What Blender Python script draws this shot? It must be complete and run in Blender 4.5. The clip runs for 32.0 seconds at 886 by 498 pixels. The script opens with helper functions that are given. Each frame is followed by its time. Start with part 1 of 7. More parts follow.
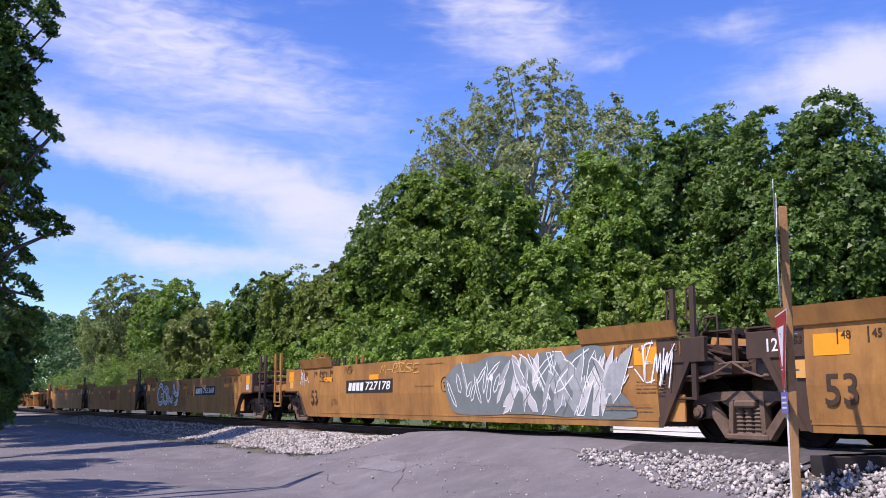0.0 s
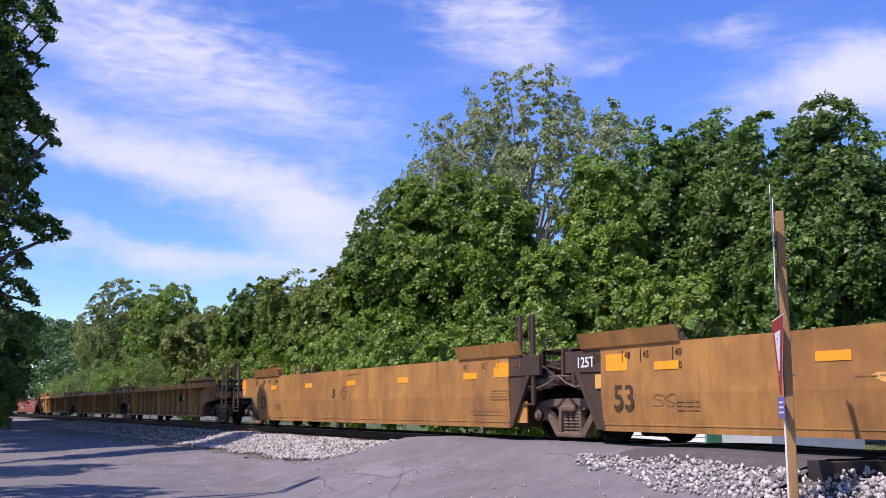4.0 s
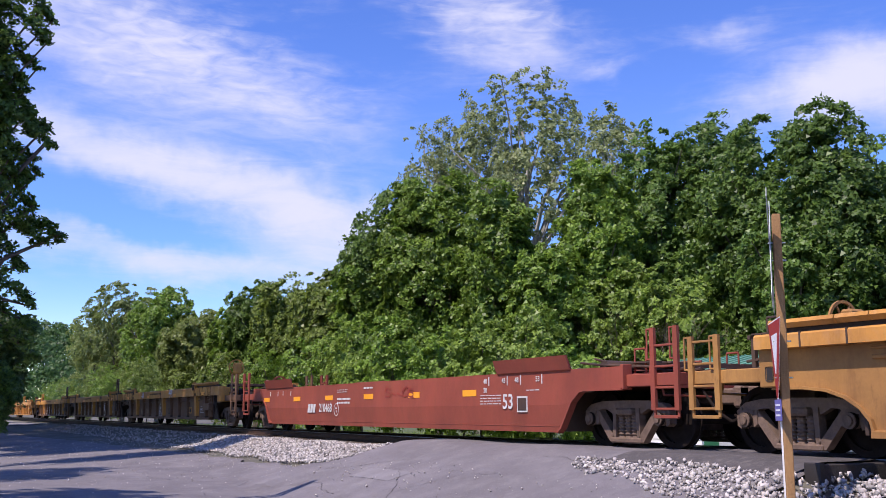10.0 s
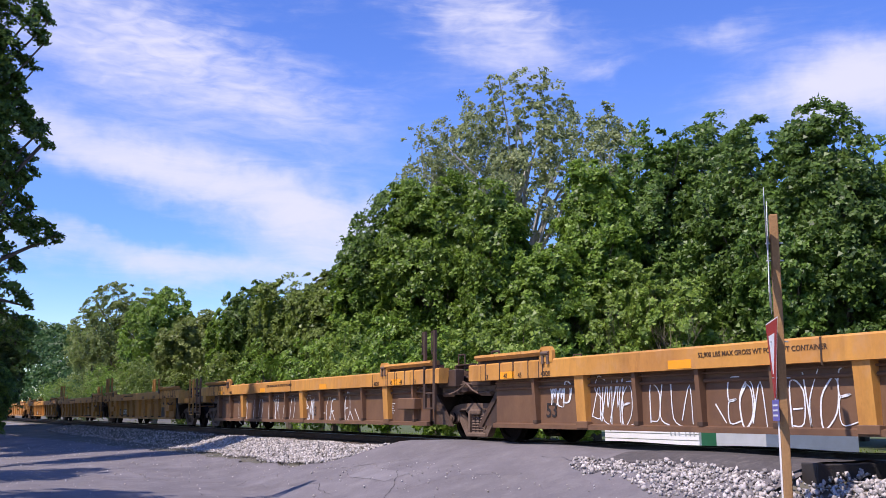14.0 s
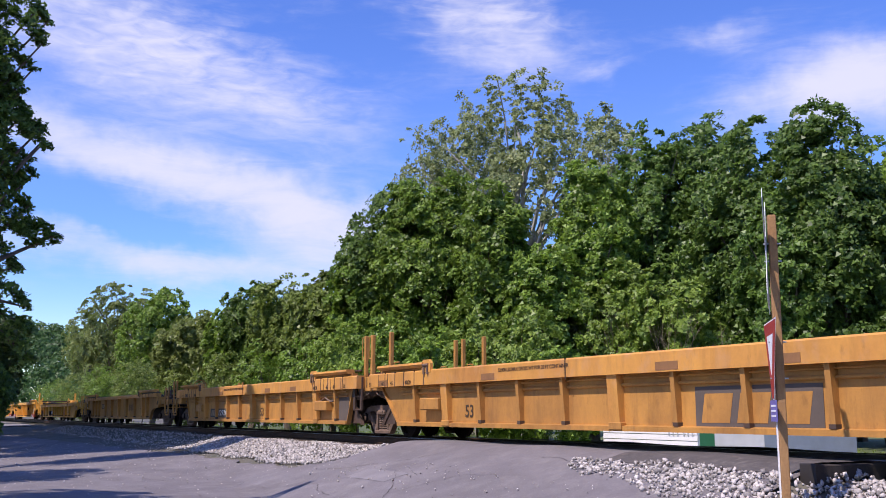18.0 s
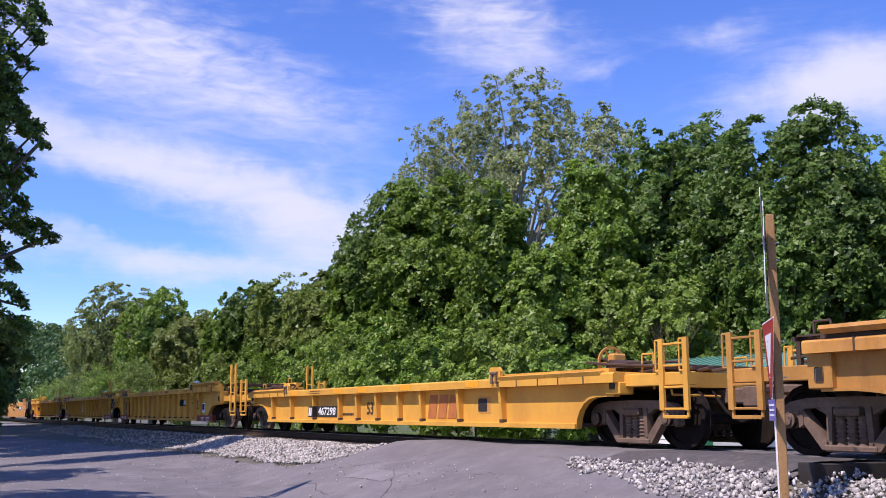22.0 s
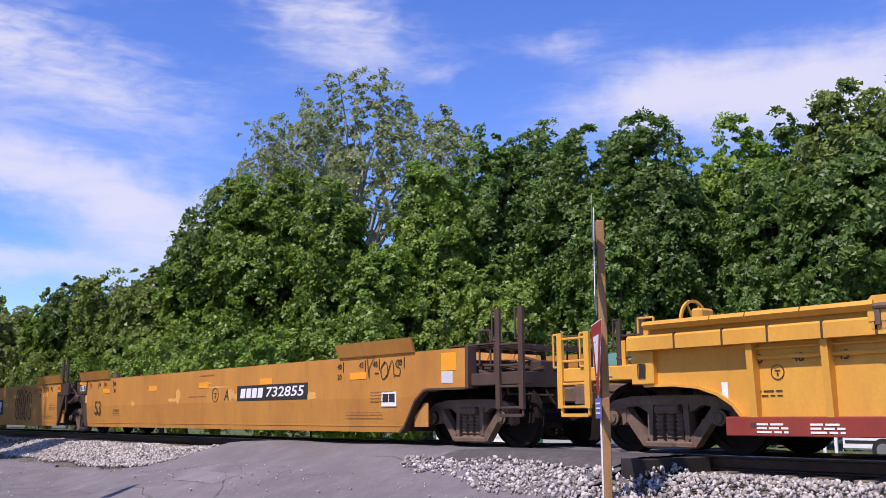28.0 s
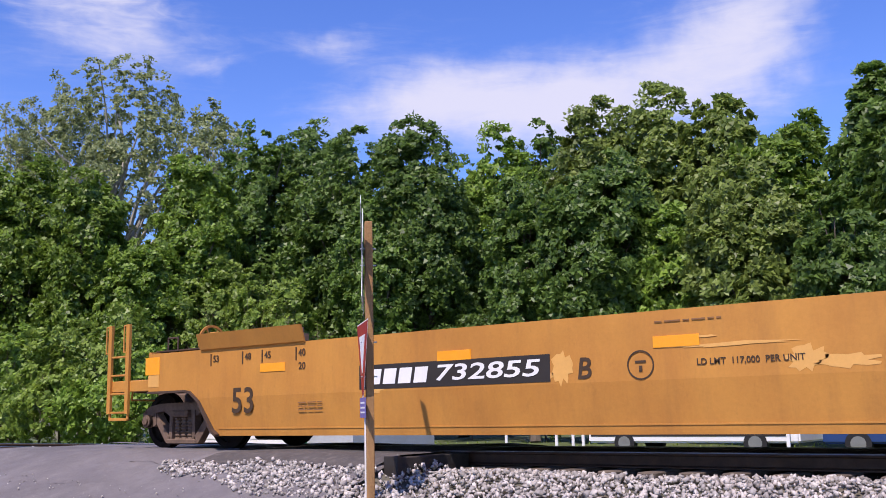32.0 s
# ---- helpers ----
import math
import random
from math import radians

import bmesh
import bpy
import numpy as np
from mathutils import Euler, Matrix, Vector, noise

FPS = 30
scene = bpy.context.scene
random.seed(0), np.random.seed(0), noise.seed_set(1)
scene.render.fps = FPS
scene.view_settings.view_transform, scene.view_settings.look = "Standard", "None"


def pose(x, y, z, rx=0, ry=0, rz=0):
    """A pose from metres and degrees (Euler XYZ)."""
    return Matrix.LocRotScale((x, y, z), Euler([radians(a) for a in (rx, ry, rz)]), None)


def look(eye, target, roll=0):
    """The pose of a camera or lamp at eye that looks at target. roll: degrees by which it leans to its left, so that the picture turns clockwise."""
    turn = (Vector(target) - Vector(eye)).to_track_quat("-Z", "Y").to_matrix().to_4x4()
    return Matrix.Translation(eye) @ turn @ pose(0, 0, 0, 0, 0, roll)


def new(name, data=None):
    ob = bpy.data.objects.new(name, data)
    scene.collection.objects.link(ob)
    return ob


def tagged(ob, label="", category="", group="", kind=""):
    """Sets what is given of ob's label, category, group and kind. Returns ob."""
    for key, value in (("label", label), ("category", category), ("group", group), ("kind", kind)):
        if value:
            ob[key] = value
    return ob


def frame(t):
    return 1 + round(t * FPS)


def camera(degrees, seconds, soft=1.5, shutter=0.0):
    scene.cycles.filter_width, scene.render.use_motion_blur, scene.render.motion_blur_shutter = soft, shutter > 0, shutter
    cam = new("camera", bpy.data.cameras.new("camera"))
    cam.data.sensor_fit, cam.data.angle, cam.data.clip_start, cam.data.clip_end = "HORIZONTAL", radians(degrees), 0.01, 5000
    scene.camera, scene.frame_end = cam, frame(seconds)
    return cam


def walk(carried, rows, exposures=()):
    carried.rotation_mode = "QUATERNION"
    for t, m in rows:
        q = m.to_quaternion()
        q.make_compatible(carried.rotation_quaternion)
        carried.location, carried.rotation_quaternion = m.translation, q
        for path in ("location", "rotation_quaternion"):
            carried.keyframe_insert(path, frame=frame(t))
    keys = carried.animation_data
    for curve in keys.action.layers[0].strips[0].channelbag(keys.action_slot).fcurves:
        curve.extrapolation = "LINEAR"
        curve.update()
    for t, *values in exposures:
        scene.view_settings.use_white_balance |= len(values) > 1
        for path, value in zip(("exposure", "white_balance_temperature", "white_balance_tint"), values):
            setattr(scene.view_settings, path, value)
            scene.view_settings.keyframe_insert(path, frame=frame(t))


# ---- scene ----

# World: x runs along the railway (the train moves towards +x), y away from the camera, z = 0 is the top of the rails.
EYE = Vector((0.0, 0.0, 0.55))


def aim(turn, tilt, lean):
    """The camera's pose: degrees from the -x direction towards +y, upward tilt and lean."""
    a, b = radians(turn), radians(tilt)
    return look(EYE, EYE + Vector((-math.cos(a) * math.cos(b), math.sin(a) * math.cos(b), math.sin(b))), lean)


cam = camera(48.9, 32.0, 0.5)
walk(cam, [
    (0, aim(28.20, 9.15, 0.30)),
    (0.5, aim(28.31, 9.23, 0.23)),
    (1, aim(28.27, 9.28, 0.27)),
    (2, aim(28.34, 9.34, 0.24)),
    (3, aim(28.35, 9.38, 0.26)),
    (6, aim(28.46, 9.55, 0.23)),
    (9, aim(28.53, 9.60, 0.22)),
    (12, aim(28.63, 9.64, 0.18)),
    (14.5, aim(28.71, 9.64, 0.18)),
    (17, aim(28.77, 9.67, 0.18)),
    (20, aim(28.85, 9.65, 0.14)),
    (23, aim(28.91, 9.63, 0.13)),
    (24.5, aim(28.94, 9.61, 0.17)),
    (25.6, aim(28.97, 9.60, 0.17)),
    (26.2, aim(29.00, 9.60, 0.17)),
    (26.5, aim(29.68, 9.57, 0.53)),
    (27, aim(35.68, 9.61, -0.12)),
    (27.5, aim(36.86, 9.60, -0.19)),
    (28, aim(38.45, 9.61, -0.30)),
    (28.5, aim(39.67, 9.60, -0.23)),
    (29, aim(41.89, 9.60, -0.56)),
    (29.5, aim(43.03, 9.59, -0.59)),
    (30, aim(45.05, 9.58, -0.79)),
    (30.5, aim(47.45, 9.55, -0.93)),
    (31, aim(49.45, 9.52, -1.05)),
    (31.5, aim(50.95, 9.47, -1.18)),
    (32, aim(52.19, 9.42, -1.28)),
], [(0, 0.16, 6430, 24), (22, 0.16, 6430, 24), (24, 0.07, 6430, 24), (26.5, 0.05, 6430, 24), (27.1, -0.18, 6450, 24), (28, 0.04, 6480, 24), (29.5, 0.17, 6550, 24), (31, 0.07, 6530, 24), (32, 0.08, 6550, 24)])

# ---- light ----
SUN_EL, SUN_TO = radians(56), Vector((0.22, -1.0, 0.0)).normalized()
world = bpy.data.worlds.new("world")
scene.world = world
world.use_nodes = True


def build_sky():
    nt = world.node_tree
    n, l = nt.nodes, nt.links
    n.clear()
    out, bg = n.new("ShaderNodeOutputWorld"), n.new("ShaderNodeBackground")
    sky = n.new("ShaderNodeTexSky")
    sky.sky_type, sky.sun_disc = "NISHITA", False
    sky.sun_elevation, sky.sun_rotation = SUN_EL, math.atan2(SUN_TO.x, SUN_TO.y)
    sky.air_density, sky.dust_density, sky.ozone_density = 0.9, 0.05, 2.5
    co, sep = n.new("ShaderNodeTexCoord"), n.new("ShaderNodeSeparateXYZ")
    l.new(co.outputs["Generated"], sep.inputs[0])

    def math_node(op, a, b=None, clamp=False):
        m = n.new("ShaderNodeMath")
        m.operation, m.use_clamp = op, clamp
        for i, v in enumerate((a, b)):
            if v is None:
                continue
            if isinstance(v, (int, float)):
                m.inputs[i].default_value = v
            else:
                l.new(v, m.inputs[i])
        return m.outputs[0]

    # direction as turn and elevation, in degrees
    turn = math_node("MULTIPLY", math_node("ARCTAN2", sep.outputs[1], math_node("MULTIPLY", sep.outputs[0], -1.0)), 57.2958)
    rise = math_node("MULTIPLY", math_node("ARCSINE", sep.outputs[2]), 57.2958)
    comb = n.new("ShaderNodeCombineXYZ")
    l.new(turn, comb.inputs[0]), l.new(rise, comb.inputs[1])
    comb_last = [comb.outputs[0]]

    def field(angle, sx, sy, scale, detail, rough, distort, shift=(0, 0, 0)):
        mp, nz = n.new("ShaderNodeMapping"), n.new("ShaderNodeTexNoise")
        mp.inputs["Rotation"].default_value, mp.inputs["Scale"].default_value, mp.inputs["Location"].default_value = (0, 0, radians(angle)), (sx, sy, 1), shift
        l.new(comb.outputs[0], mp.inputs[0]), l.new(mp.outputs[0], nz.inputs["Vector"])
        nz.inputs["Scale"].default_value, nz.inputs["Detail"].default_value = scale, detail
        nz.inputs["Roughness"].default_value, nz.inputs["Distortion"].default_value = rough, distort
        return math_node("SUBTRACT", nz.outputs["Fac"], 0.5)

    def bank(at_turn, at_rise, long, high, angle, gain):
        """A soft cloud bank; angle: how far it leans, in degrees."""
        sub, rot, sc = n.new("ShaderNodeVectorMath"), n.new("ShaderNodeVectorRotate"), n.new("ShaderNodeVectorMath")
        sub.operation, sc.operation = "SUBTRACT", "MULTIPLY"
        sub.inputs[1].default_value = (at_turn, at_rise, 0)
        l.new(comb_last[0], sub.inputs[0])
        rot.rotation_type = "Z_AXIS"
        rot.inputs["Angle"].default_value = radians(-angle)
        l.new(sub.outputs[0], rot.inputs["Vector"])
        sc.inputs[1].default_value = (1 / long, 1 / high, 0)
        l.new(rot.outputs[0], sc.inputs[0])
        ln = n.new("ShaderNodeVectorMath")
        ln.operation = "DOT_PRODUCT"
        l.new(sc.outputs[0], ln.inputs[0]), l.new(sc.outputs[0], ln.inputs[1])
        fall = math_node("POWER", 2.718, math_node("MULTIPLY", ln.outputs["Value"], -1.0))
        return math_node("MULTIPLY", fall, gain)

    for scale, amount in ((0.16, 3.0), (0.55, 1.5), (1.7, 0.6)):
        nz, off, mul, plus = n.new("ShaderNodeTexNoise"), n.new("ShaderNodeVectorMath"), n.new("ShaderNodeVectorMath"), n.new("ShaderNodeVectorMath")
        off.operation, mul.operation, plus.operation = "SUBTRACT", "MULTIPLY", "ADD"
        nz.inputs["Scale"].default_value, nz.inputs["Detail"].default_value = scale, 3
        off.inputs[1].default_value, mul.inputs[1].default_value = (0.5, 0.5, 0.5), (amount * 1.6, amount * 0.7, 0)
        l.new(comb.outputs[0], nz.inputs["Vector"]), l.new(nz.outputs["Color"], off.inputs[0]), l.new(off.outputs[0], mul.inputs[0])
        l.new(mul.outputs[0], plus.inputs[0]), l.new(comb_last[0], plus.inputs[1])
        comb_last[0] = plus.outputs[0]
    # fine ripples in the high thin cloud, streaks in the rest
    ripple = math_node("MULTIPLY", field(8, 0.5, 1.5, 1.0, 3, 0.5, 0.7, (2, 4, 0)), 2.0)
    mask = math_node("ADD", bank(13.0, 20.5, 11, 3.4, -12, 1.0), bank(31, 23.0, 7, 2.6, -15, 0.8))
    total = math_node("MULTIPLY", math_node("MULTIPLY", ripple, mask), 0.42)
    for add in (math_node("MULTIPLY", field(14, 0.06, 0.2, 1.0, 6, 0.6, 0.6, (3, 1, 0)), 0.85), math_node("MULTIPLY", field(16, 0.2, 0.9, 1.0, 6, 0.65, 0.8), 0.5),
                bank(11.0, 14.2, 13, 1.7, -13.0, 0.85), bank(23.0, 9.8, 7.0, 2.5, -10, 0.62), bank(8.5, 11.2, 8.0, 0.7, -13.5, -0.5), bank(12.5, 8.7, 12, 1.5, -8, 0.66),
                bank(14.5, 19.4, 10, 3.5, -14, 0.58), bank(5.0, 21.5, 7, 2.6, -10, 0.34), bank(32.0, 22.0, 5.5, 2.8, -20, 0.6),
                bank(58.5, 17.9, 10.5, 2.3, 1, 1.0), bank(70.5, 20.5, 5, 3.0, 25, 0.75), bank(49.5, 17.5, 4, 1.6, 12, 0.4), bank(45.0, 21.2, 2.2, 0.8, 5, 0.4), bank(38.5, 19.6, 1.5, 0.5, 0, 0.3),
                bank(0, 75, 60, 14, 0, 0.3), bank(-120, 25, 40, 10, 10, 0.5), bank(140, 30, 30, 8, -10, 0.45)):
        total = math_node("ADD", total, add)
    ramp = n.new("ShaderNodeMapRange")
    ramp.interpolation_type = "SMOOTHSTEP"
    for i, val in ((1, 0.04), (2, 0.98), (3, 0.0), (4, 0.9)):
        ramp.inputs[i].default_value = val
    l.new(total, ramp.inputs[0])
    rich = n.new("ShaderNodeHueSaturation")
    rich.inputs["Hue"].default_value = 0.518
    for sock, low, high in (("Saturation", 1.5, 1.27), ("Value", 1.24, 1.46)):
        grade = n.new("ShaderNodeMapRange")
        for i, val in ((1, 3.0), (2, 16.0), (3, low), (4, high)):
            grade.inputs[i].default_value = val
        l.new(rise, grade.inputs[0]), l.new(grade.outputs[0], rich.inputs[sock])
    l.new(sky.outputs[0], rich.inputs["Color"])
    tint = n.new("ShaderNodeMix")
    tint.data_type = "RGBA"
    l.new(ramp.outputs[0], tint.inputs["Factor"])
    l.new(rich.outputs[0], tint.inputs[6])
    tint.inputs[7].default_value = CLOUD_WHITE
    l.new(tint.outputs[2], bg.inputs[0])
    bg.inputs[1].default_value = SKY_STRENGTH
    l.new(bg.outputs[0], out.inputs[0])


CLOUD_WHITE, SKY_STRENGTH = (5.2, 5.5, 6.3, 1), 0.14
build_sky()
sun = new("sun", bpy.data.lights.new("sun", "SUN"))
sun.data.energy, sun.data.angle, sun.data.color = 5.0, radians(0.53), (1.0, 0.94, 0.84)
sun.matrix_world = look(SUN_TO * 60 + Vector((0, 0, 60 * math.tan(SUN_EL))), (0, 0, 0))

# ---- materials ----
def material(name, colour, rough=0.7, metal=0.0, vary=0.25, scale=6.0, grain=60.0, bump=0.15, stain=None, streak=0.0, island=0.0, tint=0.0, spec=0.4):
    """A surface with broad stains, fine grain and relief; streak stretches the stains downwards, island and tint vary pieces and objects."""
    m = bpy.data.materials.new(name)
    m.use_nodes = True
    nt = m.node_tree
    n, l = nt.nodes, nt.links
    b = n["Principled BSDF"]
    b.inputs["Roughness"].default_value, b.inputs["Metallic"].default_value = rough, metal
    b.inputs["Specular IOR Level"].default_value = spec
    co, mp = n.new("ShaderNodeTexCoord"), n.new("ShaderNodeMapping")
    mp.inputs["Scale"].default_value = (1, 1, 1 - 0.9 * streak)
    l.new(co.outputs["Object"], mp.inputs[0])
    broad, fine = n.new("ShaderNodeTexNoise"), n.new("ShaderNodeTexNoise")
    for t, s, d in ((broad, scale, 6), (fine, grain, 3)):
        t.inputs["Scale"].default_value, t.inputs["Detail"].default_value, t.inputs["Roughness"].default_value = s, d, 0.65
    l.new(mp.outputs[0], broad.inputs["Vector"]), l.new(co.outputs["Object"], fine.inputs["Vector"])
    ramp = n.new("ShaderNodeValToRGB")
    ramp.color_ramp.elements[0].position, ramp.color_ramp.elements[1].position = 0.36, 0.66
    dark = stain or [c * (1 - vary) for c in colour]
    ramp.color_ramp.elements[0].color, ramp.color_ramp.elements[1].color = (*dark, 1), (*colour, 1)
    l.new(broad.outputs["Fac"], ramp.inputs[0])
    hsv = n.new("ShaderNodeHueSaturation")
    l.new(ramp.outputs[0], hsv.inputs["Color"])
    val = n.new("ShaderNodeMapRange")
    val.inputs[3].default_value, val.inputs[4].default_value = 1 - vary * 0.7, 1 + vary * 0.5
    l.new(fine.outputs["Fac"], val.inputs[0])
    last = val.outputs[0]
    for amount, node, sock in ((island, "ShaderNodeNewGeometry", "Random Per Island"), (tint, "ShaderNodeObjectInfo", "Random")):
        if amount:
            src, mr, mul = n.new(node), n.new("ShaderNodeMapRange"), n.new("ShaderNodeMath")
            mr.inputs[3].default_value, mr.inputs[4].default_value = 1 - amount, 1 + amount
            mul.operation = "MULTIPLY"
            l.new(src.outputs[sock], mr.inputs[0]), l.new(mr.outputs[0], mul.inputs[0]), l.new(last, mul.inputs[1])
            last = mul.outputs[0]
    l.new(last, hsv.inputs["Value"])
    l.new(hsv.outputs[0], b.inputs["Base Color"])
    if bump:
        bp = n.new("ShaderNodeBump")
        bp.inputs["Strength"].default_value, bp.inputs["Distance"].default_value = bump, 0.02
        l.new(fine.outputs["Fac"], bp.inputs["Height"]), l.new(bp.outputs[0], b.inputs["Normal"])
    return m


def leaf_material(name, colour, light, island=0.45, tint=0.12):
    """Leaves: two greens mixed leaf by leaf, part of the light shining through."""
    m = bpy.data.materials.new(name)
    m.use_nodes = True
    nt = m.node_tree
    n, l = nt.nodes, nt.links
    b, out = n["Principled BSDF"], n["Material Output"]
    b.inputs["Roughness"].default_value, b.inputs["Specular IOR Level"].default_value = 0.46, 0.5
    geo, info = n.new("ShaderNodeNewGeometry"), n.new("ShaderNodeObjectInfo")
    mix, hsv = n.new("ShaderNodeMix"), n.new("ShaderNodeHueSaturation")
    mix.data_type = "RGBA"
    mix.inputs[6].default_value, mix.inputs[7].default_value = (*colour, 1), (*light, 1)
    l.new(geo.outputs["Random Per Island"], mix.inputs["Factor"])
    mr = n.new("ShaderNodeMapRange")
    mr.inputs[3].default_value, mr.inputs[4].default_value = 1 - tint, 1 + tint
    l.new(info.outputs["Random"], mr.inputs[0])
    l.new(mix.outputs[2], hsv.inputs["Color"]), l.new(mr.outputs[0], hsv.inputs["Value"])
    tr, ms = n.new("ShaderNodeBsdfTranslucent"), n.new("ShaderNodeMixShader")
    l.new(hsv.outputs[0], b.inputs["Base Color"]), l.new(hsv.outputs[0], tr.inputs[0])
    ms.inputs[0].default_value = 0.45
    l.new(b.outputs[0], ms.inputs[1]), l.new(tr.outputs[0], ms.inputs[2]), l.new(ms.outputs[0], out.inputs[0])
    return m


GROUND = material("ground_soil", (0.16, 0.14, 0.11), 0.95, vary=0.35, scale=0.7, grain=18, bump=0.5, stain=(0.09, 0.09, 0.06))
GRASS_SOIL = material("lawn_soil", (0.10, 0.13, 0.04), 0.95, vary=0.3, scale=0.8, grain=25, bump=0.5)
ASPHALT = material("asphalt_worn", (0.195, 0.177, 0.177), 0.9, vary=0.28, scale=0.9, grain=70, bump=0.35, stain=(0.14, 0.126, 0.128))
ASPHALT_DARK = material("asphalt_patch", (0.095, 0.085, 0.08), 0.9, vary=0.3, scale=2, grain=60, bump=0.4)
GRAVEL_BED = material("gravel_bed", (0.33, 0.31, 0.29), 0.95, vary=0.45, scale=5, grain=30, bump=1.0)
STONE = material("ballast_stone", (0.48, 0.44, 0.40), 0.9, vary=0.3, scale=5, grain=60, bump=0.3, island=0.5)
RAIL_STEEL = material("rail_rust", (0.10, 0.055, 0.035), 0.7, 0.3, vary=0.4, scale=5, grain=50)
RAIL_HEAD = material("rail_head", (0.42, 0.42, 0.44), 0.3, 1.0, vary=0.15, scale=3, grain=40, bump=0.05)
# timber at the crossing's edge, with its black shadow painted into the colour
PLANK_SHADOWED = material("shadow_dark_timber", (0.05, 0.042, 0.036), 0.95, vary=0.4, scale=4, grain=40, bump=0.6)
TIE_WOOD = material("tie_wood", (0.17, 0.13, 0.10), 0.95, vary=0.4, scale=4, grain=40, bump=0.6, tint=0.25)
POST_WOOD = material("post_wood", (0.42, 0.23, 0.09), 0.85, vary=0.35, scale=5, grain=35, bump=0.4, streak=0.9)
BARK = material("bark", (0.16, 0.13, 0.10), 0.95, vary=0.4, scale=3, grain=20, bump=0.8)
BARK_PALE = material("bark_pale", (0.52, 0.49, 0.42), 0.9, vary=0.4, scale=3, grain=15, bump=0.5)
LEAF_A = leaf_material("leaf_maple", (0.0848, 0.156, 0.02), (0.2964, 0.4537, 0.0616))
LEAF_B = leaf_material("leaf_dark", (0.0528, 0.1112, 0.0192), (0.1927, 0.3158, 0.0547))
LEAF_C = leaf_material("leaf_light", (0.1168, 0.1928, 0.0272), (0.3591, 0.4982, 0.0855))
LEAF_D = leaf_material("leaf_grey", (0.140, 0.18, 0.06), (0.37, 0.42, 0.18))
LEAF_E = leaf_material("leaf_olive", (0.0952, 0.1424, 0.0256), (0.285, 0.3751, 0.0752))
# roadside leaves: the shade on them is put into this darker green
LEAF_G = leaf_material("leaf_shade_tinted", (0.045, 0.085, 0.018), (0.09, 0.14, 0.03))
LEAF_F = leaf_material("leaf_hazy", (0.055, 0.135, 0.035), (0.10, 0.20, 0.05))
# far maples: distance haze is mixed into these paler greens
LEAF_H = leaf_material("leaf_haze_muted", (0.155, 0.215, 0.05), (0.30, 0.365, 0.095))


def layer(m, size, stretch, lo, hi, tone, most):
    """Lay a patchy tone over a material's colour; stretch below 1 lets it run downwards."""
    n, l = m.node_tree.nodes, m.node_tree.links
    b = n["Principled BSDF"]
    last = b.inputs["Base Color"].links[0].from_socket
    co = n.new("ShaderNodeTexCoord")
    mp, nz, mr, mix = n.new("ShaderNodeMapping"), n.new("ShaderNodeTexNoise"), n.new("ShaderNodeMapRange"), n.new("ShaderNodeMix")
    mp.inputs["Scale"].default_value, mp.inputs["Location"].default_value = (1, 1, stretch), (size, 3.0, 1.0)
    l.new(co.outputs["Object"], mp.inputs[0]), l.new(mp.outputs[0], nz.inputs["Vector"])
    nz.inputs["Scale"].default_value, nz.inputs["Detail"].default_value, nz.inputs["Roughness"].default_value = size, 7, 0.68
    mr.inputs[1].default_value, mr.inputs[2].default_value, mr.inputs[4].default_value = lo, hi, most
    l.new(nz.outputs["Fac"], mr.inputs[0])
    mix.data_type = "RGBA"
    mix.inputs[7].default_value = (*tone, 1)
    l.new(mr.outputs[0], mix.inputs["Factor"]), l.new(last, mix.inputs[6])
    l.new(mix.outputs[2], b.inputs["Base Color"])


for args in ((0.35, 1.0, 0.42, 0.7, (0.12, 0.108, 0.10), 0.6), (2.2, 1.0, 0.5, 0.75, (0.26, 0.24, 0.225), 0.5), (9.0, 1.0, 0.56, 0.72, (0.10, 0.09, 0.085), 0.55), (38.0, 1.0, 0.58, 0.7, (0.34, 0.32, 0.30), 0.55)):
    layer(ASPHALT, *args)
layer(ASPHALT_DARK, 8.0, 1.0, 0.5, 0.72, (0.19, 0.165, 0.145), 0.6)
layer(GRAVEL_BED, 3.0, 1.0, 0.45, 0.7, (0.16, 0.14, 0.115), 0.6)


def car_paint(name, colour, stain, streak=0.6, rust=0.5, scale=0.9):
    """Paint with broad faded stains, grime that runs downwards and scattered rust blooms; rust: how much of it has gone."""
    m = material(name, colour, 0.6, vary=0.16, scale=scale, grain=22, bump=0.08, stain=stain, streak=streak, spec=0.3)
    layer(m, 2.6, 0.16, 0.50, 0.72, (0.15, 0.07, 0.03), 0.8 * rust)
    layer(m, 7.0, 0.5, 0.58, 0.74, (0.10, 0.043, 0.02), 0.6 * rust)
    layer(m, 1.1, 1.0, 0.45, 0.75, [c * 0.5 for c in stain], 0.8 * rust)
    return m


P_TAN = car_paint("paint_tan", (0.56, 0.255, 0.048), (0.46, 0.195, 0.038), rust=0.3)
P_TAN_OLD = car_paint("paint_tan_weathered", (0.48, 0.235, 0.06), (0.31, 0.145, 0.045), rust=0.8)
P_OCHRE = car_paint("paint_ochre", (0.43, 0.215, 0.058), (0.29, 0.145, 0.05), rust=0.85)
P_BROWN = car_paint("paint_rusty_brown", (0.205, 0.11, 0.056), (0.13, 0.07, 0.042))
P_CHORD = car_paint("paint_chord", (0.64, 0.31, 0.062), (0.50, 0.225, 0.055), rust=0.55)
layer(P_CHORD, 4.0, 0.7, 0.5, 0.68, (0.50, 0.27, 0.12), 0.55)
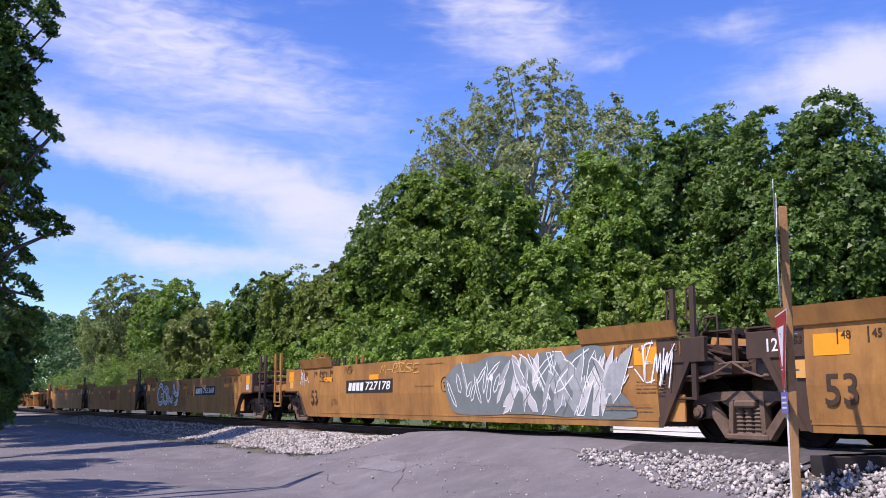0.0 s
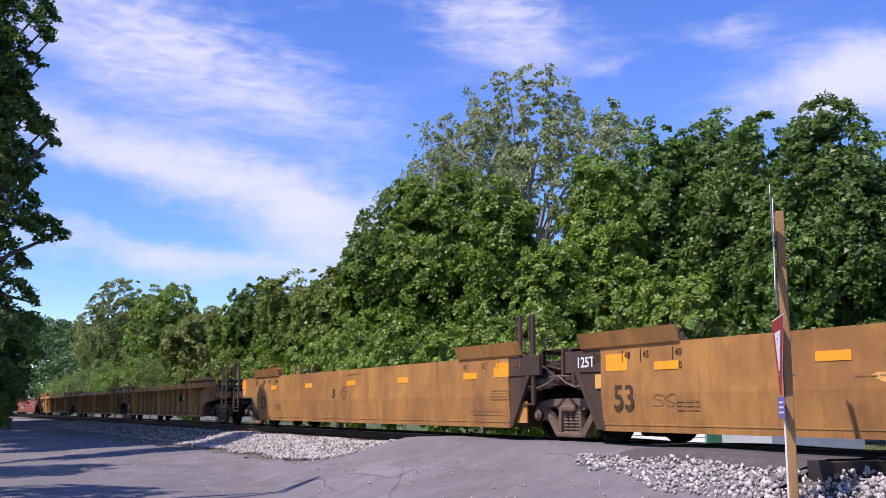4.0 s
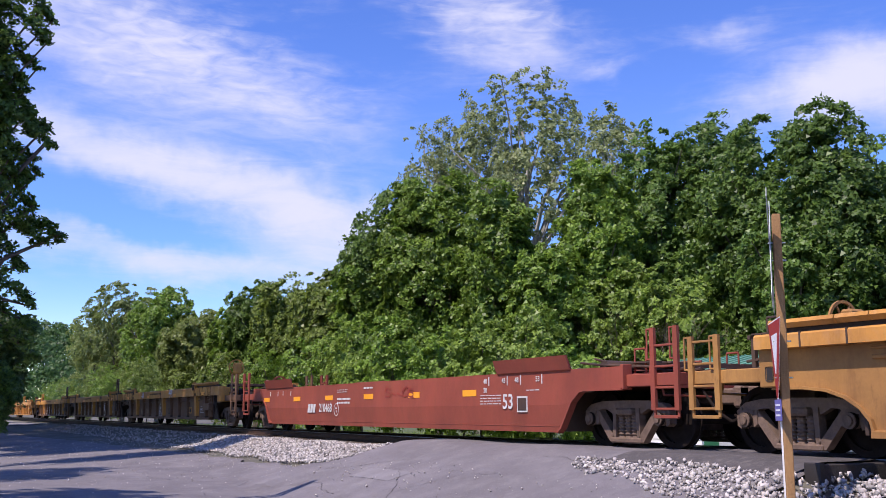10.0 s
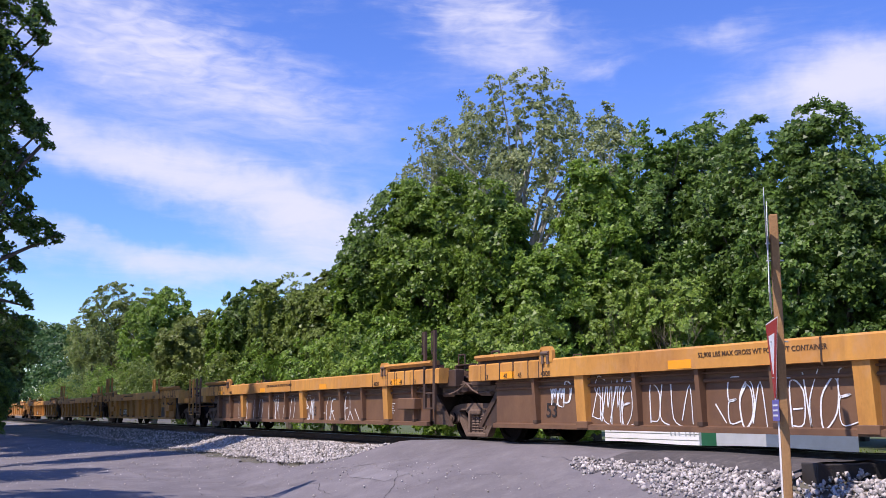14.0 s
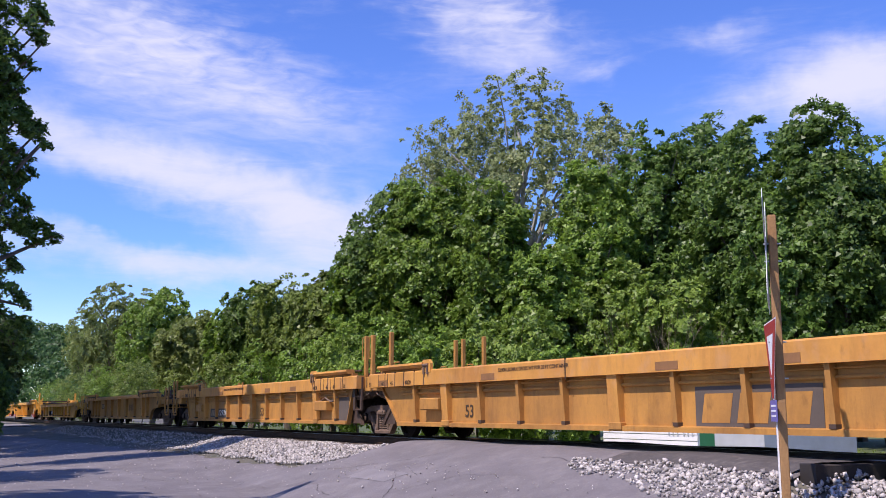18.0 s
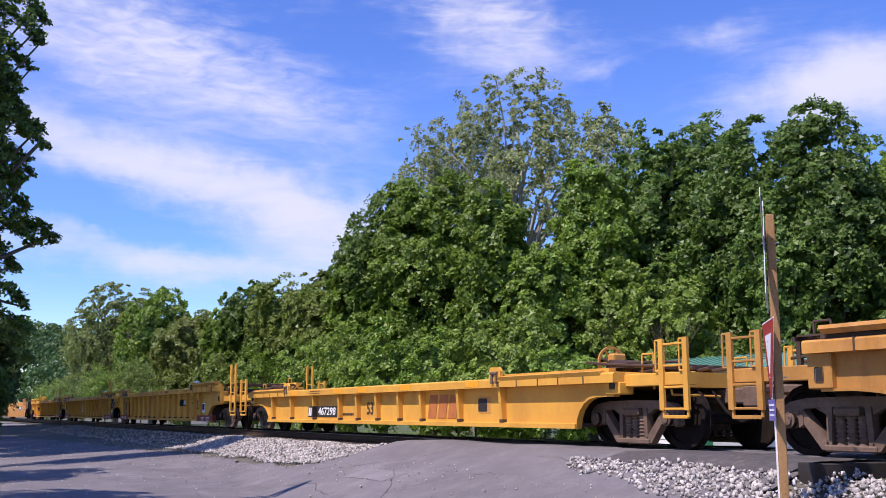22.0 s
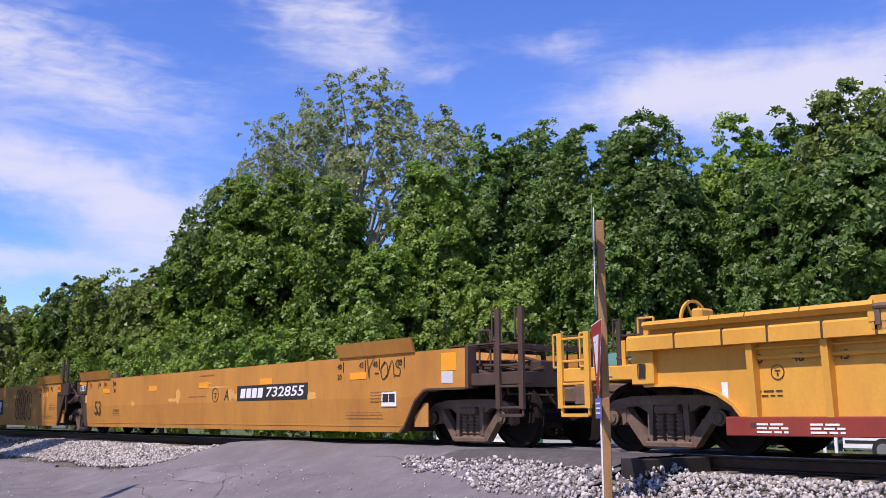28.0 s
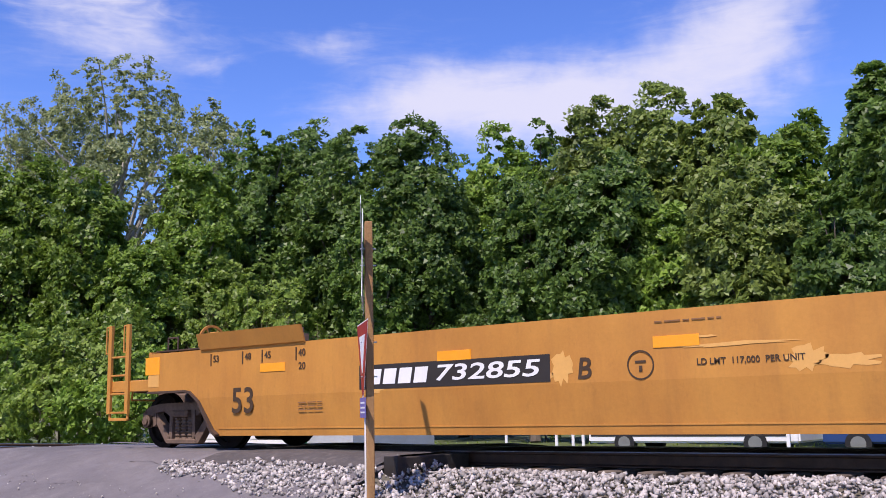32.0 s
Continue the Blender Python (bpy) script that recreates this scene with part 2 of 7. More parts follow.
P_ORANGE = car_paint("paint_orange", (0.53, 0.255, 0.055), (0.36, 0.17, 0.045), rust=0.7)
P_YELLOW = car_paint("paint_yellow", (0.74, 0.38, 0.055), (0.60, 0.29, 0.045), rust=0.15)
P_RED = car_paint("paint_oxide_red", (0.31, 0.07, 0.04), (0.22, 0.052, 0.032), rust=0.3)
P_BLACK = car_paint("paint_black", (0.025, 0.025, 0.027), (0.05, 0.04, 0.035))
# grime on the ends; also a stand-in for shade on gear above the trucks
P_GREYBROWN = car_paint("paint_grime_and_shade", (0.10, 0.062, 0.042), (0.055, 0.036, 0.027))
P_WARN = car_paint("paint_warning_red", (0.34, 0.05, 0.03), (0.22, 0.04, 0.03))
IRON = material("cast_iron", (0.20, 0.132, 0.092), 0.85, 0.1, vary=0.4, scale=5, grain=30, bump=0.3)
WHEEL_STEEL = material("wheel_steel", (0.024, 0.017, 0.014), 0.95, 0.0, vary=0.4, scale=6, grain=30, spec=0.12)
WHITE = material("white_paint", (0.80, 0.80, 0.78), 0.6, vary=0.08, scale=3, grain=40, bump=0.05)
OFF_WHITE = material("chalky_white", (0.62, 0.60, 0.57), 0.7, vary=0.15, scale=4, grain=40, bump=0.05)
BLACK = material("black_paint", (0.03, 0.025, 0.022), 0.7, vary=0.2, scale=4, grain=40, bump=0.05)
REFLECT = material("reflector_orange", (0.92, 0.36, 0.015), 0.4, vary=0.08, scale=4, grain=40, bump=0.0)
GREY = material("grey_paint", (0.20, 0.21, 0.19), 0.6, vary=0.15, scale=3, grain=40, bump=0.05)


# ---- building helpers ----
def finish(bm, name, mat, smooth=False):
    me = bpy.data.meshes.new(name)
    bm.to_mesh(me)
    bm.free()
    me.materials.append(mat)
    if smooth:
        me.shade_smooth()
    return me


def part(name, bm, mat, parent, label="", at=None, smooth=False):
    """One mesh object from a bmesh (or a ready mesh) under parent."""
    me = bm if isinstance(bm, bpy.types.Mesh) else finish(bm, name, mat, smooth)
    ob = new(name, me)
    ob.parent = parent
    if at is not None:
        ob.matrix_basis = at
    if label:
        ob["label"] = label
    return ob


def box(bm, x0, x1, y0, y1, z0, z1, bevel=0.0):
    r = bmesh.ops.create_cube(bm, size=1.0, matrix=Matrix.LocRotScale(((x0 + x1) / 2, (y0 + y1) / 2, (z0 + z1) / 2), None, (abs(x1 - x0), abs(y1 - y0), abs(z1 - z0))))
    if bevel:
        edges = list({e for v in r["verts"] for e in v.link_edges})
        bmesh.ops.bevel(bm, geom=edges, offset=bevel, segments=1, affect="EDGES")
    return bm


def prism(bm, pts, axis, a, b):
    """A closed outline pts, extruded along axis from a to b. axis 'x': pts are (y, z); 'y': (x, z); 'z': (x, y)."""
    put = {"x": lambda p, t: (t, p[0], p[1]), "y": lambda p, t: (p[0], t, p[1]), "z": lambda p, t: (p[0], p[1], t)}[axis]
    lo, hi = [bm.verts.new(put(p, a)) for p in pts], [bm.verts.new(put(p, b)) for p in pts]
    k = len(pts)
    faces = [bm.faces.new(lo[::-1]), bm.faces.new(hi)]
    faces += [bm.faces.new((lo[i], lo[(i + 1) % k], hi[(i + 1) % k], hi[i])) for i in range(k)]
    bmesh.ops.recalc_face_normals(bm, faces=faces)
    return bm


def rod(bm, p, q, r=0.02, seg=8, r2=None):
    p, q = Vector(p), Vector(q)
    m = Matrix.Translation((p + q) / 2) @ (q - p).to_track_quat("Z", "Y").to_matrix().to_4x4()
    bmesh.ops.create_cone(bm, cap_ends=True, segments=seg, radius1=r, radius2=r if r2 is None else r2, depth=(q - p).length, matrix=m)
    return bm


def pipe(bm, pts, r=0.02, seg=6):
    for p, q in zip(pts, pts[1:]):
        rod(bm, p, q, r, seg)
    return bm


def ring(bm, centre, axis, r_out, r_in, depth, seg=28):
    """A flat ring, its axis along x or y."""
    rows = []
    for rad, off in ((r_in, -depth / 2), (r_out, -depth / 2), (r_out, depth / 2), (r_in, depth / 2)):
        row = []
        for i in range(seg):
            a = 2 * math.pi * i / seg
            c, s = math.cos(a) * rad, math.sin(a) * rad
            d = (c, off, s) if axis == "y" else (off, c, s)
            row.append(bm.verts.new(Vector(centre) + Vector(d)))
        rows.append(row)
    fs = []
    for k in range(4):
        for i in range(seg):
            j = (i + 1) % seg
            fs.append(bm.faces.new((rows[k][i], rows[k][j], rows[(k + 1) % 4][j], rows[(k + 1) % 4][i])))
    bmesh.ops.recalc_face_normals(bm, faces=fs)
    return bm


def raw_mesh(name, verts, faces_n, loops, mat):
    """A mesh straight from arrays: faces_n corners a face, loops the vertex of each corner."""
    me = bpy.data.meshes.new(name)
    me.vertices.add(len(verts))
    me.vertices.foreach_set("co", np.asarray(verts, np.float32).ravel())
    loops = np.asarray(loops, np.int32).ravel()
    me.loops.add(len(loops))
    me.loops.foreach_set("vertex_index", loops)
    count = len(loops) // faces_n
    me.polygons.add(count)
    me.polygons.foreach_set("loop_start", np.arange(0, len(loops), faces_n, dtype=np.int32))
    me.update(calc_edges=True)
    me.materials.append(mat)
    return me


letters = {}


def text_mesh(body, size, mat, shear=0.0, wide=1.0):
    """The characters as a thin flat mesh, centred, facing -y and reading towards +x."""
    key = (body, size, mat.name, shear, wide)
    if key not in letters:
        cu = bpy.data.curves.new("lettering", "FONT")
        cu.body, cu.size, cu.align_x, cu.align_y, cu.shear, cu.extrude = body, size, "CENTER", "CENTER", shear, 0.0015
        cu.resolution_u, cu.offset = 3, size * 0.014
        ob = new("lettering", cu)
        me = bpy.data.meshes.new_from_object(ob)
        bpy.data.objects.remove(ob)
        me.transform(Matrix.Rotation(radians(90), 4, "X") @ Matrix.Diagonal((wide, 1, 1, 1)))
        me.materials.clear()
        me.materials.append(mat)
        letters[key] = me
    return letters[key]


# ---- ground ----
TRACK_Y = 11.8


def step(a, b, v):
    """0 up to a, 1 from b on, smooth between."""
    t = min(1.0, max(0.0, (v - a) / (b - a)))
    return t * t * (3 - 2 * t)


def ground_z(x, y):
    """The height of the ground: a low road, a ramp over the crossing, a ballast bank along the track, a yard behind."""
    if y > 13.4:
        far = -0.24 - 0.56 * step(13.8, 16.5, y)
        ramp = -0.03 - 0.77 * step(13.0, 18.0, y)
        w = step(-20.5, -19.3, x) * (1 - step(-8.3, -7.9, x))
        return far * (1 - w) + ramp * w
    if y < 6.3:
        road, bank = -1.0, -1.0
    else:
        road = min(-0.005, -1.0 + 0.29 * (y - 6.3))
        bank = -1.0 + 0.38 * step(6.3, 8.6, y) if y < 8.6 else min(-0.26, -0.62 + (y - 8.6) * 0.3)
    w = step(-21.5, -19.3, x) * (1 - step(-8.4, -7.9, x))
    wide = step(-23, -19, x) * (1 - step(-9.5, -5.5, x)) if y < 8.8 else w
    w = max(w, wide)
    if y < 8.6:
        k = step(-21, -30, x)
        bank = bank * (1 - k) + (-1.0 + 0.42 * min(1.0, max(0.0, (y - 1.0) / 7.6)) ** 1.3) * k
    rise = step(-62, -98, x)
    bank = bank * (1 - rise) + max(bank, -0.34) * rise if y > 1.5 else bank
    return road * w + bank * (1 - w) + 0.015 * math.sin(x * 1.7 + y) * math.sin(y * 2.3)


def sheet(name, xs, ys, z, mat):
    verts = [(x, y, z(x, y)) for y in ys for x in xs]
    k = len(xs)
    loops = [(j * k + i, j * k + i + 1, (j + 1) * k + i + 1, (j + 1) * k + i) for j in range(len(ys) - 1) for i in range(k - 1)]
    me = raw_mesh(name, verts, 4, loops, mat)
    me.shade_smooth()
    return new(name, me)


def spread(a, b, d):
    return [a + (b - a) * i / round((b - a) / d) for i in range(round((b - a) / d) + 1)]


def build_ground():
    xs = [-3000, -1500, -800, -500, -300, -200, -150, -120] + spread(-100, 20, 0.5) + [30, 50, 100, 200, 500, 1500, 3000]
    ys = [-3000, -1000, -400, -150, -60, -25, -10] + spread(-4, 18, 0.3) + [20, 24, 30, 40, 60, 100, 250, 700, 3000]
    tagged(sheet("ground", xs, ys, lambda x, y: ground_z(x, y) - 0.035, GROUND), "bare grey-brown soil and fine gravel beside the railway", "ground", kind="structure")

    def road_edge(x):
        near = 8.1 + 0.12 * math.sin(x * 2.1) + 0.08 * math.sin(x * 5.3)
        if x < -21:
            near -= 0.05 * (-21 - x)
        if x > -12.2:
            near = 8.75 - 0.2 * (x + 12.2) + 0.07 * math.sin(x * 6)
        w = step(-20.3 + 0.2 * math.sin(x), -19.0, x) * (1 - step(-8.6, -8.1, x))
        return max(3.0, near) * (1 - w) + 10.98 * w

    rx = spread(-90, 8, 0.2)
    rows = 60
    verts, k = [], len(rx)
    for j in range(rows + 1):
        for x in rx:
            y = -9 + (road_edge(x) + 9) * (j / rows) ** 0.8
            verts.append((x, y, ground_z(x, y) + 0.012))
    loops = [(j * k + i, j * k + i + 1, (j + 1) * k + i + 1, (j + 1) * k + i) for j in range(rows) for i in range(k - 1)]
    me = raw_mesh("road", verts, 4, loops, ASPHALT)
    me.shade_smooth()
    tagged(new("road", me), "worn light-grey asphalt road ramping up to the crossing", "road", kind="structure")
    mid = sheet("crossing_pavement", spread(-19.2, -8.3, 0.5), [11.2, 11.5, 11.8, 12.1, 12.4], lambda x, y: -0.008, ASPHALT)
    tagged(mid, "grey asphalt strip between the rails of the crossing", "road", kind="structure")
    back = sheet("crossing_pavement", spread(-19.2, -8.3, 0.5), [12.64, 13, 14, 15, 16, 18, 21, 24], lambda x, y: ground_z(x, y) + 0.015, ASPHALT)
    tagged(back, "grey asphalt road behind the railway crossing", "road", kind="structure")
    patch = sheet("asphalt_patch", spread(-11.9, -8.35, 0.25), spread(9.25, 10.7, 0.15), lambda x, y: ground_z(x, y) + 0.02, ASPHALT_DARK)
    tagged(patch, "darker newer asphalt patch at the edge of the crossing", "road", kind="structure")
    lane = sheet("gravel_lane", spread(-135, -84, 1.5), spread(2.5, 9.4, 0.5), lambda x, y: ground_z(x, y) + 0.03, GRAVEL_BED)
    tagged(lane, "pale sunlit gravel beside the distant track", "gravel", kind="structure")
    lawn = sheet("lawn", spread(-120, 40, 2.0), spread(14.6, 60, 1.0), lambda x, y: ground_z(x, y) + 0.03 + 0.04 * math.sin(x * 1.3) * math.sin(y * 1.7), GRASS_SOIL)
    tagged(lawn, "mown green grass behind the railway", "lawn", kind="structure")


build_ground()


def build_track():
    half = 0.7525
    for side in (-1, 1):
        y = TRACK_Y + side * half
        rail = tagged(new("rail", None), "rusty steel rail with a bright worn running surface", "rail", group="rails of the track", kind="structure")
        bm = bmesh.new()
        prism(bm, [(y - 0.075, -0.186), (y + 0.075, -0.186), (y + 0.075, -0.172), (y + 0.012, -0.155), (y + 0.01, -0.05), (y + 0.034, -0.036), (y + 0.036, -0.012),
                   (y - 0.036, -0.012), (y - 0.034, -0.036), (y - 0.01, -0.05), (y - 0.012, -0.155), (y - 0.075, -0.172)], "x", -540, 480)
        part("web", bm, RAIL_STEEL, rail)
        bm = bmesh.new()
        prism(bm, [(y - 0.036, -0.0115), (y + 0.036, -0.0115), (y + 0.034, -0.003), (y + 0.024, 0), (y - 0.024, 0), (y - 0.034, -0.003)], "x", -540, 480)
        part("running_surface", bm, RAIL_HEAD, rail, "polished steel rail top")


build_track()


# ---- trees ----
def leaf_cloud(rng, centres, radii, per, size, out=None, flat=0.34):
    """Leaves as small three-cornered blades. Each spray is a tilted, flattened disc of leaves that lie roughly alike; out: the way it faces."""
    n = len(centres)
    face = (out if out is not None else rng.normal(size=(n, 3))) + rng.normal(size=(n, 3)) * 0.5 + np.array([0.05, -0.30, 0.55])
    face /= np.linalg.norm(face, axis=1, keepdims=True)
    idx = np.repeat(np.arange(n), per)
    d = rng.normal(size=(len(idx), 3))
    d /= np.linalg.norm(d, axis=1, keepdims=True)
    d *= (radii[idx] * (0.15 + 0.95 * rng.random(len(idx)) ** 0.6))[:, None]
    f = face[idx]
    d -= f * (np.sum(d * f, axis=1) * (1 - flat))[:, None]
    d[:, 2] -= 0.22 * np.sum(d * d, axis=1) / radii[idx]
    p = centres[idx] + d
    nrm = f + rng.normal(size=d.shape) * 0.5
    nrm /= np.linalg.norm(nrm, axis=1, keepdims=True)
    t = np.cross(nrm, rng.normal(size=d.shape))
    t /= np.linalg.norm(t, axis=1, keepdims=True)
    b = np.cross(nrm, t)
    s = size * (0.55 + 0.9 * rng.random(len(idx)))[:, None]
    v = np.empty((len(idx), 3, 3))
    v[:, 0] = p - t * s * 0.55
    v[:, 1] = p + t * s * 0.45 + b * s * 0.42
    v[:, 2] = p + t * s * 0.35 - b * s * 0.46
    return v.reshape(-1, 3)


def limb_mesh(bm, p, q, r0, r1, seg=7):
    rod(bm, p, q, r0, seg, r1)


def tree(x, y, height, radius, skirt, leaf, label, seed, sprays=150, per=110, size=0.28, spray_r=0.13, sparse=0.0, bark=None, squash=1.0, name="tree", ground=-0.55, lean=0.0, trunk_r=None, group="", top=0.0, boughs=()):
    """A tapered trunk with limbs and an uneven crown of leafy sprays. skirt: height at which the crown begins; top: how pointed the crown is; boughs: tips of drooping leafy boughs, from the foot."""
    rng = np.random.default_rng(seed)
    root = tagged(new(name, None), label, "tree" if name == "tree" else "bush", group=group)
    root.location = (x, y, ground)
    mid, half = (height + skirt) / 2, (height - skirt) / 2
    # crown: an egg with a lumpy, broken outline and hollows, filled with leafy sprays that face outwards
    full = np.array([radius, radius * squash, half])
    many = int(sprays * (4.2 - 1.6 * (name == "bush")))
    waves = rng.normal(size=(7, 3)) * np.array([[1.6], [2.2], [2.8], [3.6], [4.6], [6.0], [8.0]])
    turn = rng.uniform(0, 6.28, 7)
    d = rng.normal(size=(many * 3, 3))
    d /= np.linalg.norm(d, axis=1, keepdims=True)
    lump = 0.93 + (np.sin(d @ waves.T + turn) * np.array([0.10, 0.10, 0.09, 0.07, 0.06, 0.05, 0.04])).sum(1) * (1 + 0.8 * sparse)
    lump *= 1 - top * np.maximum(0, d[:, 2]) ** 2 * 0.28
    lump = np.minimum(lump, 1.02)
    f = rng.random(len(d)) ** 0.27
    c = d * full * (f * lump)[:, None]
    gaps = rng.normal(size=(6, 3)) * np.array([[1.0], [1.0], [1.7], [1.7], [2.6], [2.6]])
    hollow = np.sin(c @ gaps.T + rng.uniform(0, 6.28, 6)).sum(1)
    order = np.argsort(hollow + rng.normal(size=len(c)) * 0.9)[: int(len(c) * (0.24 + 0.25 * sparse))]
    keep = np.ones(len(c), bool)
    keep[order] = False
    c, out = c[keep][:many], (d / full)[keep][:many]
    out /= np.linalg.norm(out, axis=1, keepdims=True)
    c[:, 2] += mid
    c[:, 0] += lean * 0.5 + lean * (c[:, 2] - mid) / max(half, 0.1) * 0.5
    base = min(spray_r * (height - skirt), radius * 0.3)
    sr = np.clip(base * 0.5, 0.26, 0.58) * (0.55 + 0.9 * rng.random(len(c)) ** 1.5)
    for bx, by, bz in boughs:
        f = np.sort(rng.random(34)) ** 0.7
        line = np.stack([lean + (bx - lean) * f, by * f, bz + 0.7 * (1 - f) + 0.5 * np.sin(f * 3.1)], 1) + rng.normal(size=(34, 3)) * np.array([0.4, 0.16, 0.17]) * (1.3 - f)[:, None]
        c, out = np.vstack([c, line]), np.vstack([out, np.tile([0.2, 0.5, 0.6], (34, 1))])
        sr = np.concatenate([sr, 0.40 * (1.1 - 0.6 * f)])
    c[:, 2] = np.maximum(c[:, 2], sr * 0.4)
    v = leaf_cloud(rng, c, sr, max(8, int(per * (0.47 if leaf is not LEAF_G else 0.34))), size * (0.66 if leaf is not LEAF_G else 0.85), out)
    me = raw_mesh("crown", v, 3, np.arange(len(v)), leaf)
    part("crown", me, leaf, root)
    bm = bmesh.new()
    tr = trunk_r or 0.018 * height + 0.05
    p = Vector((0, 0, -0.2))
    top_at = Vector((lean, 0, height * 0.86))
    joints = [p]
    for i in range(1, 7):
        f = i / 6
        joints.append(Vector((lean * f + rng.normal() * 0.02 * height, rng.normal() * 0.02 * height, -0.2 + (top_at.z + 0.2) * f)))
    for i in range(6):
        limb_mesh(bm, joints[i], joints[i + 1], tr * (1 - i / 6.6), tr * (1 - (i + 1) / 6.6))
    bark = bark or BARK
    part("trunk", bm, bark, root)
    bm = bmesh.new()
    order = list(rng.permutation(len(c))[:min(len(c), 26)]) + [len(c) - 1 - 34 * k for k in range(len(boughs))]
    for k in order:
        e = Vector(c[k])
        f = min(0.92, max(0.25, (e.z - half * 0.7) / height))
        s = joints[0].lerp(joints[-1], f)
        i = min(5, int(f * 6))
        s = joints[i].lerp(joints[i + 1], f * 6 - i)
        m = s.lerp(e, 0.5) + Vector((0, 0, 0.06 * height))
        limb_mesh(bm, s, m, tr * 0.38 * (1.1 - f), tr * 0.22 * (1.1 - f), 5)
        limb_mesh(bm, m, e, tr * 0.22 * (1.1 - f), tr * 0.07, 5)
    part("branchwork", bm, bark, root)
    return root


MAPLE, DARK, SHRUB = "broad green maple with a dense rounded crown", "tall dark-green leafy tree in a dense wood", "light-green leafy shrub at the edge of the woods"
SYCAMORE = "tall sparse grey-green sycamore with pale bare limbs"
ROADSIDE = "tall dark roadside tree shading the road and train"
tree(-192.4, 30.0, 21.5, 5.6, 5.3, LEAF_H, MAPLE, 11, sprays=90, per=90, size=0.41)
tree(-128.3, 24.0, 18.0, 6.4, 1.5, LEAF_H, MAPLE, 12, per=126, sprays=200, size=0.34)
tree(-104.4, 23.0, 15.2, 4.0, 1.5, LEAF_A, MAPLE, 13, per=114, size=0.38, sprays=150)
tree(-73.5, 19.0, 9.2, 3.1, 2.4, LEAF_H, MAPLE, 14, sprays=120, per=114, size=0.32)
tree(-67.4, 20.0, 9.3, 2.0, 2.7, LEAF_A, MAPLE, 15, sprays=90, per=114, size=0.29, top=0.4)
tree(-65.5, 21.0, 11.0, 2.4, 2.7, LEAF_B, MAPLE, 16, sprays=110, per=114, size=0.29, top=0.3)
tree(-60.6, 22.0, 10.8, 2.9, 2.6, LEAF_E, MAPLE, 17, sprays=120, per=114, size=0.29, top=0.3)
tree(-51.5, 20.5, 9.0, 2.2, 2.4, LEAF_E, MAPLE, 18, sprays=100, per=114, size=0.27)
tree(-48.3, 23.0, 13.7, 3.5, 0.9, LEAF_B, MAPLE, 19, sprays=260, per=138, size=0.27, top=0.35, lean=1.2)
tree(-44.5, 24.0, 14.5, 3.3, 0.9, LEAF_A, MAPLE, 20, sprays=280, per=138, size=0.27)
tree(-40.1, 25.0, 13.1, 2.4, 0.9, LEAF_A, MAPLE, 21, sprays=220, per=138, size=0.27)
tree(-47.6, 21.0, 9.9, 1.9, 1.5, LEAF_A, MAPLE, 22, sprays=140, per=126, size=0.25)
tree(-62.2, 33.0, 24.2, 3.3, 8.5, LEAF_D, SYCAMORE, 23, sprays=110, per=70, size=0.25, sparse=0.3, bark=BARK_PALE, spray_r=0.06, top=0.5)
tree(-51.0, 34.0, 23.6, 5.5, 8.3, LEAF_D, SYCAMORE, 24, sprays=230, per=80, size=0.27, sparse=0.95, bark=BARK_PALE, spray_r=0.05, trunk_r=0.6)
tree(-58.0, 34.5, 24.6, 3.3, 8.6, LEAF_D, SYCAMORE, 25, sprays=110, per=80, size=0.26, sparse=0.4, bark=BARK_PALE, spray_r=0.06, trunk_r=0.3)
tree(-43.5, 35.0, 19.4, 2.8, 6.8, LEAF_D, SYCAMORE, 26, sprays=90, per=70, size=0.25, sparse=0.3, bark=BARK_PALE, spray_r=0.06)
tree(-37.8, 29.0, 14.3, 2.6, 1.0, LEAF_A, MAPLE, 27, sprays=230, per=138, size=0.27, top=0.25)
tree(-37.5, 26.0, 9.4, 2.2, 1.0, LEAF_A, MAPLE, 28, sprays=150, per=126, size=0.25)
tree(-53.1, 22.0, 9.8, 2.1, 1.5, LEAF_E, MAPLE, 29, sprays=120, per=114, size=0.25)
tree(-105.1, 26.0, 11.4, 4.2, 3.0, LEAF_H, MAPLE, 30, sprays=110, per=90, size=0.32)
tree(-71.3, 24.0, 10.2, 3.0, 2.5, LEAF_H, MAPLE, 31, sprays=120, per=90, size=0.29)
tree(-38.6, 34.0, 16.6, 3.3, 1.0, LEAF_B, DARK, 32, sprays=200, per=138, size=0.29)
tree(-38.1, 37.0, 17.3, 3.9, 1.0, LEAF_B, DARK, 33, sprays=200, per=138, size=0.31)
tree(-33.6, 36.0, 15.6, 3.6, 1.0, LEAF_B, DARK, 34, sprays=190, per=132, size=0.30)
tree(-28.8, 35.0, 14.9, 3.1, 1.0, LEAF_B, DARK, 35, sprays=260, per=138, size=0.29, top=-0.3)
tree(-29.2, 39.0, 14.2, 2.5, 1.0, LEAF_A, DARK, 36, sprays=160, per=114, size=0.31)
tree(-29.2, 33.0, 11.0, 2.3, 1.0, LEAF_B, DARK, 37, sprays=150, per=114, size=0.27)
tree(-27.4, 40.0, 15.5, 2.9, 1.8, LEAF_A, DARK, 38, sprays=150, per=114, size=0.31)
tree(-25.9, 42.0, 16.0, 2.7, 1.8, LEAF_B, DARK, 39, sprays=130, per=90, size=0.31, sparse=0.4)
tree(-21.0, 38.0, 15.2, 2.7, 1.6, LEAF_E, DARK, 40, sprays=200, per=126, size=0.31)
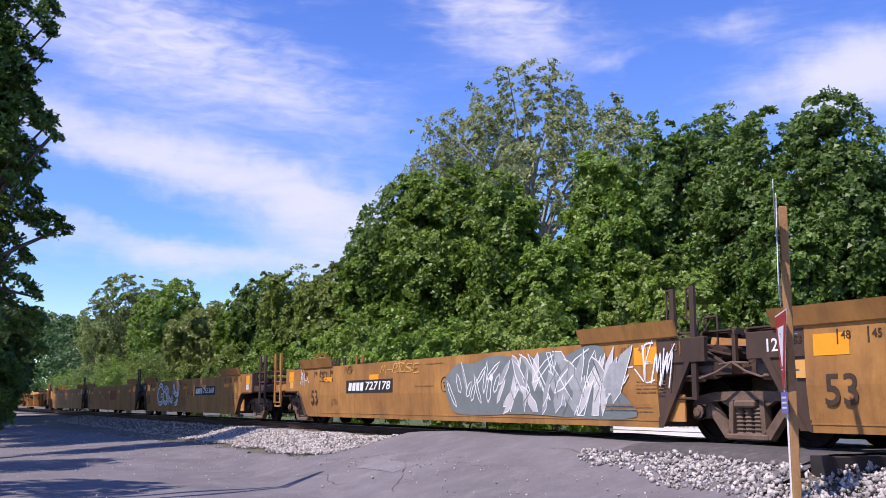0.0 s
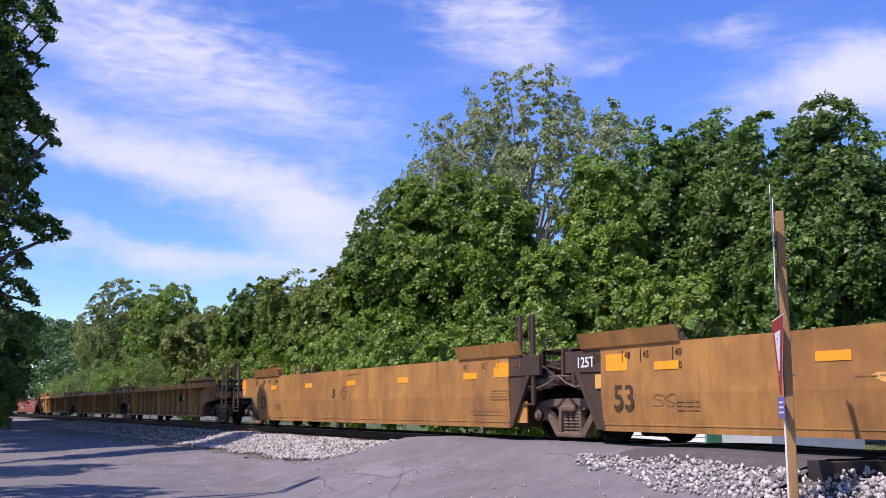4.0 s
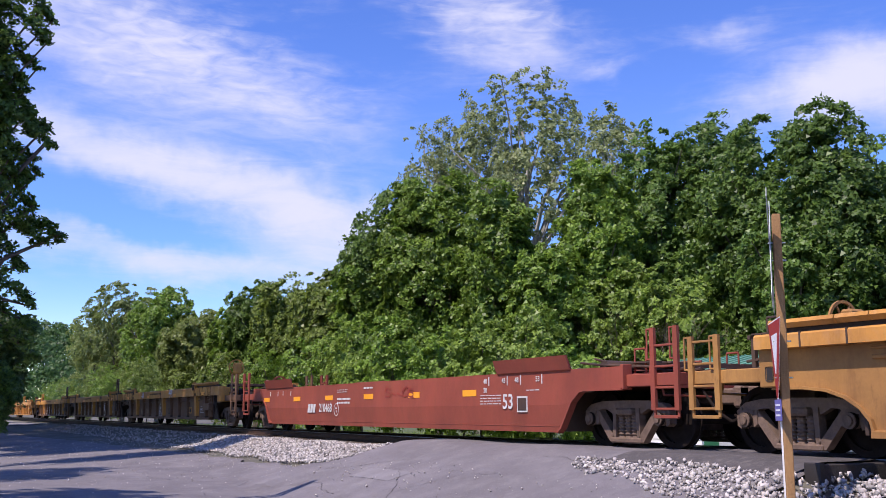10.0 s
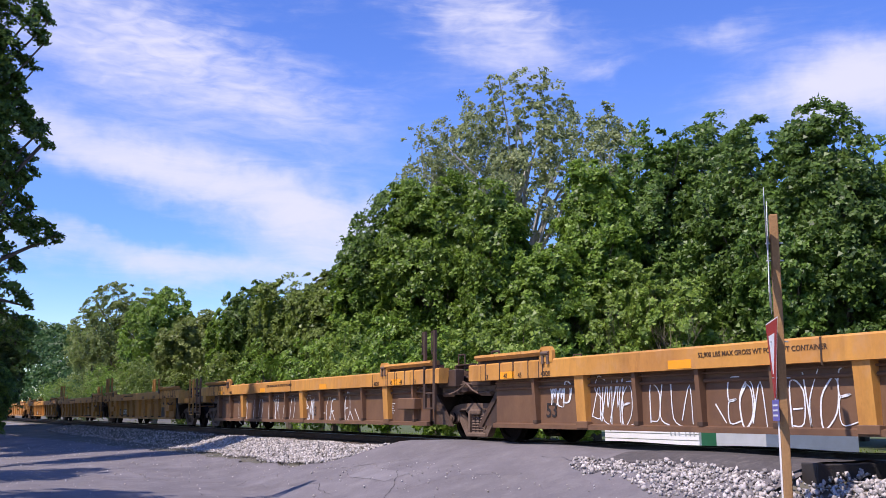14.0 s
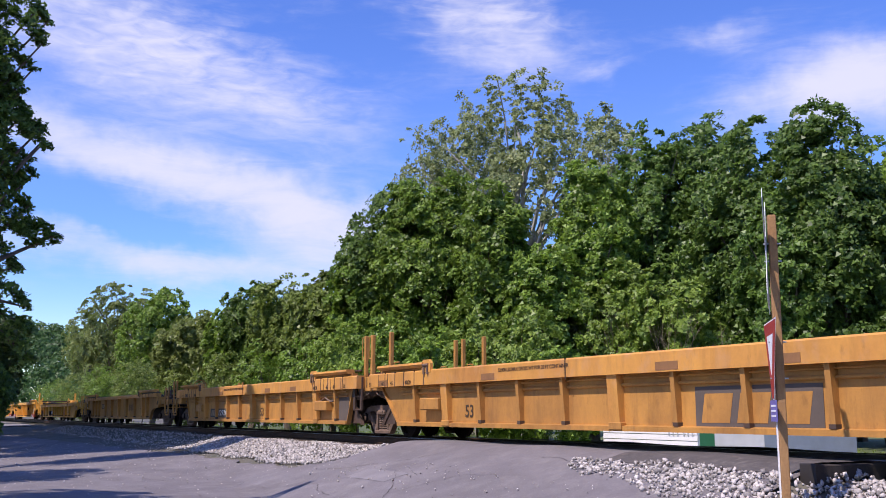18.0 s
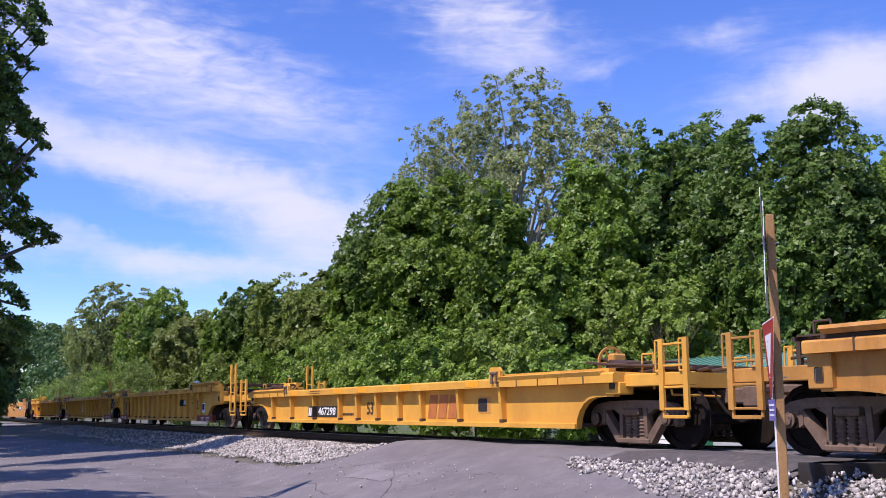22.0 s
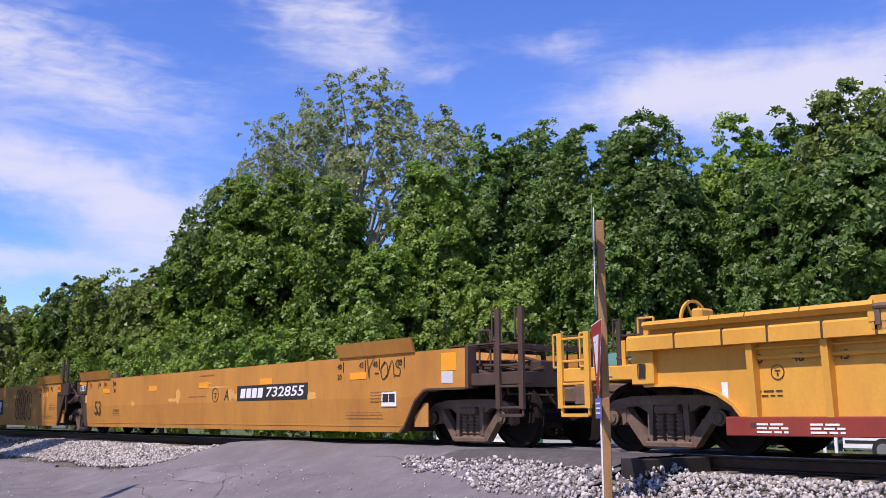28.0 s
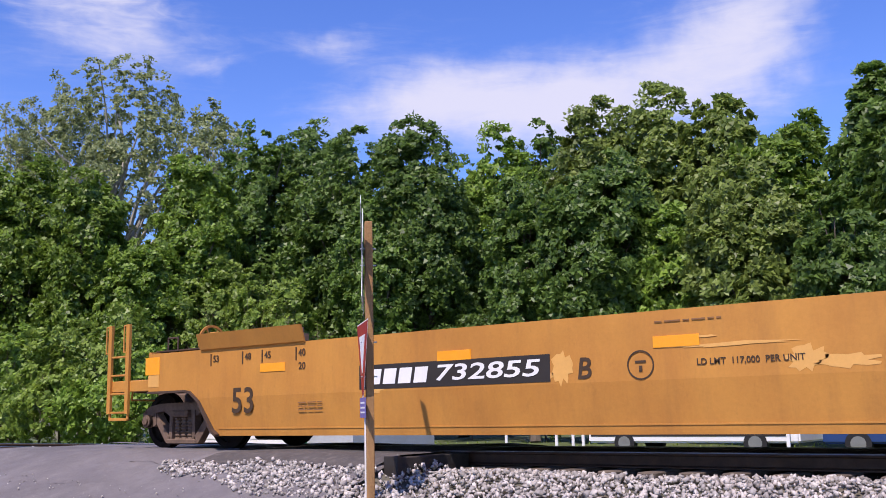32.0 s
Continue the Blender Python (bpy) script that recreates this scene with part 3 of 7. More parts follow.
tree(-18.3, 39.0, 15.6, 3.0, 1.6, LEAF_E, DARK, 41, sprays=220, per=126, size=0.31)
tree(-14.8, 38.0, 14.7, 2.3, 1.5, LEAF_E, DARK, 42, sprays=200, per=126, size=0.31)
tree(-11.9, 37.0, 13.5, 2.6, 1.4, LEAF_A, DARK, 43, sprays=220, per=126, size=0.31)
tree(-7.7, 33.0, 12.1, 2.0, 0.9, LEAF_B, DARK, 44, sprays=230, per=138, size=0.29)
tree(-17.3, 32.0, 10.9, 2.5, 1.1, LEAF_B, DARK, 45, sprays=220, per=138, size=0.27)
tree(-21.2, 33.0, 10.9, 2.2, 1.2, LEAF_B, DARK, 46, sprays=160, per=126, size=0.27)
tree(-11.1, 31.0, 9.2, 2.3, 1.0, LEAF_E, DARK, 47, sprays=220, per=138, size=0.27)
tree(-14.6, 33.0, 8.8, 2.3, 1.1, LEAF_A, DARK, 48, sprays=180, per=126, size=0.27)
tree(-7.8, 29.0, 7.1, 1.7, 0.7, LEAF_B, DARK, 49, sprays=190, per=138, size=0.25)
tree(-5.8, 32.0, 11.2, 2.5, 0.6, LEAF_B, DARK, 50, sprays=200, per=126, size=0.31)
tree(-34.7, 44.0, 13.4, 3.9, 1.0, LEAF_B, DARK, 51, sprays=160, per=114, size=0.33)
tree(-3.6, 33.0, 10.4, 2.7, 0.6, LEAF_A, DARK, 52, sprays=160, per=114, size=0.36)
tree(-46.1, 17.5, 5.1, 1.9, 0.1, LEAF_A, SHRUB, 101, sprays=78, per=90, size=0.20, spray_r=0.2, name="bush", trunk_r=0.05)
tree(-41.0, 17.3, 5.5, 1.7, 0.1, LEAF_C, SHRUB, 102, sprays=77, per=90, size=0.20, spray_r=0.2, name="bush", trunk_r=0.05)
tree(-36.0, 17.2, 5.1, 1.7, 0.1, LEAF_A, SHRUB, 103, sprays=73, per=90, size=0.20, spray_r=0.2, name="bush", trunk_r=0.05)
tree(-37.2, 16.5, 3.7, 1.5, 0.1, LEAF_C, SHRUB, 104, sprays=63, per=90, size=0.20, spray_r=0.2, name="bush", trunk_r=0.05)
tree(-32.1, 17.2, 4.4, 1.5, 0.1, LEAF_A, SHRUB, 105, sprays=66, per=90, size=0.20, spray_r=0.2, name="bush", trunk_r=0.05)
tree(-29.4, 17.6, 4.8, 1.5, 0.1, LEAF_C, SHRUB, 106, sprays=69, per=90, size=0.20, spray_r=0.2, name="bush", trunk_r=0.05)
tree(-27.2, 18.0, 5.1, 1.6, 0.1, LEAF_C, SHRUB, 107, sprays=71, per=90, size=0.20, spray_r=0.2, name="bush", trunk_r=0.05)
tree(-28.9, 16.6, 2.9, 1.5, 0.1, LEAF_C, SHRUB, 108, sprays=57, per=90, size=0.20, spray_r=0.2, name="bush", trunk_r=0.05)
tree(-25.9, 16.7, 2.7, 1.4, 0.1, LEAF_A, SHRUB, 109, sprays=54, per=90, size=0.20, spray_r=0.2, name="bush", trunk_r=0.05)
tree(-38.8, 28.4, 8.3, 2.3, 0.1, LEAF_C, SHRUB, 110, per=90, spray_r=0.2, name="bush", trunk_r=0.05, size=0.25, sprays=110)
tree(-35.5, 28.6, 8.4, 2.2, 0.1, LEAF_C, SHRUB, 111, per=90, spray_r=0.2, name="bush", trunk_r=0.05, size=0.25, sprays=110)
tree(-32.6, 28.8, 7.8, 1.95, 0.1, LEAF_C, SHRUB, 112, per=90, spray_r=0.2, name="bush", trunk_r=0.05, size=0.25, sprays=110)
tree(-31.0, 29.1, 7.3, 1.5, 0.1, LEAF_C, SHRUB, 113, per=90, spray_r=0.2, name="bush", trunk_r=0.05, size=0.25, sprays=110)
tree(-23.6, 17.2, 3.2, 1.5, 0.1, LEAF_A, SHRUB, 114, sprays=58, per=90, size=0.20, spray_r=0.2, name="bush", trunk_r=0.05)
tree(-54.2, 18.0, 5.4, 2.1, 0.1, LEAF_A, SHRUB, 115, sprays=86, per=90, size=0.20, spray_r=0.2, name="bush", trunk_r=0.05)
tree(-62.1, 18.0, 5.5, 2.2, 0.1, LEAF_E, SHRUB, 116, sprays=88, per=90, size=0.20, spray_r=0.2, name="bush", trunk_r=0.05)
tree(-72.3, 18.0, 5.7, 2.5, 0.1, LEAF_E, SHRUB, 117, sprays=97, per=90, size=0.20, spray_r=0.2, name="bush", trunk_r=0.05)
tree(-90.5, 19.0, 6.3, 3.4, 0.1, LEAF_E, SHRUB, 118, sprays=124, per=90, size=0.20, spray_r=0.2, name="bush", trunk_r=0.05)
tree(-112.6, 20.0, 6.8, 3.4, 0.1, LEAF_A, SHRUB, 119, sprays=133, per=90, size=0.20, spray_r=0.2, name="bush", trunk_r=0.05)
tree(-138.3, 21.0, 6.5, 3.7, 0.1, LEAF_E, SHRUB, 120, sprays=136, per=90, size=0.20, spray_r=0.2, name="bush", trunk_r=0.05)
tree(-170.4, 22.0, 6.7, 4.0, 0.1, LEAF_A, SHRUB, 121, sprays=148, per=90, size=0.20, spray_r=0.2, name="bush", trunk_r=0.05)
tree(-31.0, 36.0, 5.7, 2.4, 0.1, LEAF_A, SHRUB, 122, sprays=95, per=90, size=0.20, spray_r=0.2, name="bush", trunk_r=0.05)
tree(-25.8, 35.0, 5.7, 2.4, 0.1, LEAF_B, SHRUB, 123, sprays=94, per=90, size=0.20, spray_r=0.2, name="bush", trunk_r=0.05)
tree(-21.3, 34.0, 4.8, 2.2, 0.1, LEAF_A, SHRUB, 124, sprays=81, per=90, size=0.20, spray_r=0.2, name="bush", trunk_r=0.05)
tree(-17.2, 33.0, 4.9, 2.1, 0.1, LEAF_B, SHRUB, 125, sprays=81, per=90, size=0.20, spray_r=0.2, name="bush", trunk_r=0.05)
tree(-14.0, 33.0, 5.0, 2.1, 0.1, LEAF_A, SHRUB, 126, sprays=82, per=90, size=0.20, spray_r=0.2, name="bush", trunk_r=0.05)
tree(-10.4, 31.0, 4.2, 1.9, 0.1, LEAF_B, SHRUB, 127, sprays=71, per=90, size=0.20, spray_r=0.2, name="bush", trunk_r=0.05)
tree(-7.9, 30.0, 3.6, 1.6, 0.1, LEAF_A, SHRUB, 128, sprays=63, per=90, size=0.20, spray_r=0.2, name="bush", trunk_r=0.05)
tree(-31.9, 33.0, 4.5, 1.7, 0.1, LEAF_B, SHRUB, 129, sprays=71, per=90, size=0.20, spray_r=0.2, name="bush", trunk_r=0.05)
# roadside trees: most stand out of view, added for the shade they cast
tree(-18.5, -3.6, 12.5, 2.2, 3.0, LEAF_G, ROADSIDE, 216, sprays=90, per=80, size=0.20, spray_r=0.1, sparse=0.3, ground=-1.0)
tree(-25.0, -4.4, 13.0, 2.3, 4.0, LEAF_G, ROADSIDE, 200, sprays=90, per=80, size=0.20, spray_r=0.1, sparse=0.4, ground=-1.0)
tree(-30.0, 0.8, 15.5, 1.55, 3.2, LEAF_B, ROADSIDE, 201, sprays=190, per=80, spray_r=0.06, sparse=0.25, ground=-1.0, size=0.18, boughs=[(0.0, 2.2, 13.2), (0.4, 2.0, 12.4), (0.0, 1.75, 11.6), (0.4, 1.5, 10.9), (-0.5, 1.7, 10.3), (0.0, 2.3, 9.7), (0.5, 2.25, 9.2), (-0.4, 2.1, 8.6), (0.3, 1.9, 8.0), (0.0, 2.0, 7.4), (0.0, 2.85, 6.5), (0.3, 2.5, 6.2), (-0.5, 1.9, 5.6), (0.2, 2.1, 4.6), (0.0, 2.3, 3.8), (0.3, 2.4, 3.0)])
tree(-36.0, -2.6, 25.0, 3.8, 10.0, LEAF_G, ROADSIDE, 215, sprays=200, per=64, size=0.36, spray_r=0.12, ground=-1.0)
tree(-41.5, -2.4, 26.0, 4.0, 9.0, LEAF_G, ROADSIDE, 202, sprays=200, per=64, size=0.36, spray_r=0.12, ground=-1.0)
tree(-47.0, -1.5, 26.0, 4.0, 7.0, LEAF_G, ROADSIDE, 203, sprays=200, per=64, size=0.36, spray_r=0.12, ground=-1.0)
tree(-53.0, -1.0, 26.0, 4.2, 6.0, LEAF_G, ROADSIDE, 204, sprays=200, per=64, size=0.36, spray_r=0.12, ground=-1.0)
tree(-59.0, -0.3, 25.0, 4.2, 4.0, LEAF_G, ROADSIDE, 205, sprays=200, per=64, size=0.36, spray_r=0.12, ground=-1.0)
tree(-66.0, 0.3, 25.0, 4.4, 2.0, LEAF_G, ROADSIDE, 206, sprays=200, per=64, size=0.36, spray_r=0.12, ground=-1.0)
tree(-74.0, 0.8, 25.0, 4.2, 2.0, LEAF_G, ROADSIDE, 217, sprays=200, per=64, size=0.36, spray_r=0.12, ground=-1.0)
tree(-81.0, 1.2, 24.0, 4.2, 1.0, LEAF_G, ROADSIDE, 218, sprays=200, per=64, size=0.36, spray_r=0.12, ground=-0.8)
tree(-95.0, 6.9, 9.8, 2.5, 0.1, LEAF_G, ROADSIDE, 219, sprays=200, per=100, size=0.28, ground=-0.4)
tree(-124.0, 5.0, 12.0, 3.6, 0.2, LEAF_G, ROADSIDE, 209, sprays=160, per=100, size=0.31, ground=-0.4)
tree(-46.0, 3.0, 4.5, 1.5, 0.1, LEAF_B, SHRUB, 213, sprays=90, per=90, size=0.20, ground=-1.0, name="bush", trunk_r=0.05)
tree(-58.0, 3.8, 4.5, 1.7, 0.1, LEAF_B, SHRUB, 214, sprays=90, per=90, size=0.22, ground=-1.0, name="bush", trunk_r=0.05)
tree(-70.0, 4.6, 4.2, 1.5, 0.1, LEAF_B, SHRUB, 210, sprays=70, per=90, size=0.23, ground=-1.0, name="bush", trunk_r=0.05)
tree(-82.0, 5.4, 4.2, 1.6, 0.1, LEAF_B, SHRUB, 211, sprays=70, per=90, size=0.23, ground=-1.0, name="bush", trunk_r=0.05)


# ---- the train ----
TRACK = TRACK_Y
truck_meshes = {}


def truck_parts():
    """The meshes of a three-piece freight truck, shared by all cars; its origin is on the rails below the bolster."""
    if truck_meshes:
        return truck_meshes
    r = 0.4826
    bm = bmesh.new()
    prism(bm, [(-0.22, 0.62), (0.22, 0.62), (0.26, 0.78), (-0.26, 0.78)], "y", -1.0, 1.0)
    rod(bm, (0, 0, 0.76), (0, 0, 0.95), 0.32, 20)
    box(bm, -0.12, 0.12, -1.0, 1.0, 0.5, 0.64)
    truck_meshes["truck"] = finish(bm, "truck", IRON)
    bm = bmesh.new()
    # sideframe: an arched top member, slanted lower members, columns beside the springs, open windows between
    for s in (-1, 1):
        prism(bm, [(0, 0.66), (s * 0.30, 0.66), (s * 0.66, 0.64), (s * 0.80, 0.60), (s * 1.02, 0.60), (s * 1.06, 0.66), (s * 0.94, 0.73), (s * 0.62, 0.78), (0, 0.79)], "y", -0.075, 0.075)
        prism(bm, [(s * 0.72, 0.62), (s * 0.86, 0.60), (s * 0.44, 0.10), (s * 0.30, 0.10), (s * 0.34, 0.20)], "y", -0.07, 0.07)
        prism(bm, [(s * 0.25, 0.67), (s * 0.34, 0.67), (s * 0.36, 0.16), (s * 0.28, 0.16)], "y", -0.07, 0.07)
        prism(bm, [(s * 0.34, 0.70), (s * 0.62, 0.68), (s * 0.36, 0.56)], "y", -0.05, 0.05)
        prism(bm, [(s * 1.0, 0.66), (s * 1.10, 0.62), (s * 1.10, 0.40), (s * 1.03, 0.36), (s * 1.0, 0.46)], "y", -0.085, 0.06)
        prism(bm, [(s * 0.72, 0.62), (s * 0.80, 0.62), (s * 0.79, 0.38), (s * 0.72, 0.42)], "y", -0.085, 0.06)
        box(bm, s * 0.9 - 0.13, s * 0.9 + 0.13, -0.1, 0.05, 0.57, 0.62)
    box(bm, -0.40, 0.40, -0.10, 0.10, 0.08, 0.17, 0.02)
    box(bm, -0.20, 0.20, -0.14, 0.02, 0.54, 0.66, 0.03)
    caps = bmesh.new()
    rod(caps, (0, -0.17, 0), (0, -0.02, 0), 0.105, 14)
    rod(caps, (0, -0.2, 0), (0, -0.17, 0), 0.07, 12)
    for a in (0.6, 2.7, 4.8):
        rod(caps, (0.055 * math.cos(a), -0.2, 0.055 * math.sin(a)), (0.055 * math.cos(a), -0.16, 0.055 * math.sin(a)), 0.016, 6)
    truck_meshes["bearing_cap"] = finish(caps, "bearing_cap", IRON)
    truck_meshes["sideframe"] = finish(bm, "sideframe", IRON)
    bm = bmesh.new()
    rows = []
    for k in range(14):
        rad = 0.056 if k % 2 else 0.078
        rows.append([bm.verts.new((rad * math.cos(j * math.pi / 5), rad * math.sin(j * math.pi / 5), 0.17 + k * 0.029)) for j in range(10)])
    for lo, hi in zip(rows, rows[1:]):
        for j in range(10):
            bm.faces.new((lo[j], lo[(j + 1) % 10], hi[(j + 1) % 10], hi[j]))
    bm.faces.new(rows[0][::-1]), bm.faces.new(rows[-1])
    truck_meshes["coil_spring"] = finish(bm, "coil_spring", IRON)
    bm = bmesh.new()
    for s in (-1, 1):
        y = s * 0.7525
        ring(bm, (0, y, 0), "y", r, r * 0.80, 0.13, 24)
        ring(bm, (0, y + s * -0.045, 0), "y", r + 0.026, r * 0.8, 0.035, 24)
        ring(bm, (0, y - s * 0.01, 0), "y", r * 0.81, 0.1, 0.035, 24)
        rod(bm, (0, y - 0.09, 0), (0, y + 0.09, 0), 0.13, 16)
        rod(bm, (0, s * 0.83, 0), (0, s * 1.13, 0), 0.085, 14)
        rod(bm, (0, s * 1.13, 0), (0, s * 1.18, 0), 0.11, 14)
        for a in range(3):
            b = a * 2 * math.pi / 3
            rod(bm, (math.cos(b) * 0.06, s * 1.18, math.sin(b) * 0.06), (math.cos(b) * 0.06, s * 1.2, math.sin(b) * 0.06), 0.018, 6)
    rod(bm, (0, -0.8, 0), (0, 0.8, 0), 0.08, 14)
    truck_meshes["wheelset"] = finish(bm, "wheelset", WHEEL_STEEL)
    bm = bmesh.new()
    for s in (-1, 1):
        prism(bm, [(s * 0.44, 0.62), (s * 0.50, 0.62), (s * 0.40, 0.3), (s * 0.34, 0.3)], "y", -0.75, 0.75)
        box(bm, s * 0.40 - 0.04, s * 0.40 + 0.04, -0.85, 0.85, 0.40, 0.47)
    truck_meshes["brake_beam"] = finish(bm, "brake_beam", IRON)
    return truck_meshes


wheel_sets = []


def add_truck(root, x, when):
    """A truck under a car at x; when: the time at which it passes nearest."""
    m = truck_parts()
    t = part("truck", m["truck"], IRON, root, "dark rusty cast-steel truck with coil springs", pose(x, 0, 0))
    for s in (-1, 1):
        part("sideframe", m["sideframe"], IRON, t, at=pose(0, s * 1.03, 0))
        for cx in (-0.17, 0.0, 0.17):
            part("coil_spring", m["coil_spring"], IRON, t, at=pose(cx, s * 1.03, 0))
        for e in (-0.9, 0.9):
            part("bearing_cap", m["bearing_cap"], IRON, t, at=pose(e, s * 1.03, 0.4826, 0, 0, 0 if s < 0 else 180))
        w = part("wheelset", m["wheelset"], WHEEL_STEEL, t, at=pose(s * 0.9, 0, 0.4826))
        wheel_sets.append((w, s * 0.9, when))
    part("brake_beam", m["brake_beam"], IRON, t)


FACE = [-1.5]  # the plane of the side that faces the road, for the car being lettered


def plate(root, x, z, w, h, mat, name="panel", out=0.004, label="", skew=0.0):
    """A thin painted or riveted rectangle on the near side."""
    bm = bmesh.new()
    prism(bm, [(x - w / 2 - skew, z - h / 2), (x + w / 2 - skew, z - h / 2), (x + w / 2 + skew, z + h / 2), (x - w / 2 + skew, z + h / 2)], "y", FACE[0] - out, FACE[0] + 0.01)
    return part(name, bm, mat, root, label)


def lettering(root, body, x, z, size, mat, out=0.008, shear=0.0, wide=1.0, name="lettering"):
    return part(name, text_mesh(body, size, mat, shear, wide), mat, root, at=pose(x, FACE[0] - out, z))


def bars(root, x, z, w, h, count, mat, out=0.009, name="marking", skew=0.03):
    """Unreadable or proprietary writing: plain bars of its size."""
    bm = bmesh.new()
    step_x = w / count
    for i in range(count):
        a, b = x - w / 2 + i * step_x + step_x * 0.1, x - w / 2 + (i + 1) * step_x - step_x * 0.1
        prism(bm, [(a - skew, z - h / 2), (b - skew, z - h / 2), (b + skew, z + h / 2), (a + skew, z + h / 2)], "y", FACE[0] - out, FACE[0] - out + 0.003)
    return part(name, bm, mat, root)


def lines(root, x, z, w, rows, mat, gap=0.055, thick=0.016, seed=0, out=0.006):
    rng = random.Random(seed)
    bm = bmesh.new()
    for k in range(rows):
        a = x - w / 2
        while a < x + w / 2 - 0.05:
            b = min(x + w / 2, a + rng.uniform(0.06, 0.2))
            box(bm, a, b, FACE[0] - out, FACE[0] - out + 0.003, z - k * gap - thick / 2, z - k * gap + thick / 2)
            a = b + 0.03
    return part("stencil_block", bm, mat, root)


rung_meshes = {}


def ladder(root, x, side, mat, z0=0.62, z1=2.3, w=0.36, out=0.0):
    """Two posts with bent grips, and four rungs, at a car's corner."""
    y = side * (1.44 + out)
    key = (mat.name, w)
    if key not in rung_meshes:
        rung_meshes[key] = finish(rod(bmesh.new(), (-w / 2, 0, 0), (w / 2, 0, 0), 0.02, 6), "rung", mat)
    bm = bmesh.new()
    box(bm, x - w / 2 - 0.05, x - w / 2 + 0.05, y - 0.025, y + 0.025, z0, z1)
    frame_part = part("ladder", bm, mat, root)
    bm = bmesh.new()
    box(bm, x + w / 2 - 0.05, x + w / 2 + 0.05, y - 0.025, y + 0.025, z0, z1)
    part("ladder_post", bm, mat, frame_part)
    for dx in (-w / 2, w / 2):
        bm = bmesh.new()
        pipe(bm, [(x + dx, y - 0.02 * side, z1 - 0.02), (x + dx - 0.14, y, z1 - 0.02), (x + dx - 0.14, y, z1 - 0.5), (x + dx, y, z1 - 0.5)], 0.016, 6)
        part("grip", bm, mat, frame_part)
    for k in range(4):
        part("rung", rung_meshes[key], mat, frame_part, at=pose(x, y, z0 + 0.02 + k * 0.33))
    return frame_part


def brake_wheel(root, x, y, z, mat):
    """A spoked hand wheel before its gear box, on a post down to the platform."""
    bm = bmesh.new()
    ring(bm, (x, y, z), "x", 0.30, 0.26, 0.035, 24)
    for k in range(6):
        a = k * math.pi / 3
        rod(bm, (x, y, z), (x, y + math.cos(a) * 0.27, z + math.sin(a) * 0.27), 0.016, 6)
    rod(bm, (x - 0.03, y, z), (x + 0.1, y, z), 0.07, 12)
    wheel = part("brake_wheel", bm, mat, root)
    bm = bmesh.new()
    box(bm, x + 0.06, x + 0.24, y - 0.15, y + 0.15, z - 0.24, z + 0.16, 0.03)
    part("gear_box", bm, mat, wheel)
    bm = bmesh.new()
    box(bm, x + 0.1, x + 0.2, y - 0.06, y + 0.06, 1.1, z - 0.2)
    part("post", bm, mat, wheel)
    return wheel


TRUCK_SHIFT = {("smooth", False): -0.08, ("smooth", True): -0.28, ("fine", False): -0.32, ("fine", True): -0.32, ("wide", False): 0.0, ("wide", True): -0.15, ("low", False): -0.05, ("low", True): -0.05}


def shift_of(style, is_end):
    return TRUCK_SHIFT[style, is_end]


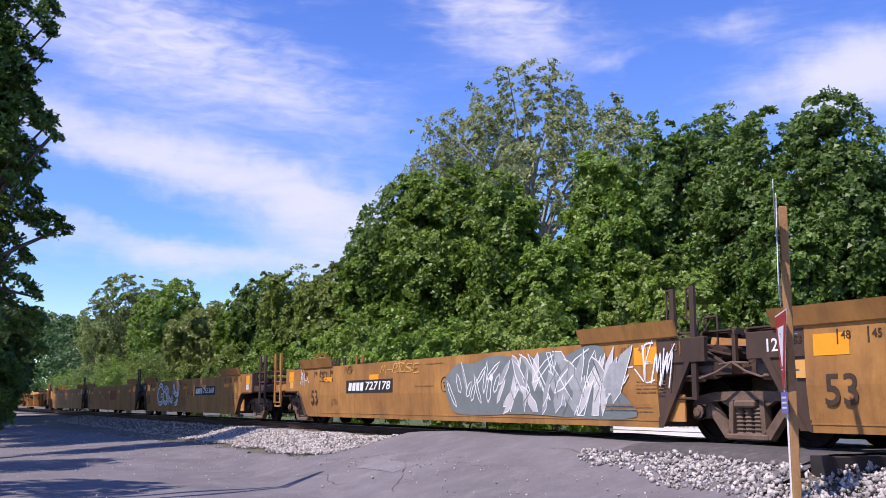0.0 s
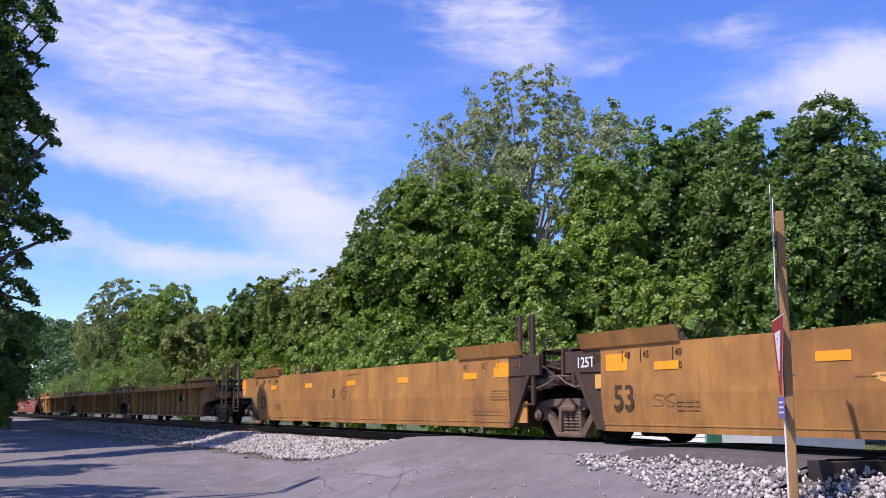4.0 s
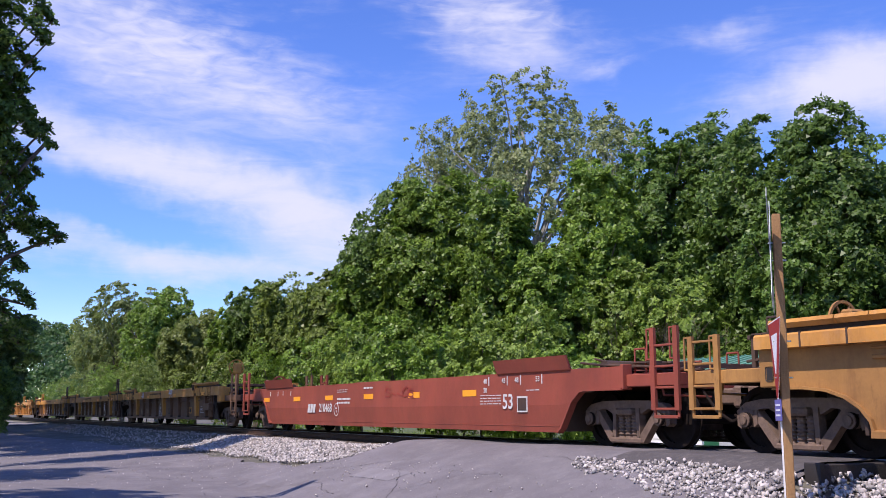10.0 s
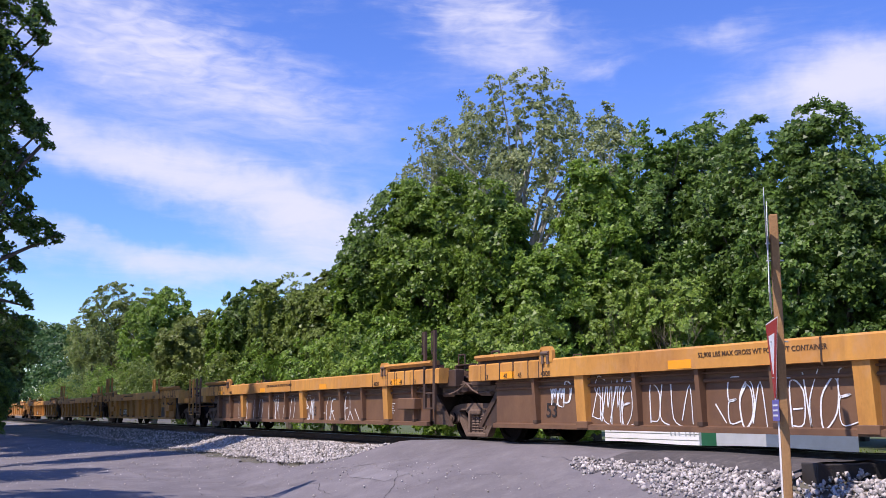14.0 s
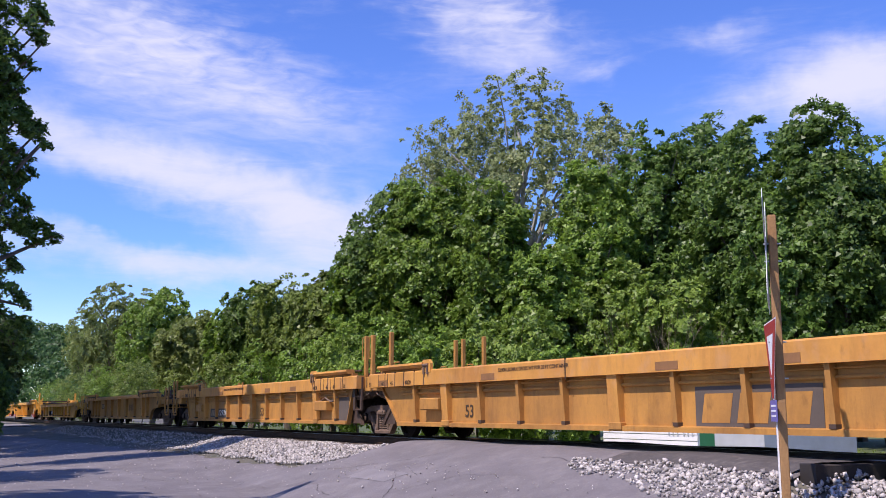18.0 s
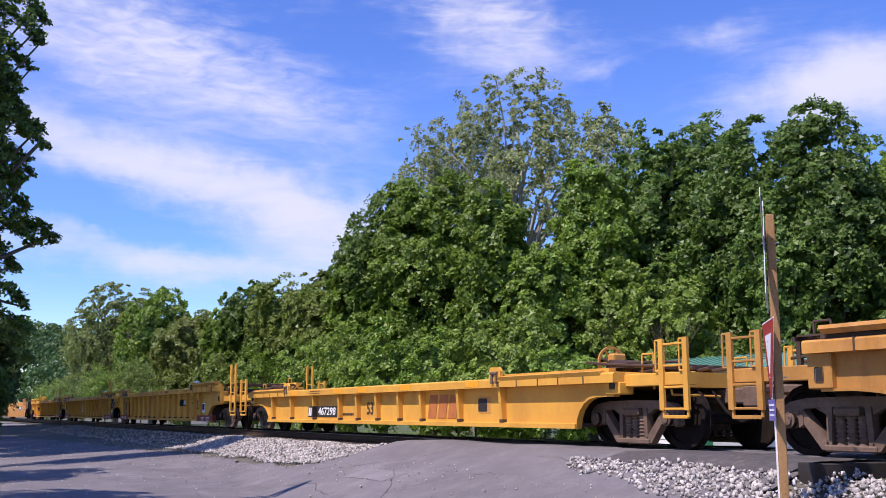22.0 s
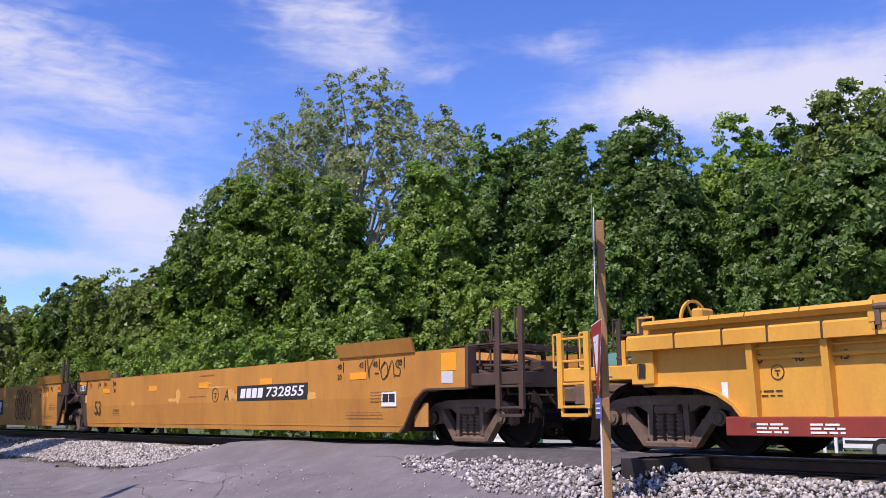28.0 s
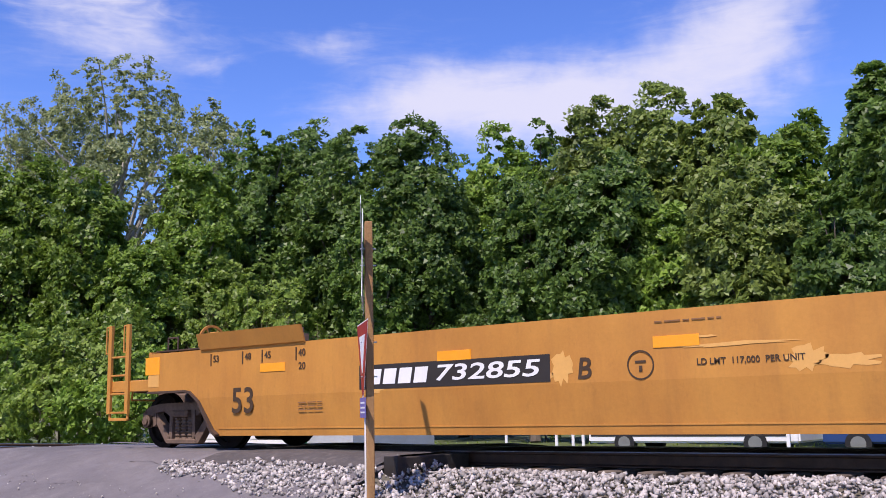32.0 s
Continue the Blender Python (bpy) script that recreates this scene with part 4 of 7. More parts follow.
def well_car(label, c_front, c_rear, style, paint, end_paint, chord=None, front_end=False, rear_end=False, rear_paint=None, bottom=0.25, top=1.63, phase=0.0, rib_at=None, front_shift=None, rear_shift=None, front_corner=None, slant=False, group="cars of the freight train"):
    """One well unit between its truck centres. style: smooth, fine (close ribs), wide (broad ribs) or low. front_end, rear_end: a coupler end, with a truck of its own."""
    half = (c_front - c_rear) / 2
    root = tagged(new("well_car", None), label, "freight car", group=group)
    chord = chord or paint
    ends = {1: front_end, -1: rear_end}
    paints = {1: end_paint, -1: rear_paint or end_paint}
    w1 = half - (1.25 if style == "smooth" else 0.75)
    if style != "smooth":
        bottom += {"wide": 0.08, "fine": 0.06, "low": 0.09}[style]
    arch = {"smooth": 0.96, "fine": 0.9, "wide": 1.0, "low": 0.86}[style]

    def at(e, u):
        """The place along the car that lies u inward from the truck at end e."""
        own = front_shift if e > 0 else rear_shift
        return e * half + (shift_of(style, ends[e]) if own is None else own) - e * u

    corner = {e: (1.47 if style == "smooth" and not ends[e] else 1.4 if style in ("smooth", "wide") else 1.5) for e in ends}
    wall_end = {e: (corner[e] if style == "wide" or (style == "smooth" and not ends[e]) else -0.42 if style == "smooth" else 0.35 if not ends[e] else -0.05) for e in ends}
    chord_end = {e: (0.64 if style == "wide" else 0.3) if not ends[e] else (-0.2 if style != "smooth" else -0.42) for e in ends}
    if front_corner:
        corner[1] = front_corner
    if slant:
        # the rear of the side is cut off aslant, the front stands close to the truck
        corner, wall_end = {1: 1.3, -1: 1.4 if rear_end else 1.75}, {1: 0.95 if not front_end else 1.3, -1: 0.8}
        chord_end.update({e: 0.38 for e in ends if not ends[e]})
    arched = {e: wall_end[e] < corner[e] for e in ends}
    grimes = {e: P_GREYBROWN if not slant and paints[e] in (P_ORANGE, P_BROWN, P_OCHRE, P_TAN, P_TAN_OLD) else paints[e] for e in ends}
    x_low, x_high = at(-1, corner[-1]), at(1, corner[1])
    cz = {"smooth": 0.0, "fine": 0.2, "wide": 0.33, "low": 0.17}[style]
    wall_top = top if style == "smooth" else top - 0.02
    crease = bottom + (top - bottom) * 0.43

    for s in (-1, 1):
        def skin(z):
            """How far out the side's face lies at height z."""
            if style != "smooth":
                return s * 1.46
            if z < crease:
                return s * (1.447 + 0.053 * (z - bottom) / (crease - bottom))
            return s * (1.5 - 0.008 * (z - crease) / (top - crease))

        # side wall between the corners, then the parts that arch over the trucks
        bm = bmesh.new()
        zs = (bottom - 0.02, crease, wall_top)
        cols = [[(bm.verts.new((x, skin(z), z)), bm.verts.new((x, skin(z) - s * 0.06, z))) for z in zs] for x in (x_low, x_high)]
        fs = []
        for k in (0, 1):
            for i in range(2):
                fs.append(bm.faces.new((cols[0][i][k], cols[1][i][k], cols[1][i + 1][k], cols[0][i + 1][k])))
        for i in (0, 2):
            fs.append(bm.faces.new((cols[0][i][0], cols[1][i][0], cols[1][i][1], cols[0][i][1])))
        for c in cols:
            for i in range(2):
                fs.append(bm.faces.new((c[i][0], c[i + 1][0], c[i + 1][1], c[i][1])))
        bmesh.ops.recalc_face_normals(bm, faces=fs)
        part("side_wall", bm, paint, root)
        for e in (1, -1):
            if not arched[e]:
                continue
            reach = corner[e] - min(0.45, corner[e] * 0.4)
            if style == "smooth":
                arc = [(corner[e], bottom - 0.02), (corner[e] - 0.12, bottom + 0.06), (0.95, arch - 0.18), (0.72, arch - 0.02), (0.6, arch)]
            else:
                arc = [(corner[e] - reach * (1 - math.cos(a)), bottom + (arch - bottom) * math.sin(a)) for a in (0.0, 0.3, 0.6, 0.9, 1.2, 1.5708)]
            path = arc + [(wall_end[e], arch)] if not slant else [(corner[e], bottom - 0.02), (wall_end[e], 1.2)]
            bm = bmesh.new()
            prev, fs = None, []
            for u, z in path:
                x = at(e, u)
                mids = [z, max(z + 0.01, crease), wall_top]
                row = [(bm.verts.new((x, skin(v), v)), bm.verts.new((x, skin(v) - s * 0.06, v))) for v in mids]
                if prev:
                    for i in range(2):
                        for k in (0, 1):
                            fs.append(bm.faces.new((prev[i][k], row[i][k], row[i + 1][k], prev[i + 1][k])))
                    for i in (0, 2):
                        fs.append(bm.faces.new((prev[i][0], row[i][0], row[i][1], prev[i][1])))
                prev = row
            for i in range(2):
                fs.append(bm.faces.new((prev[i][0], prev[i + 1][0], prev[i + 1][1], prev[i][1])))
            bmesh.ops.recalc_face_normals(bm, faces=fs)
            part("arched_end", bm, paint, root)
            # a lip that follows the arch
            bm = bmesh.new()
            edge_low, edge_top = [(at(e, u), z - 0.012) for u, z in path], [(at(e, u + 0.03 * (1 - k / len(path))), z + 0.024) for k, (u, z) in enumerate(path)]
            prism(bm, edge_low + edge_top[::-1], "y", s * 1.40, s * (1.535 if style == "smooth" else 1.52))
            part("arch_lip", bm, grimes[e] if style == "smooth" else paint, root)
        if style == "smooth":
            bm = bmesh.new()
            box(bm, x_low + 0.02, x_high - 0.02, s * 1.43, s * 1.464, bottom + 0.085, bottom + 0.105)
            part("seam", bm, paint, root)
            continue
        bm = bmesh.new()
        prism(bm, [(s * 1.44, top - cz), (s * 1.66, top - cz), (s * 1.66, top - 0.03), (s * 1.63, top), (s * 1.40, top)], "x", at(-1, chord_end[-1]), at(1, chord_end[1]))
        part("top_chord", bm, chord, root)
        bm = bmesh.new()
        prism(bm, [(s * 1.4, bottom - 0.03), (s * 1.555, bottom - 0.03), (s * 1.555, bottom + 0.05), (s * 1.4, bottom + 0.08)], "x", x_low, x_high)
        part("sill", bm, paint, root)
        pitch = {"fine": 0.98, "wide": 1.43, "low": 1.75}[style]
        rz1 = top - cz
        bm = bmesh.new()
        prism(bm, [(s * 1.46, bottom + 0.05), (s * 1.55, bottom + 0.05), (s * 1.61, rz1), (s * 1.46, rz1)], "x", -0.045, 0.045)
        thin = finish(bm, "rib", paint)
        bm = bmesh.new()
        prism(bm, [(s * 1.46, bottom + 0.04), (s * 1.56, bottom + 0.04), (s * 1.62, rz1), (s * 1.46, rz1)], "x", -0.13, 0.13)
        broad = finish(bm, "rib", chord)
        bm = bmesh.new()
        box(bm, -0.055, 0.055, s * 1.46, s * 1.565, bottom + 0.06, bottom + 0.12)
        foot = finish(bm, "rib_foot", P_GREYBROWN)
        shift = (-0.33 if style == "low" else 0.0) + phase
        for i, x in enumerate(rib_at) if rib_at else [(k, k * pitch + shift) for k in range(-10, 11)]:
            if not x_low + 0.06 < x < x_high - 0.06:
                continue
            heavy = i in ((-4, 0, 4) if style == "wide" else (-6, 0, 6))
            rib = part("rib", broad if (heavy and style != "low") or (rib_at and style == "low" and top > 1.4 and x in (0.83, 6.76)) else thin, paint, root, at=pose(x, 0, 0))
            part("rib_foot", foot, P_GREYBROWN, rib, "dark grimy rib foot")
        if style in ("fine", "wide"):
            for z, r in ((rz1 - 0.06, 0.016), (rz1 - 0.17, 0.03)):
                bm = bmesh.new()
                rod(bm, (x_low + 0.05, s * (1.485 if r > 0.02 else 1.51), z), (x_high - 0.05, s * (1.485 if r > 0.02 else 1.51), z), r, 8)
                part("lip" if r > 0.02 else "brake_pipe", bm, paint, root)
    bm = bmesh.new()
    box(bm, x_low, x_high, -1.42, 1.42, bottom, bottom + 0.06)
    part("floor", bm, P_GREYBROWN, root)

    for e in (1, -1):
        is_end, ep, grime = ends[e], paints[e], grimes[e]
        platform_paint = P_GREYBROWN if ep in (P_ORANGE, P_BROWN, P_OCHRE) else ep
        out_x = at(e, -0.95) if is_end else at(e, 0.12)
        for s in (-1, 1):
            # container guides over the ends of the sides
            if style == "smooth":
                bm = bmesh.new()
                a, b = at(e, 3.45), at(e, 0.95 if not is_end else 1.0)
                prism(bm, [(s * 1.49, top - 0.02), (s * 1.53, top + 0.0), (s * 1.62, top + 0.25), (s * 1.58, top + 0.25)], "x", a, b)
                guide = part("container_guide", bm, chord, root)
                for u in (3.3, 2.5, 1.7, 1.05):
                    bm = bmesh.new()
                    prism(bm, [(s * 1.44, top - 0.02), (s * 1.49, top - 0.02), (s * 1.58, top + 0.24), (s * 1.56, top + 0.24)], "x", at(e, u) - 0.02, at(e, u) + 0.02)
                    part("gusset", bm, chord, guide)
            else:
                # a row of stout blocks with open joints, raised on a base strip
                shape = [(s * 1.42, top - 0.1), (s * 1.62, top - 0.12), (s * 1.70, top + 0.02), (s * 1.6, top + 0.04)]
                if style != "low" or top > 1.4:
                    shape = [(s * 1.46, top + 0.07), (s * 1.65, top + 0.06), (s * 1.72, top + 0.12), (s * 1.70, top + 0.17), (s * 1.48, top + 0.18)]
                a, b = (3.3, 0.95 if not is_end else 0.5 if style == "wide" else 0.12)
                bm = bmesh.new()
                box(bm, at(e, a), at(e, b - 0.1), s * 1.42, s * 1.56, top - 0.02, top + 0.075)
                rail_part = part("container_guide", bm, grime, root)
                for f0, f1 in ((0.0, 0.27), (0.275, 0.5), (0.505, 0.66), (0.665, 1.0)):
                    bm = bmesh.new()
                    prism(bm, shape, "x", at(e, a + (b - a) * f0), at(e, a + (b - a) * f1))
                    block = part("guide_block", bm, chord, rail_part)
                # the chord is notched into blocks below them
                for f in (0.0, 0.2, 0.42, 0.62, 0.85):
                    u = a + (b - a) * f
                    bm = bmesh.new()
                    box(bm, at(e, u) - 0.014, at(e, u) + 0.014, s * 1.5, s * 1.665, top - cz - 0.004, top + 0.003)
                    part("chord_notch", bm, P_GREYBROWN, root)
                # latch on the chord where the guide begins
                lx = at(e, a + 0.12)
                bm = bmesh.new()
                prism(bm, [(lx - 0.2, top - 0.06), (lx + 0.2, top - 0.06), (lx + 0.2, top + 0.14), (lx + 0.12, top + 0.22), (lx - 0.14, top + 0.22), (lx - 0.2, top + 0.16)], "y", s * 1.60, s * 1.672)
                latch = part("guide_latch", bm, chord, root)
                bm = bmesh.new()
                rod(bm, (lx - 0.12, s * 1.68, top + 0.1), (lx + 0.12, s * 1.68, top + 0.1), 0.035, 8)
                box(bm, lx - 0.11, lx - 0.05, s * 1.66, s * 1.70, top - 0.1, top + 0.06)
                box(bm, lx + 0.05, lx + 0.11, s * 1.66, s * 1.70, top - 0.1, top + 0.06)
                part("latch_pin", bm, IRON, latch)
            # the stout ends that carry the sides
            bm = bmesh.new()
            if style == "smooth" and not is_end:
                box(bm, at(e, 1.56), at(e, 0.42), s * 1.40, s * 1.486, 1.22, top - 0.03, 0.01)
                post = part("end_panel", bm, ep, root, "dark grimy end panel")
                bm = bmesh.new()
                prism(bm, [(at(e, 1.5), bottom - 0.02), (at(e, 1.36), bottom + 0.02), (at(e, 0.8), 1.225), (at(e, 1.5), 1.225)], "y", s * 1.42, s * 1.46)
                part("slanted_web", bm, ep, post)
                bm = bmesh.new()
                prism(bm, [(at(e, 1.43), bottom), (at(e, 1.34), bottom), (at(e, 0.72), 1.23), (at(e, 0.84), 1.23)], "y", s * 1.44, s * 1.50)
                part("slanted_rib", bm, ep, post)
            elif style == "smooth":
                box(bm, at(e, -0.36), at(e, -0.44), s * 1.3, s * 1.50, arch, top + 0.03, 0.01)
                post = part("end_post", bm, ep, root)
            elif style == "wide":
                b0, b1 = (chord_end[e] + 0.45, chord_end[e] + (0.02 if is_end else -0.3))
                box(bm, at(e, b0), at(e, b1), s * 1.2, s * (1.58 if is_end else 1.42), (0.98 if is_end else 1.14), top - 0.04, 0.015)
                post = part("bolster_end", bm, grime if not is_end else chord, root)
                bm = bmesh.new()
                prism(bm, [(at(e, 1.42), 1.0), (at(e, 1.25), 1.0), (at(e, 0.55), 0.3), (at(e, 0.7), 0.3)], "y", s * 1.33, s * 1.39)
                part("diagonal_strut", bm, P_GREYBROWN, post)
                bm = bmesh.new()
                prism(bm, [(at(e, 1.4), bottom), (at(e, 0.7), bottom), (at(e, 1.36), 0.98)], "y", s * 1.33, s * 1.36)
                part("gusset", bm, P_GREYBROWN, post)
            else:
                b0 = wall_end[e] + 0.2
                box(bm, at(e, b0), at(e, b0 - 0.38), s * 1.25, s * 1.55, arch + 0.02, top - cz + 0.01, 0.015)
                post = part("bolster_end", bm, ep if ep is not P_BLACK else paint, root)
                # hand hole: no opening is cut, a black plate paints its dark inside
                bm = bmesh.new()
                box(bm, at(e, b0 - 0.12), at(e, b0 - 0.26), s * 1.54, s * 1.556, arch + 0.1, arch + 0.3, 0.02)
                part("hand_hole_shade", bm, BLACK, post)
            # struts, grab rails
            bm = bmesh.new()
            rod(bm, (at(e, 1.15), s * 1.22, top), (out_x, s * 1.22, arch + 0.15), 0.035, 8)
            # brace in the dark tone, so the gap over the truck reads as shade
            part("diagonal_brace", bm, P_GREYBROWN, root)
            bm = bmesh.new()
            gx, hx = out_x - e * 0.45, out_x - e * 0.73
            pipe(bm, [(gx, s * 1.05, arch + 0.1), (gx, s * 1.05, top + 0.3), (hx, s * 1.05, top + 0.3), (hx, s * 1.05, arch + 0.15)], 0.018, 6)
            part("grab_rail", bm, grime, root)
        # platform over the truck
        bm = bmesh.new()
        x0, x1 = at(e, 1.3), at(e, -1.1) if is_end else at(e, 0.1)
        prism(bm, [(x0, 0.98), (x1, 1.04), (x1, 1.18), (x0, 1.34)], "y", -1.25, 1.25)
        part("end_platform", bm, platform_paint, root)
        bm = bmesh.new()
        box(bm, at(e, 1.35), at(e, 1.3), -1.4, 1.4, bottom, top - 0.08)
        part("bulkhead", bm, P_GREYBROWN, root)
        bm = bmesh.new()
        box(bm, at(e, 1.3), out_x, -0.34, 0.34, 1.02, top - 0.2, 0.02)
        part("centre_sill", bm, P_GREYBROWN, root)
        # rods and cylinder: the dark colour stands for the deep shade around them
        for k, (y, z) in enumerate(((-1.12, 1.42), (-0.8, 1.5), (-0.55, 1.38))):
            bm = bmesh.new()
            pipe(bm, [(at(e, 1.2), y, z + 0.05), (at(e, 0.75), y, z - 0.04 * k), (out_x - e * 0.1, y, z - 0.1)], 0.022, 6)
            part("brake_rod", bm, P_GREYBROWN, root)
        bm = bmesh.new()
        rod(bm, (at(e, 0.55), -1.1, 1.36), (at(e, 0.55), -0.5, 1.36), 0.13, 12)
        part("brake_cylinder", bm, P_GREYBROWN, root)
        # walkway: a thin grating across the end
        wz = top + (0.06 if style != "low" else 0.1)
        wa, wb = (0.5, -0.75) if is_end else (0.85, 0.12)
        bm = bmesh.new()
        box(bm, at(e, wa), at(e, wa) + 0.05, -1.15, 1.15, wz - 0.06, wz)
        deck = part("walkway", bm, P_GREYBROWN, root, "dark steel grating walkway")
        bm = bmesh.new()
        box(bm, at(e, wb) - 0.05, at(e, wb), -1.15, 1.15, wz - 0.06, wz)
        part("walkway_beam", bm, P_GREYBROWN, deck)
        bm = bmesh.new()
        box(bm, at(e, wa), at(e, wb), -1.12, -0.92, wz, wz + 0.025)
        tread = finish(bm, "tread", P_GREYBROWN)
        for k in range(8):
            part("tread", tread, P_GREYBROWN, deck, at=pose(0, k * 0.29, 0))
        for s in (-1, 1):
            for u in (wa - 0.04, wb + 0.04):
                bm = bmesh.new()
                box(bm, at(e, u) - 0.035, at(e, u) + 0.035, s * 1.08, s * 1.14, 1.12, wz - 0.06)
                part("walkway_stanchion", bm, grime, root)
        bm = bmesh.new()
        rod(bm, (at(e, 1.1), -1.2, 1.08), (at(e, 0.45), -1.2, 1.08), 0.11, 12)
        rod(bm, (at(e, 1.0), -1.32, 0.98), (at(e, 0.6), -1.32, 0.98), 0.05, 10)
        part("air_reservoir", bm, IRON, root)
        bm = bmesh.new()
        pipe(bm, [(at(e, 0.9), -1.36, 1.02), (at(e, 0.6), -1.40, 0.98), (at(e, 0.3), -1.38, 1.06), (at(e, 0.0), -1.34, 1.2), (at(e, -0.3), -1.3, 1.18)], 0.018, 6)
        part("air_hose", bm, IRON, root)
        if is_end:
            for s in (-1, 1):
                bm = bmesh.new()
                box(bm, at(e, -0.05), at(e, -1.72), s * 1.28, s * 1.42, 1.0, 1.2, 0.012)
                part("side_step_sill", bm, ep, root)
            bm = bmesh.new()
            box(bm, at(e, -1.0), at(e, -1.16), -1.28, 1.28, 0.98, 1.22)
            part("end_sill", bm, grime, root)
            bm = bmesh.new()
            box(bm, at(e, -0.5), at(e, -1.75), -0.13, 0.13, 0.72, 0.98, 0.03)
            box(bm, at(e, -1.55), at(e, -1.95), -0.2, 0.2, 0.66, 1.02, 0.04)
            part("coupler", bm, IRON, root, "dark cast coupler")
            bm = bmesh.new()
            pipe(bm, [(at(e, -1.1), -0.4, 0.95), (at(e, -1.45), -0.42, 0.6), (at(e, -1.7), -0.36, 0.45), (at(e, -1.95), -0.3, 0.55)], 0.026, 6)
            part("brake_hose", bm, WHEEL_STEEL, root)
            bm = bmesh.new()
            pipe(bm, [(at(e, -1.14), -1.3, 1.1), (at(e, -1.2), -1.3, 0.86), (at(e, -1.2), -0.3, 0.84)], 0.018, 6)
            part("uncoupling_lever", bm, ep, root)
            bm = bmesh.new()
            for k in range(3):
                pipe(bm, [(at(e, -0.1), -0.7 + 0.35 * k, 1.34 + 0.04 * k), (at(e, -0.6), -0.6 + 0.3 * k, 1.26), (at(e, -1.05), -0.7 + 0.35 * k, 1.3)], 0.03, 6)
            # piping darkened by colour, as the shaded gap would be
            part("brake_piping", bm, P_GREYBROWN, root)
            tall = {"smooth": top + 0.58, "fine": 1.72 if e < 0 else 2.3, "wide": 1.95, "low": 1.72}[style]
            for s in (-1, 1):
                ladder(root, at(e, -1.4), s, ep, z0=0.62, z1=tall, w=0.54)
                bm = bmesh.new()
                y = s * 1.42
                pipe(bm, [(at(e, -1.13), y, 1.0), (at(e, -1.13), y, 0.52), (at(e, -1.67), y, 0.52), (at(e, -1.67), y, 1.0)], 0.026, 6)
                box(bm, at(e, -1.13), at(e, -1.67), y - 0.03, y + 0.03, 0.5, 0.54)
                part("stirrup_step", bm, ep, root)
        else:
            bm = bmesh.new()
            box(bm, at(e, 0.7), at(e, 0.0), -0.25, 0.25, 0.78, 1.02)
            part("articulated_joint", bm, IRON, root)
            if slant:
                # stout posts stand up at the ends of the orange cars
                for s in (-1, 1):
                    for u in (0.12, 0.53) if e > 0 else (0.95,):
                        bm = bmesh.new()
                        box(bm, at(e, u) - 0.048, at(e, u) + 0.048, s * 1.33 - 0.05, s * 1.33 + 0.05, 1.25, 2.56, 0.012)
                        post = part("corner_post", bm, paint, root)
                        if e > 0:
                            y, x = s * 1.37, at(e, u)
                            bm = bmesh.new()
                            pipe(bm, [(x, y, 2.52), (x - 0.15, y, 2.52), (x - 0.15, y, 1.98), (x, y, 1.94)], 0.014, 6)
                            part("grip", bm, paint, post)
            if e > 0 and slant:
                ladder(root, at(e, 0.62), -1, P_GREYBROWN, z0=0.66, z1=1.5, w=0.42, out=0.06)
            elif e > 0:
                ladder(root, at(e, {"smooth": 0.9, "fine": 1.28, "wide": 1.1, "low": 1.2}[style]), -1, grime if style != "fine" else paint, z0=0.66, z1=2.38, w=0.45, out=0.0 if style == "smooth" else 0.2)
    return root, half, half - 1.3, w1


keyed_cars, units = [], []
SPEED = 14.0


def unit(c_front, c_rear, *args, **kw):
    made = well_car(args[0], c_front, c_rear, *args[1:], **kw)
    root = made[0]
    centre = (c_front + c_rear) / 2
    root.location = (centre, TRACK, 0)
    keyed_cars.append((root, centre))
    half = made[1]
    if kw.get("front_end"):
        add_truck(root, half + kw.get("front_shift", shift_of(args[1], True)), -(c_front + 11) / SPEED)
    add_truck(root, -half + kw.get("rear_shift", shift_of(args[1], bool(kw.get("rear_end")))), -(c_rear + 11) / SPEED)
    units.append(made)
    return made


unit(8.2, -10.5, "tan smooth-sided well car with rusty end", "smooth", P_TAN_OLD, P_GREYBROWN, front_end=True)
unit(-10.5, -28.9, "tan smooth-sided well car with large grey graffiti", "smooth", P_TAN_OLD, P_GREYBROWN, rear_end=True, rear_paint=P_TAN_OLD)
unit(-33.3, -52.0, "tan smooth-sided well car with black and white graffiti", "smooth", P_TAN_OLD, P_GREYBROWN, front_end=True)
unit(-52.0, -70.8, "faded tan smooth-sided well car with red logo shapes", "smooth", P_TAN_OLD, P_GREYBROWN)
unit(-70.8, -89.5, "tan smooth-sided empty well car", "smooth", P_TAN_OLD, P_GREYBROWN, rear_end=True, rear_shift=0.05)
unit(-93.5, -111.9, "ochre close-ribbed well car with a worn top chord", "fine", P_OCHRE, P_OCHRE, chord=P_CHORD, front_end=True, phase=0, rear_shift=0.1)
unit(-111.9, -130.4, "ochre close-ribbed well car with scribbled graffiti", "fine", P_OCHRE, P_BLACK, chord=P_CHORD, phase=-0.1, front_shift=0.1, rear_shift=-0.25)
unit(-130.4, -149.2, "ochre close-ribbed well car with black graffiti tags", "fine", P_OCHRE, P_OCHRE, chord=P_CHORD, rear_end=True, phase=-0.32, front_shift=-0.25)
unit(-152.9, -172.2, "oxide-red smooth-sided well car with white lettering", "smooth", P_RED, P_RED, front_end=True, rear_end=True, top=1.34, rear_shift=0.35)
unit(-176.0, -194.8, "rusty brown ribbed well car with orange top chord", "wide", P_BROWN, P_BROWN, chord=P_CHORD, front_end=True, top=1.55, phase=0.18, rear_shift=-0.05)
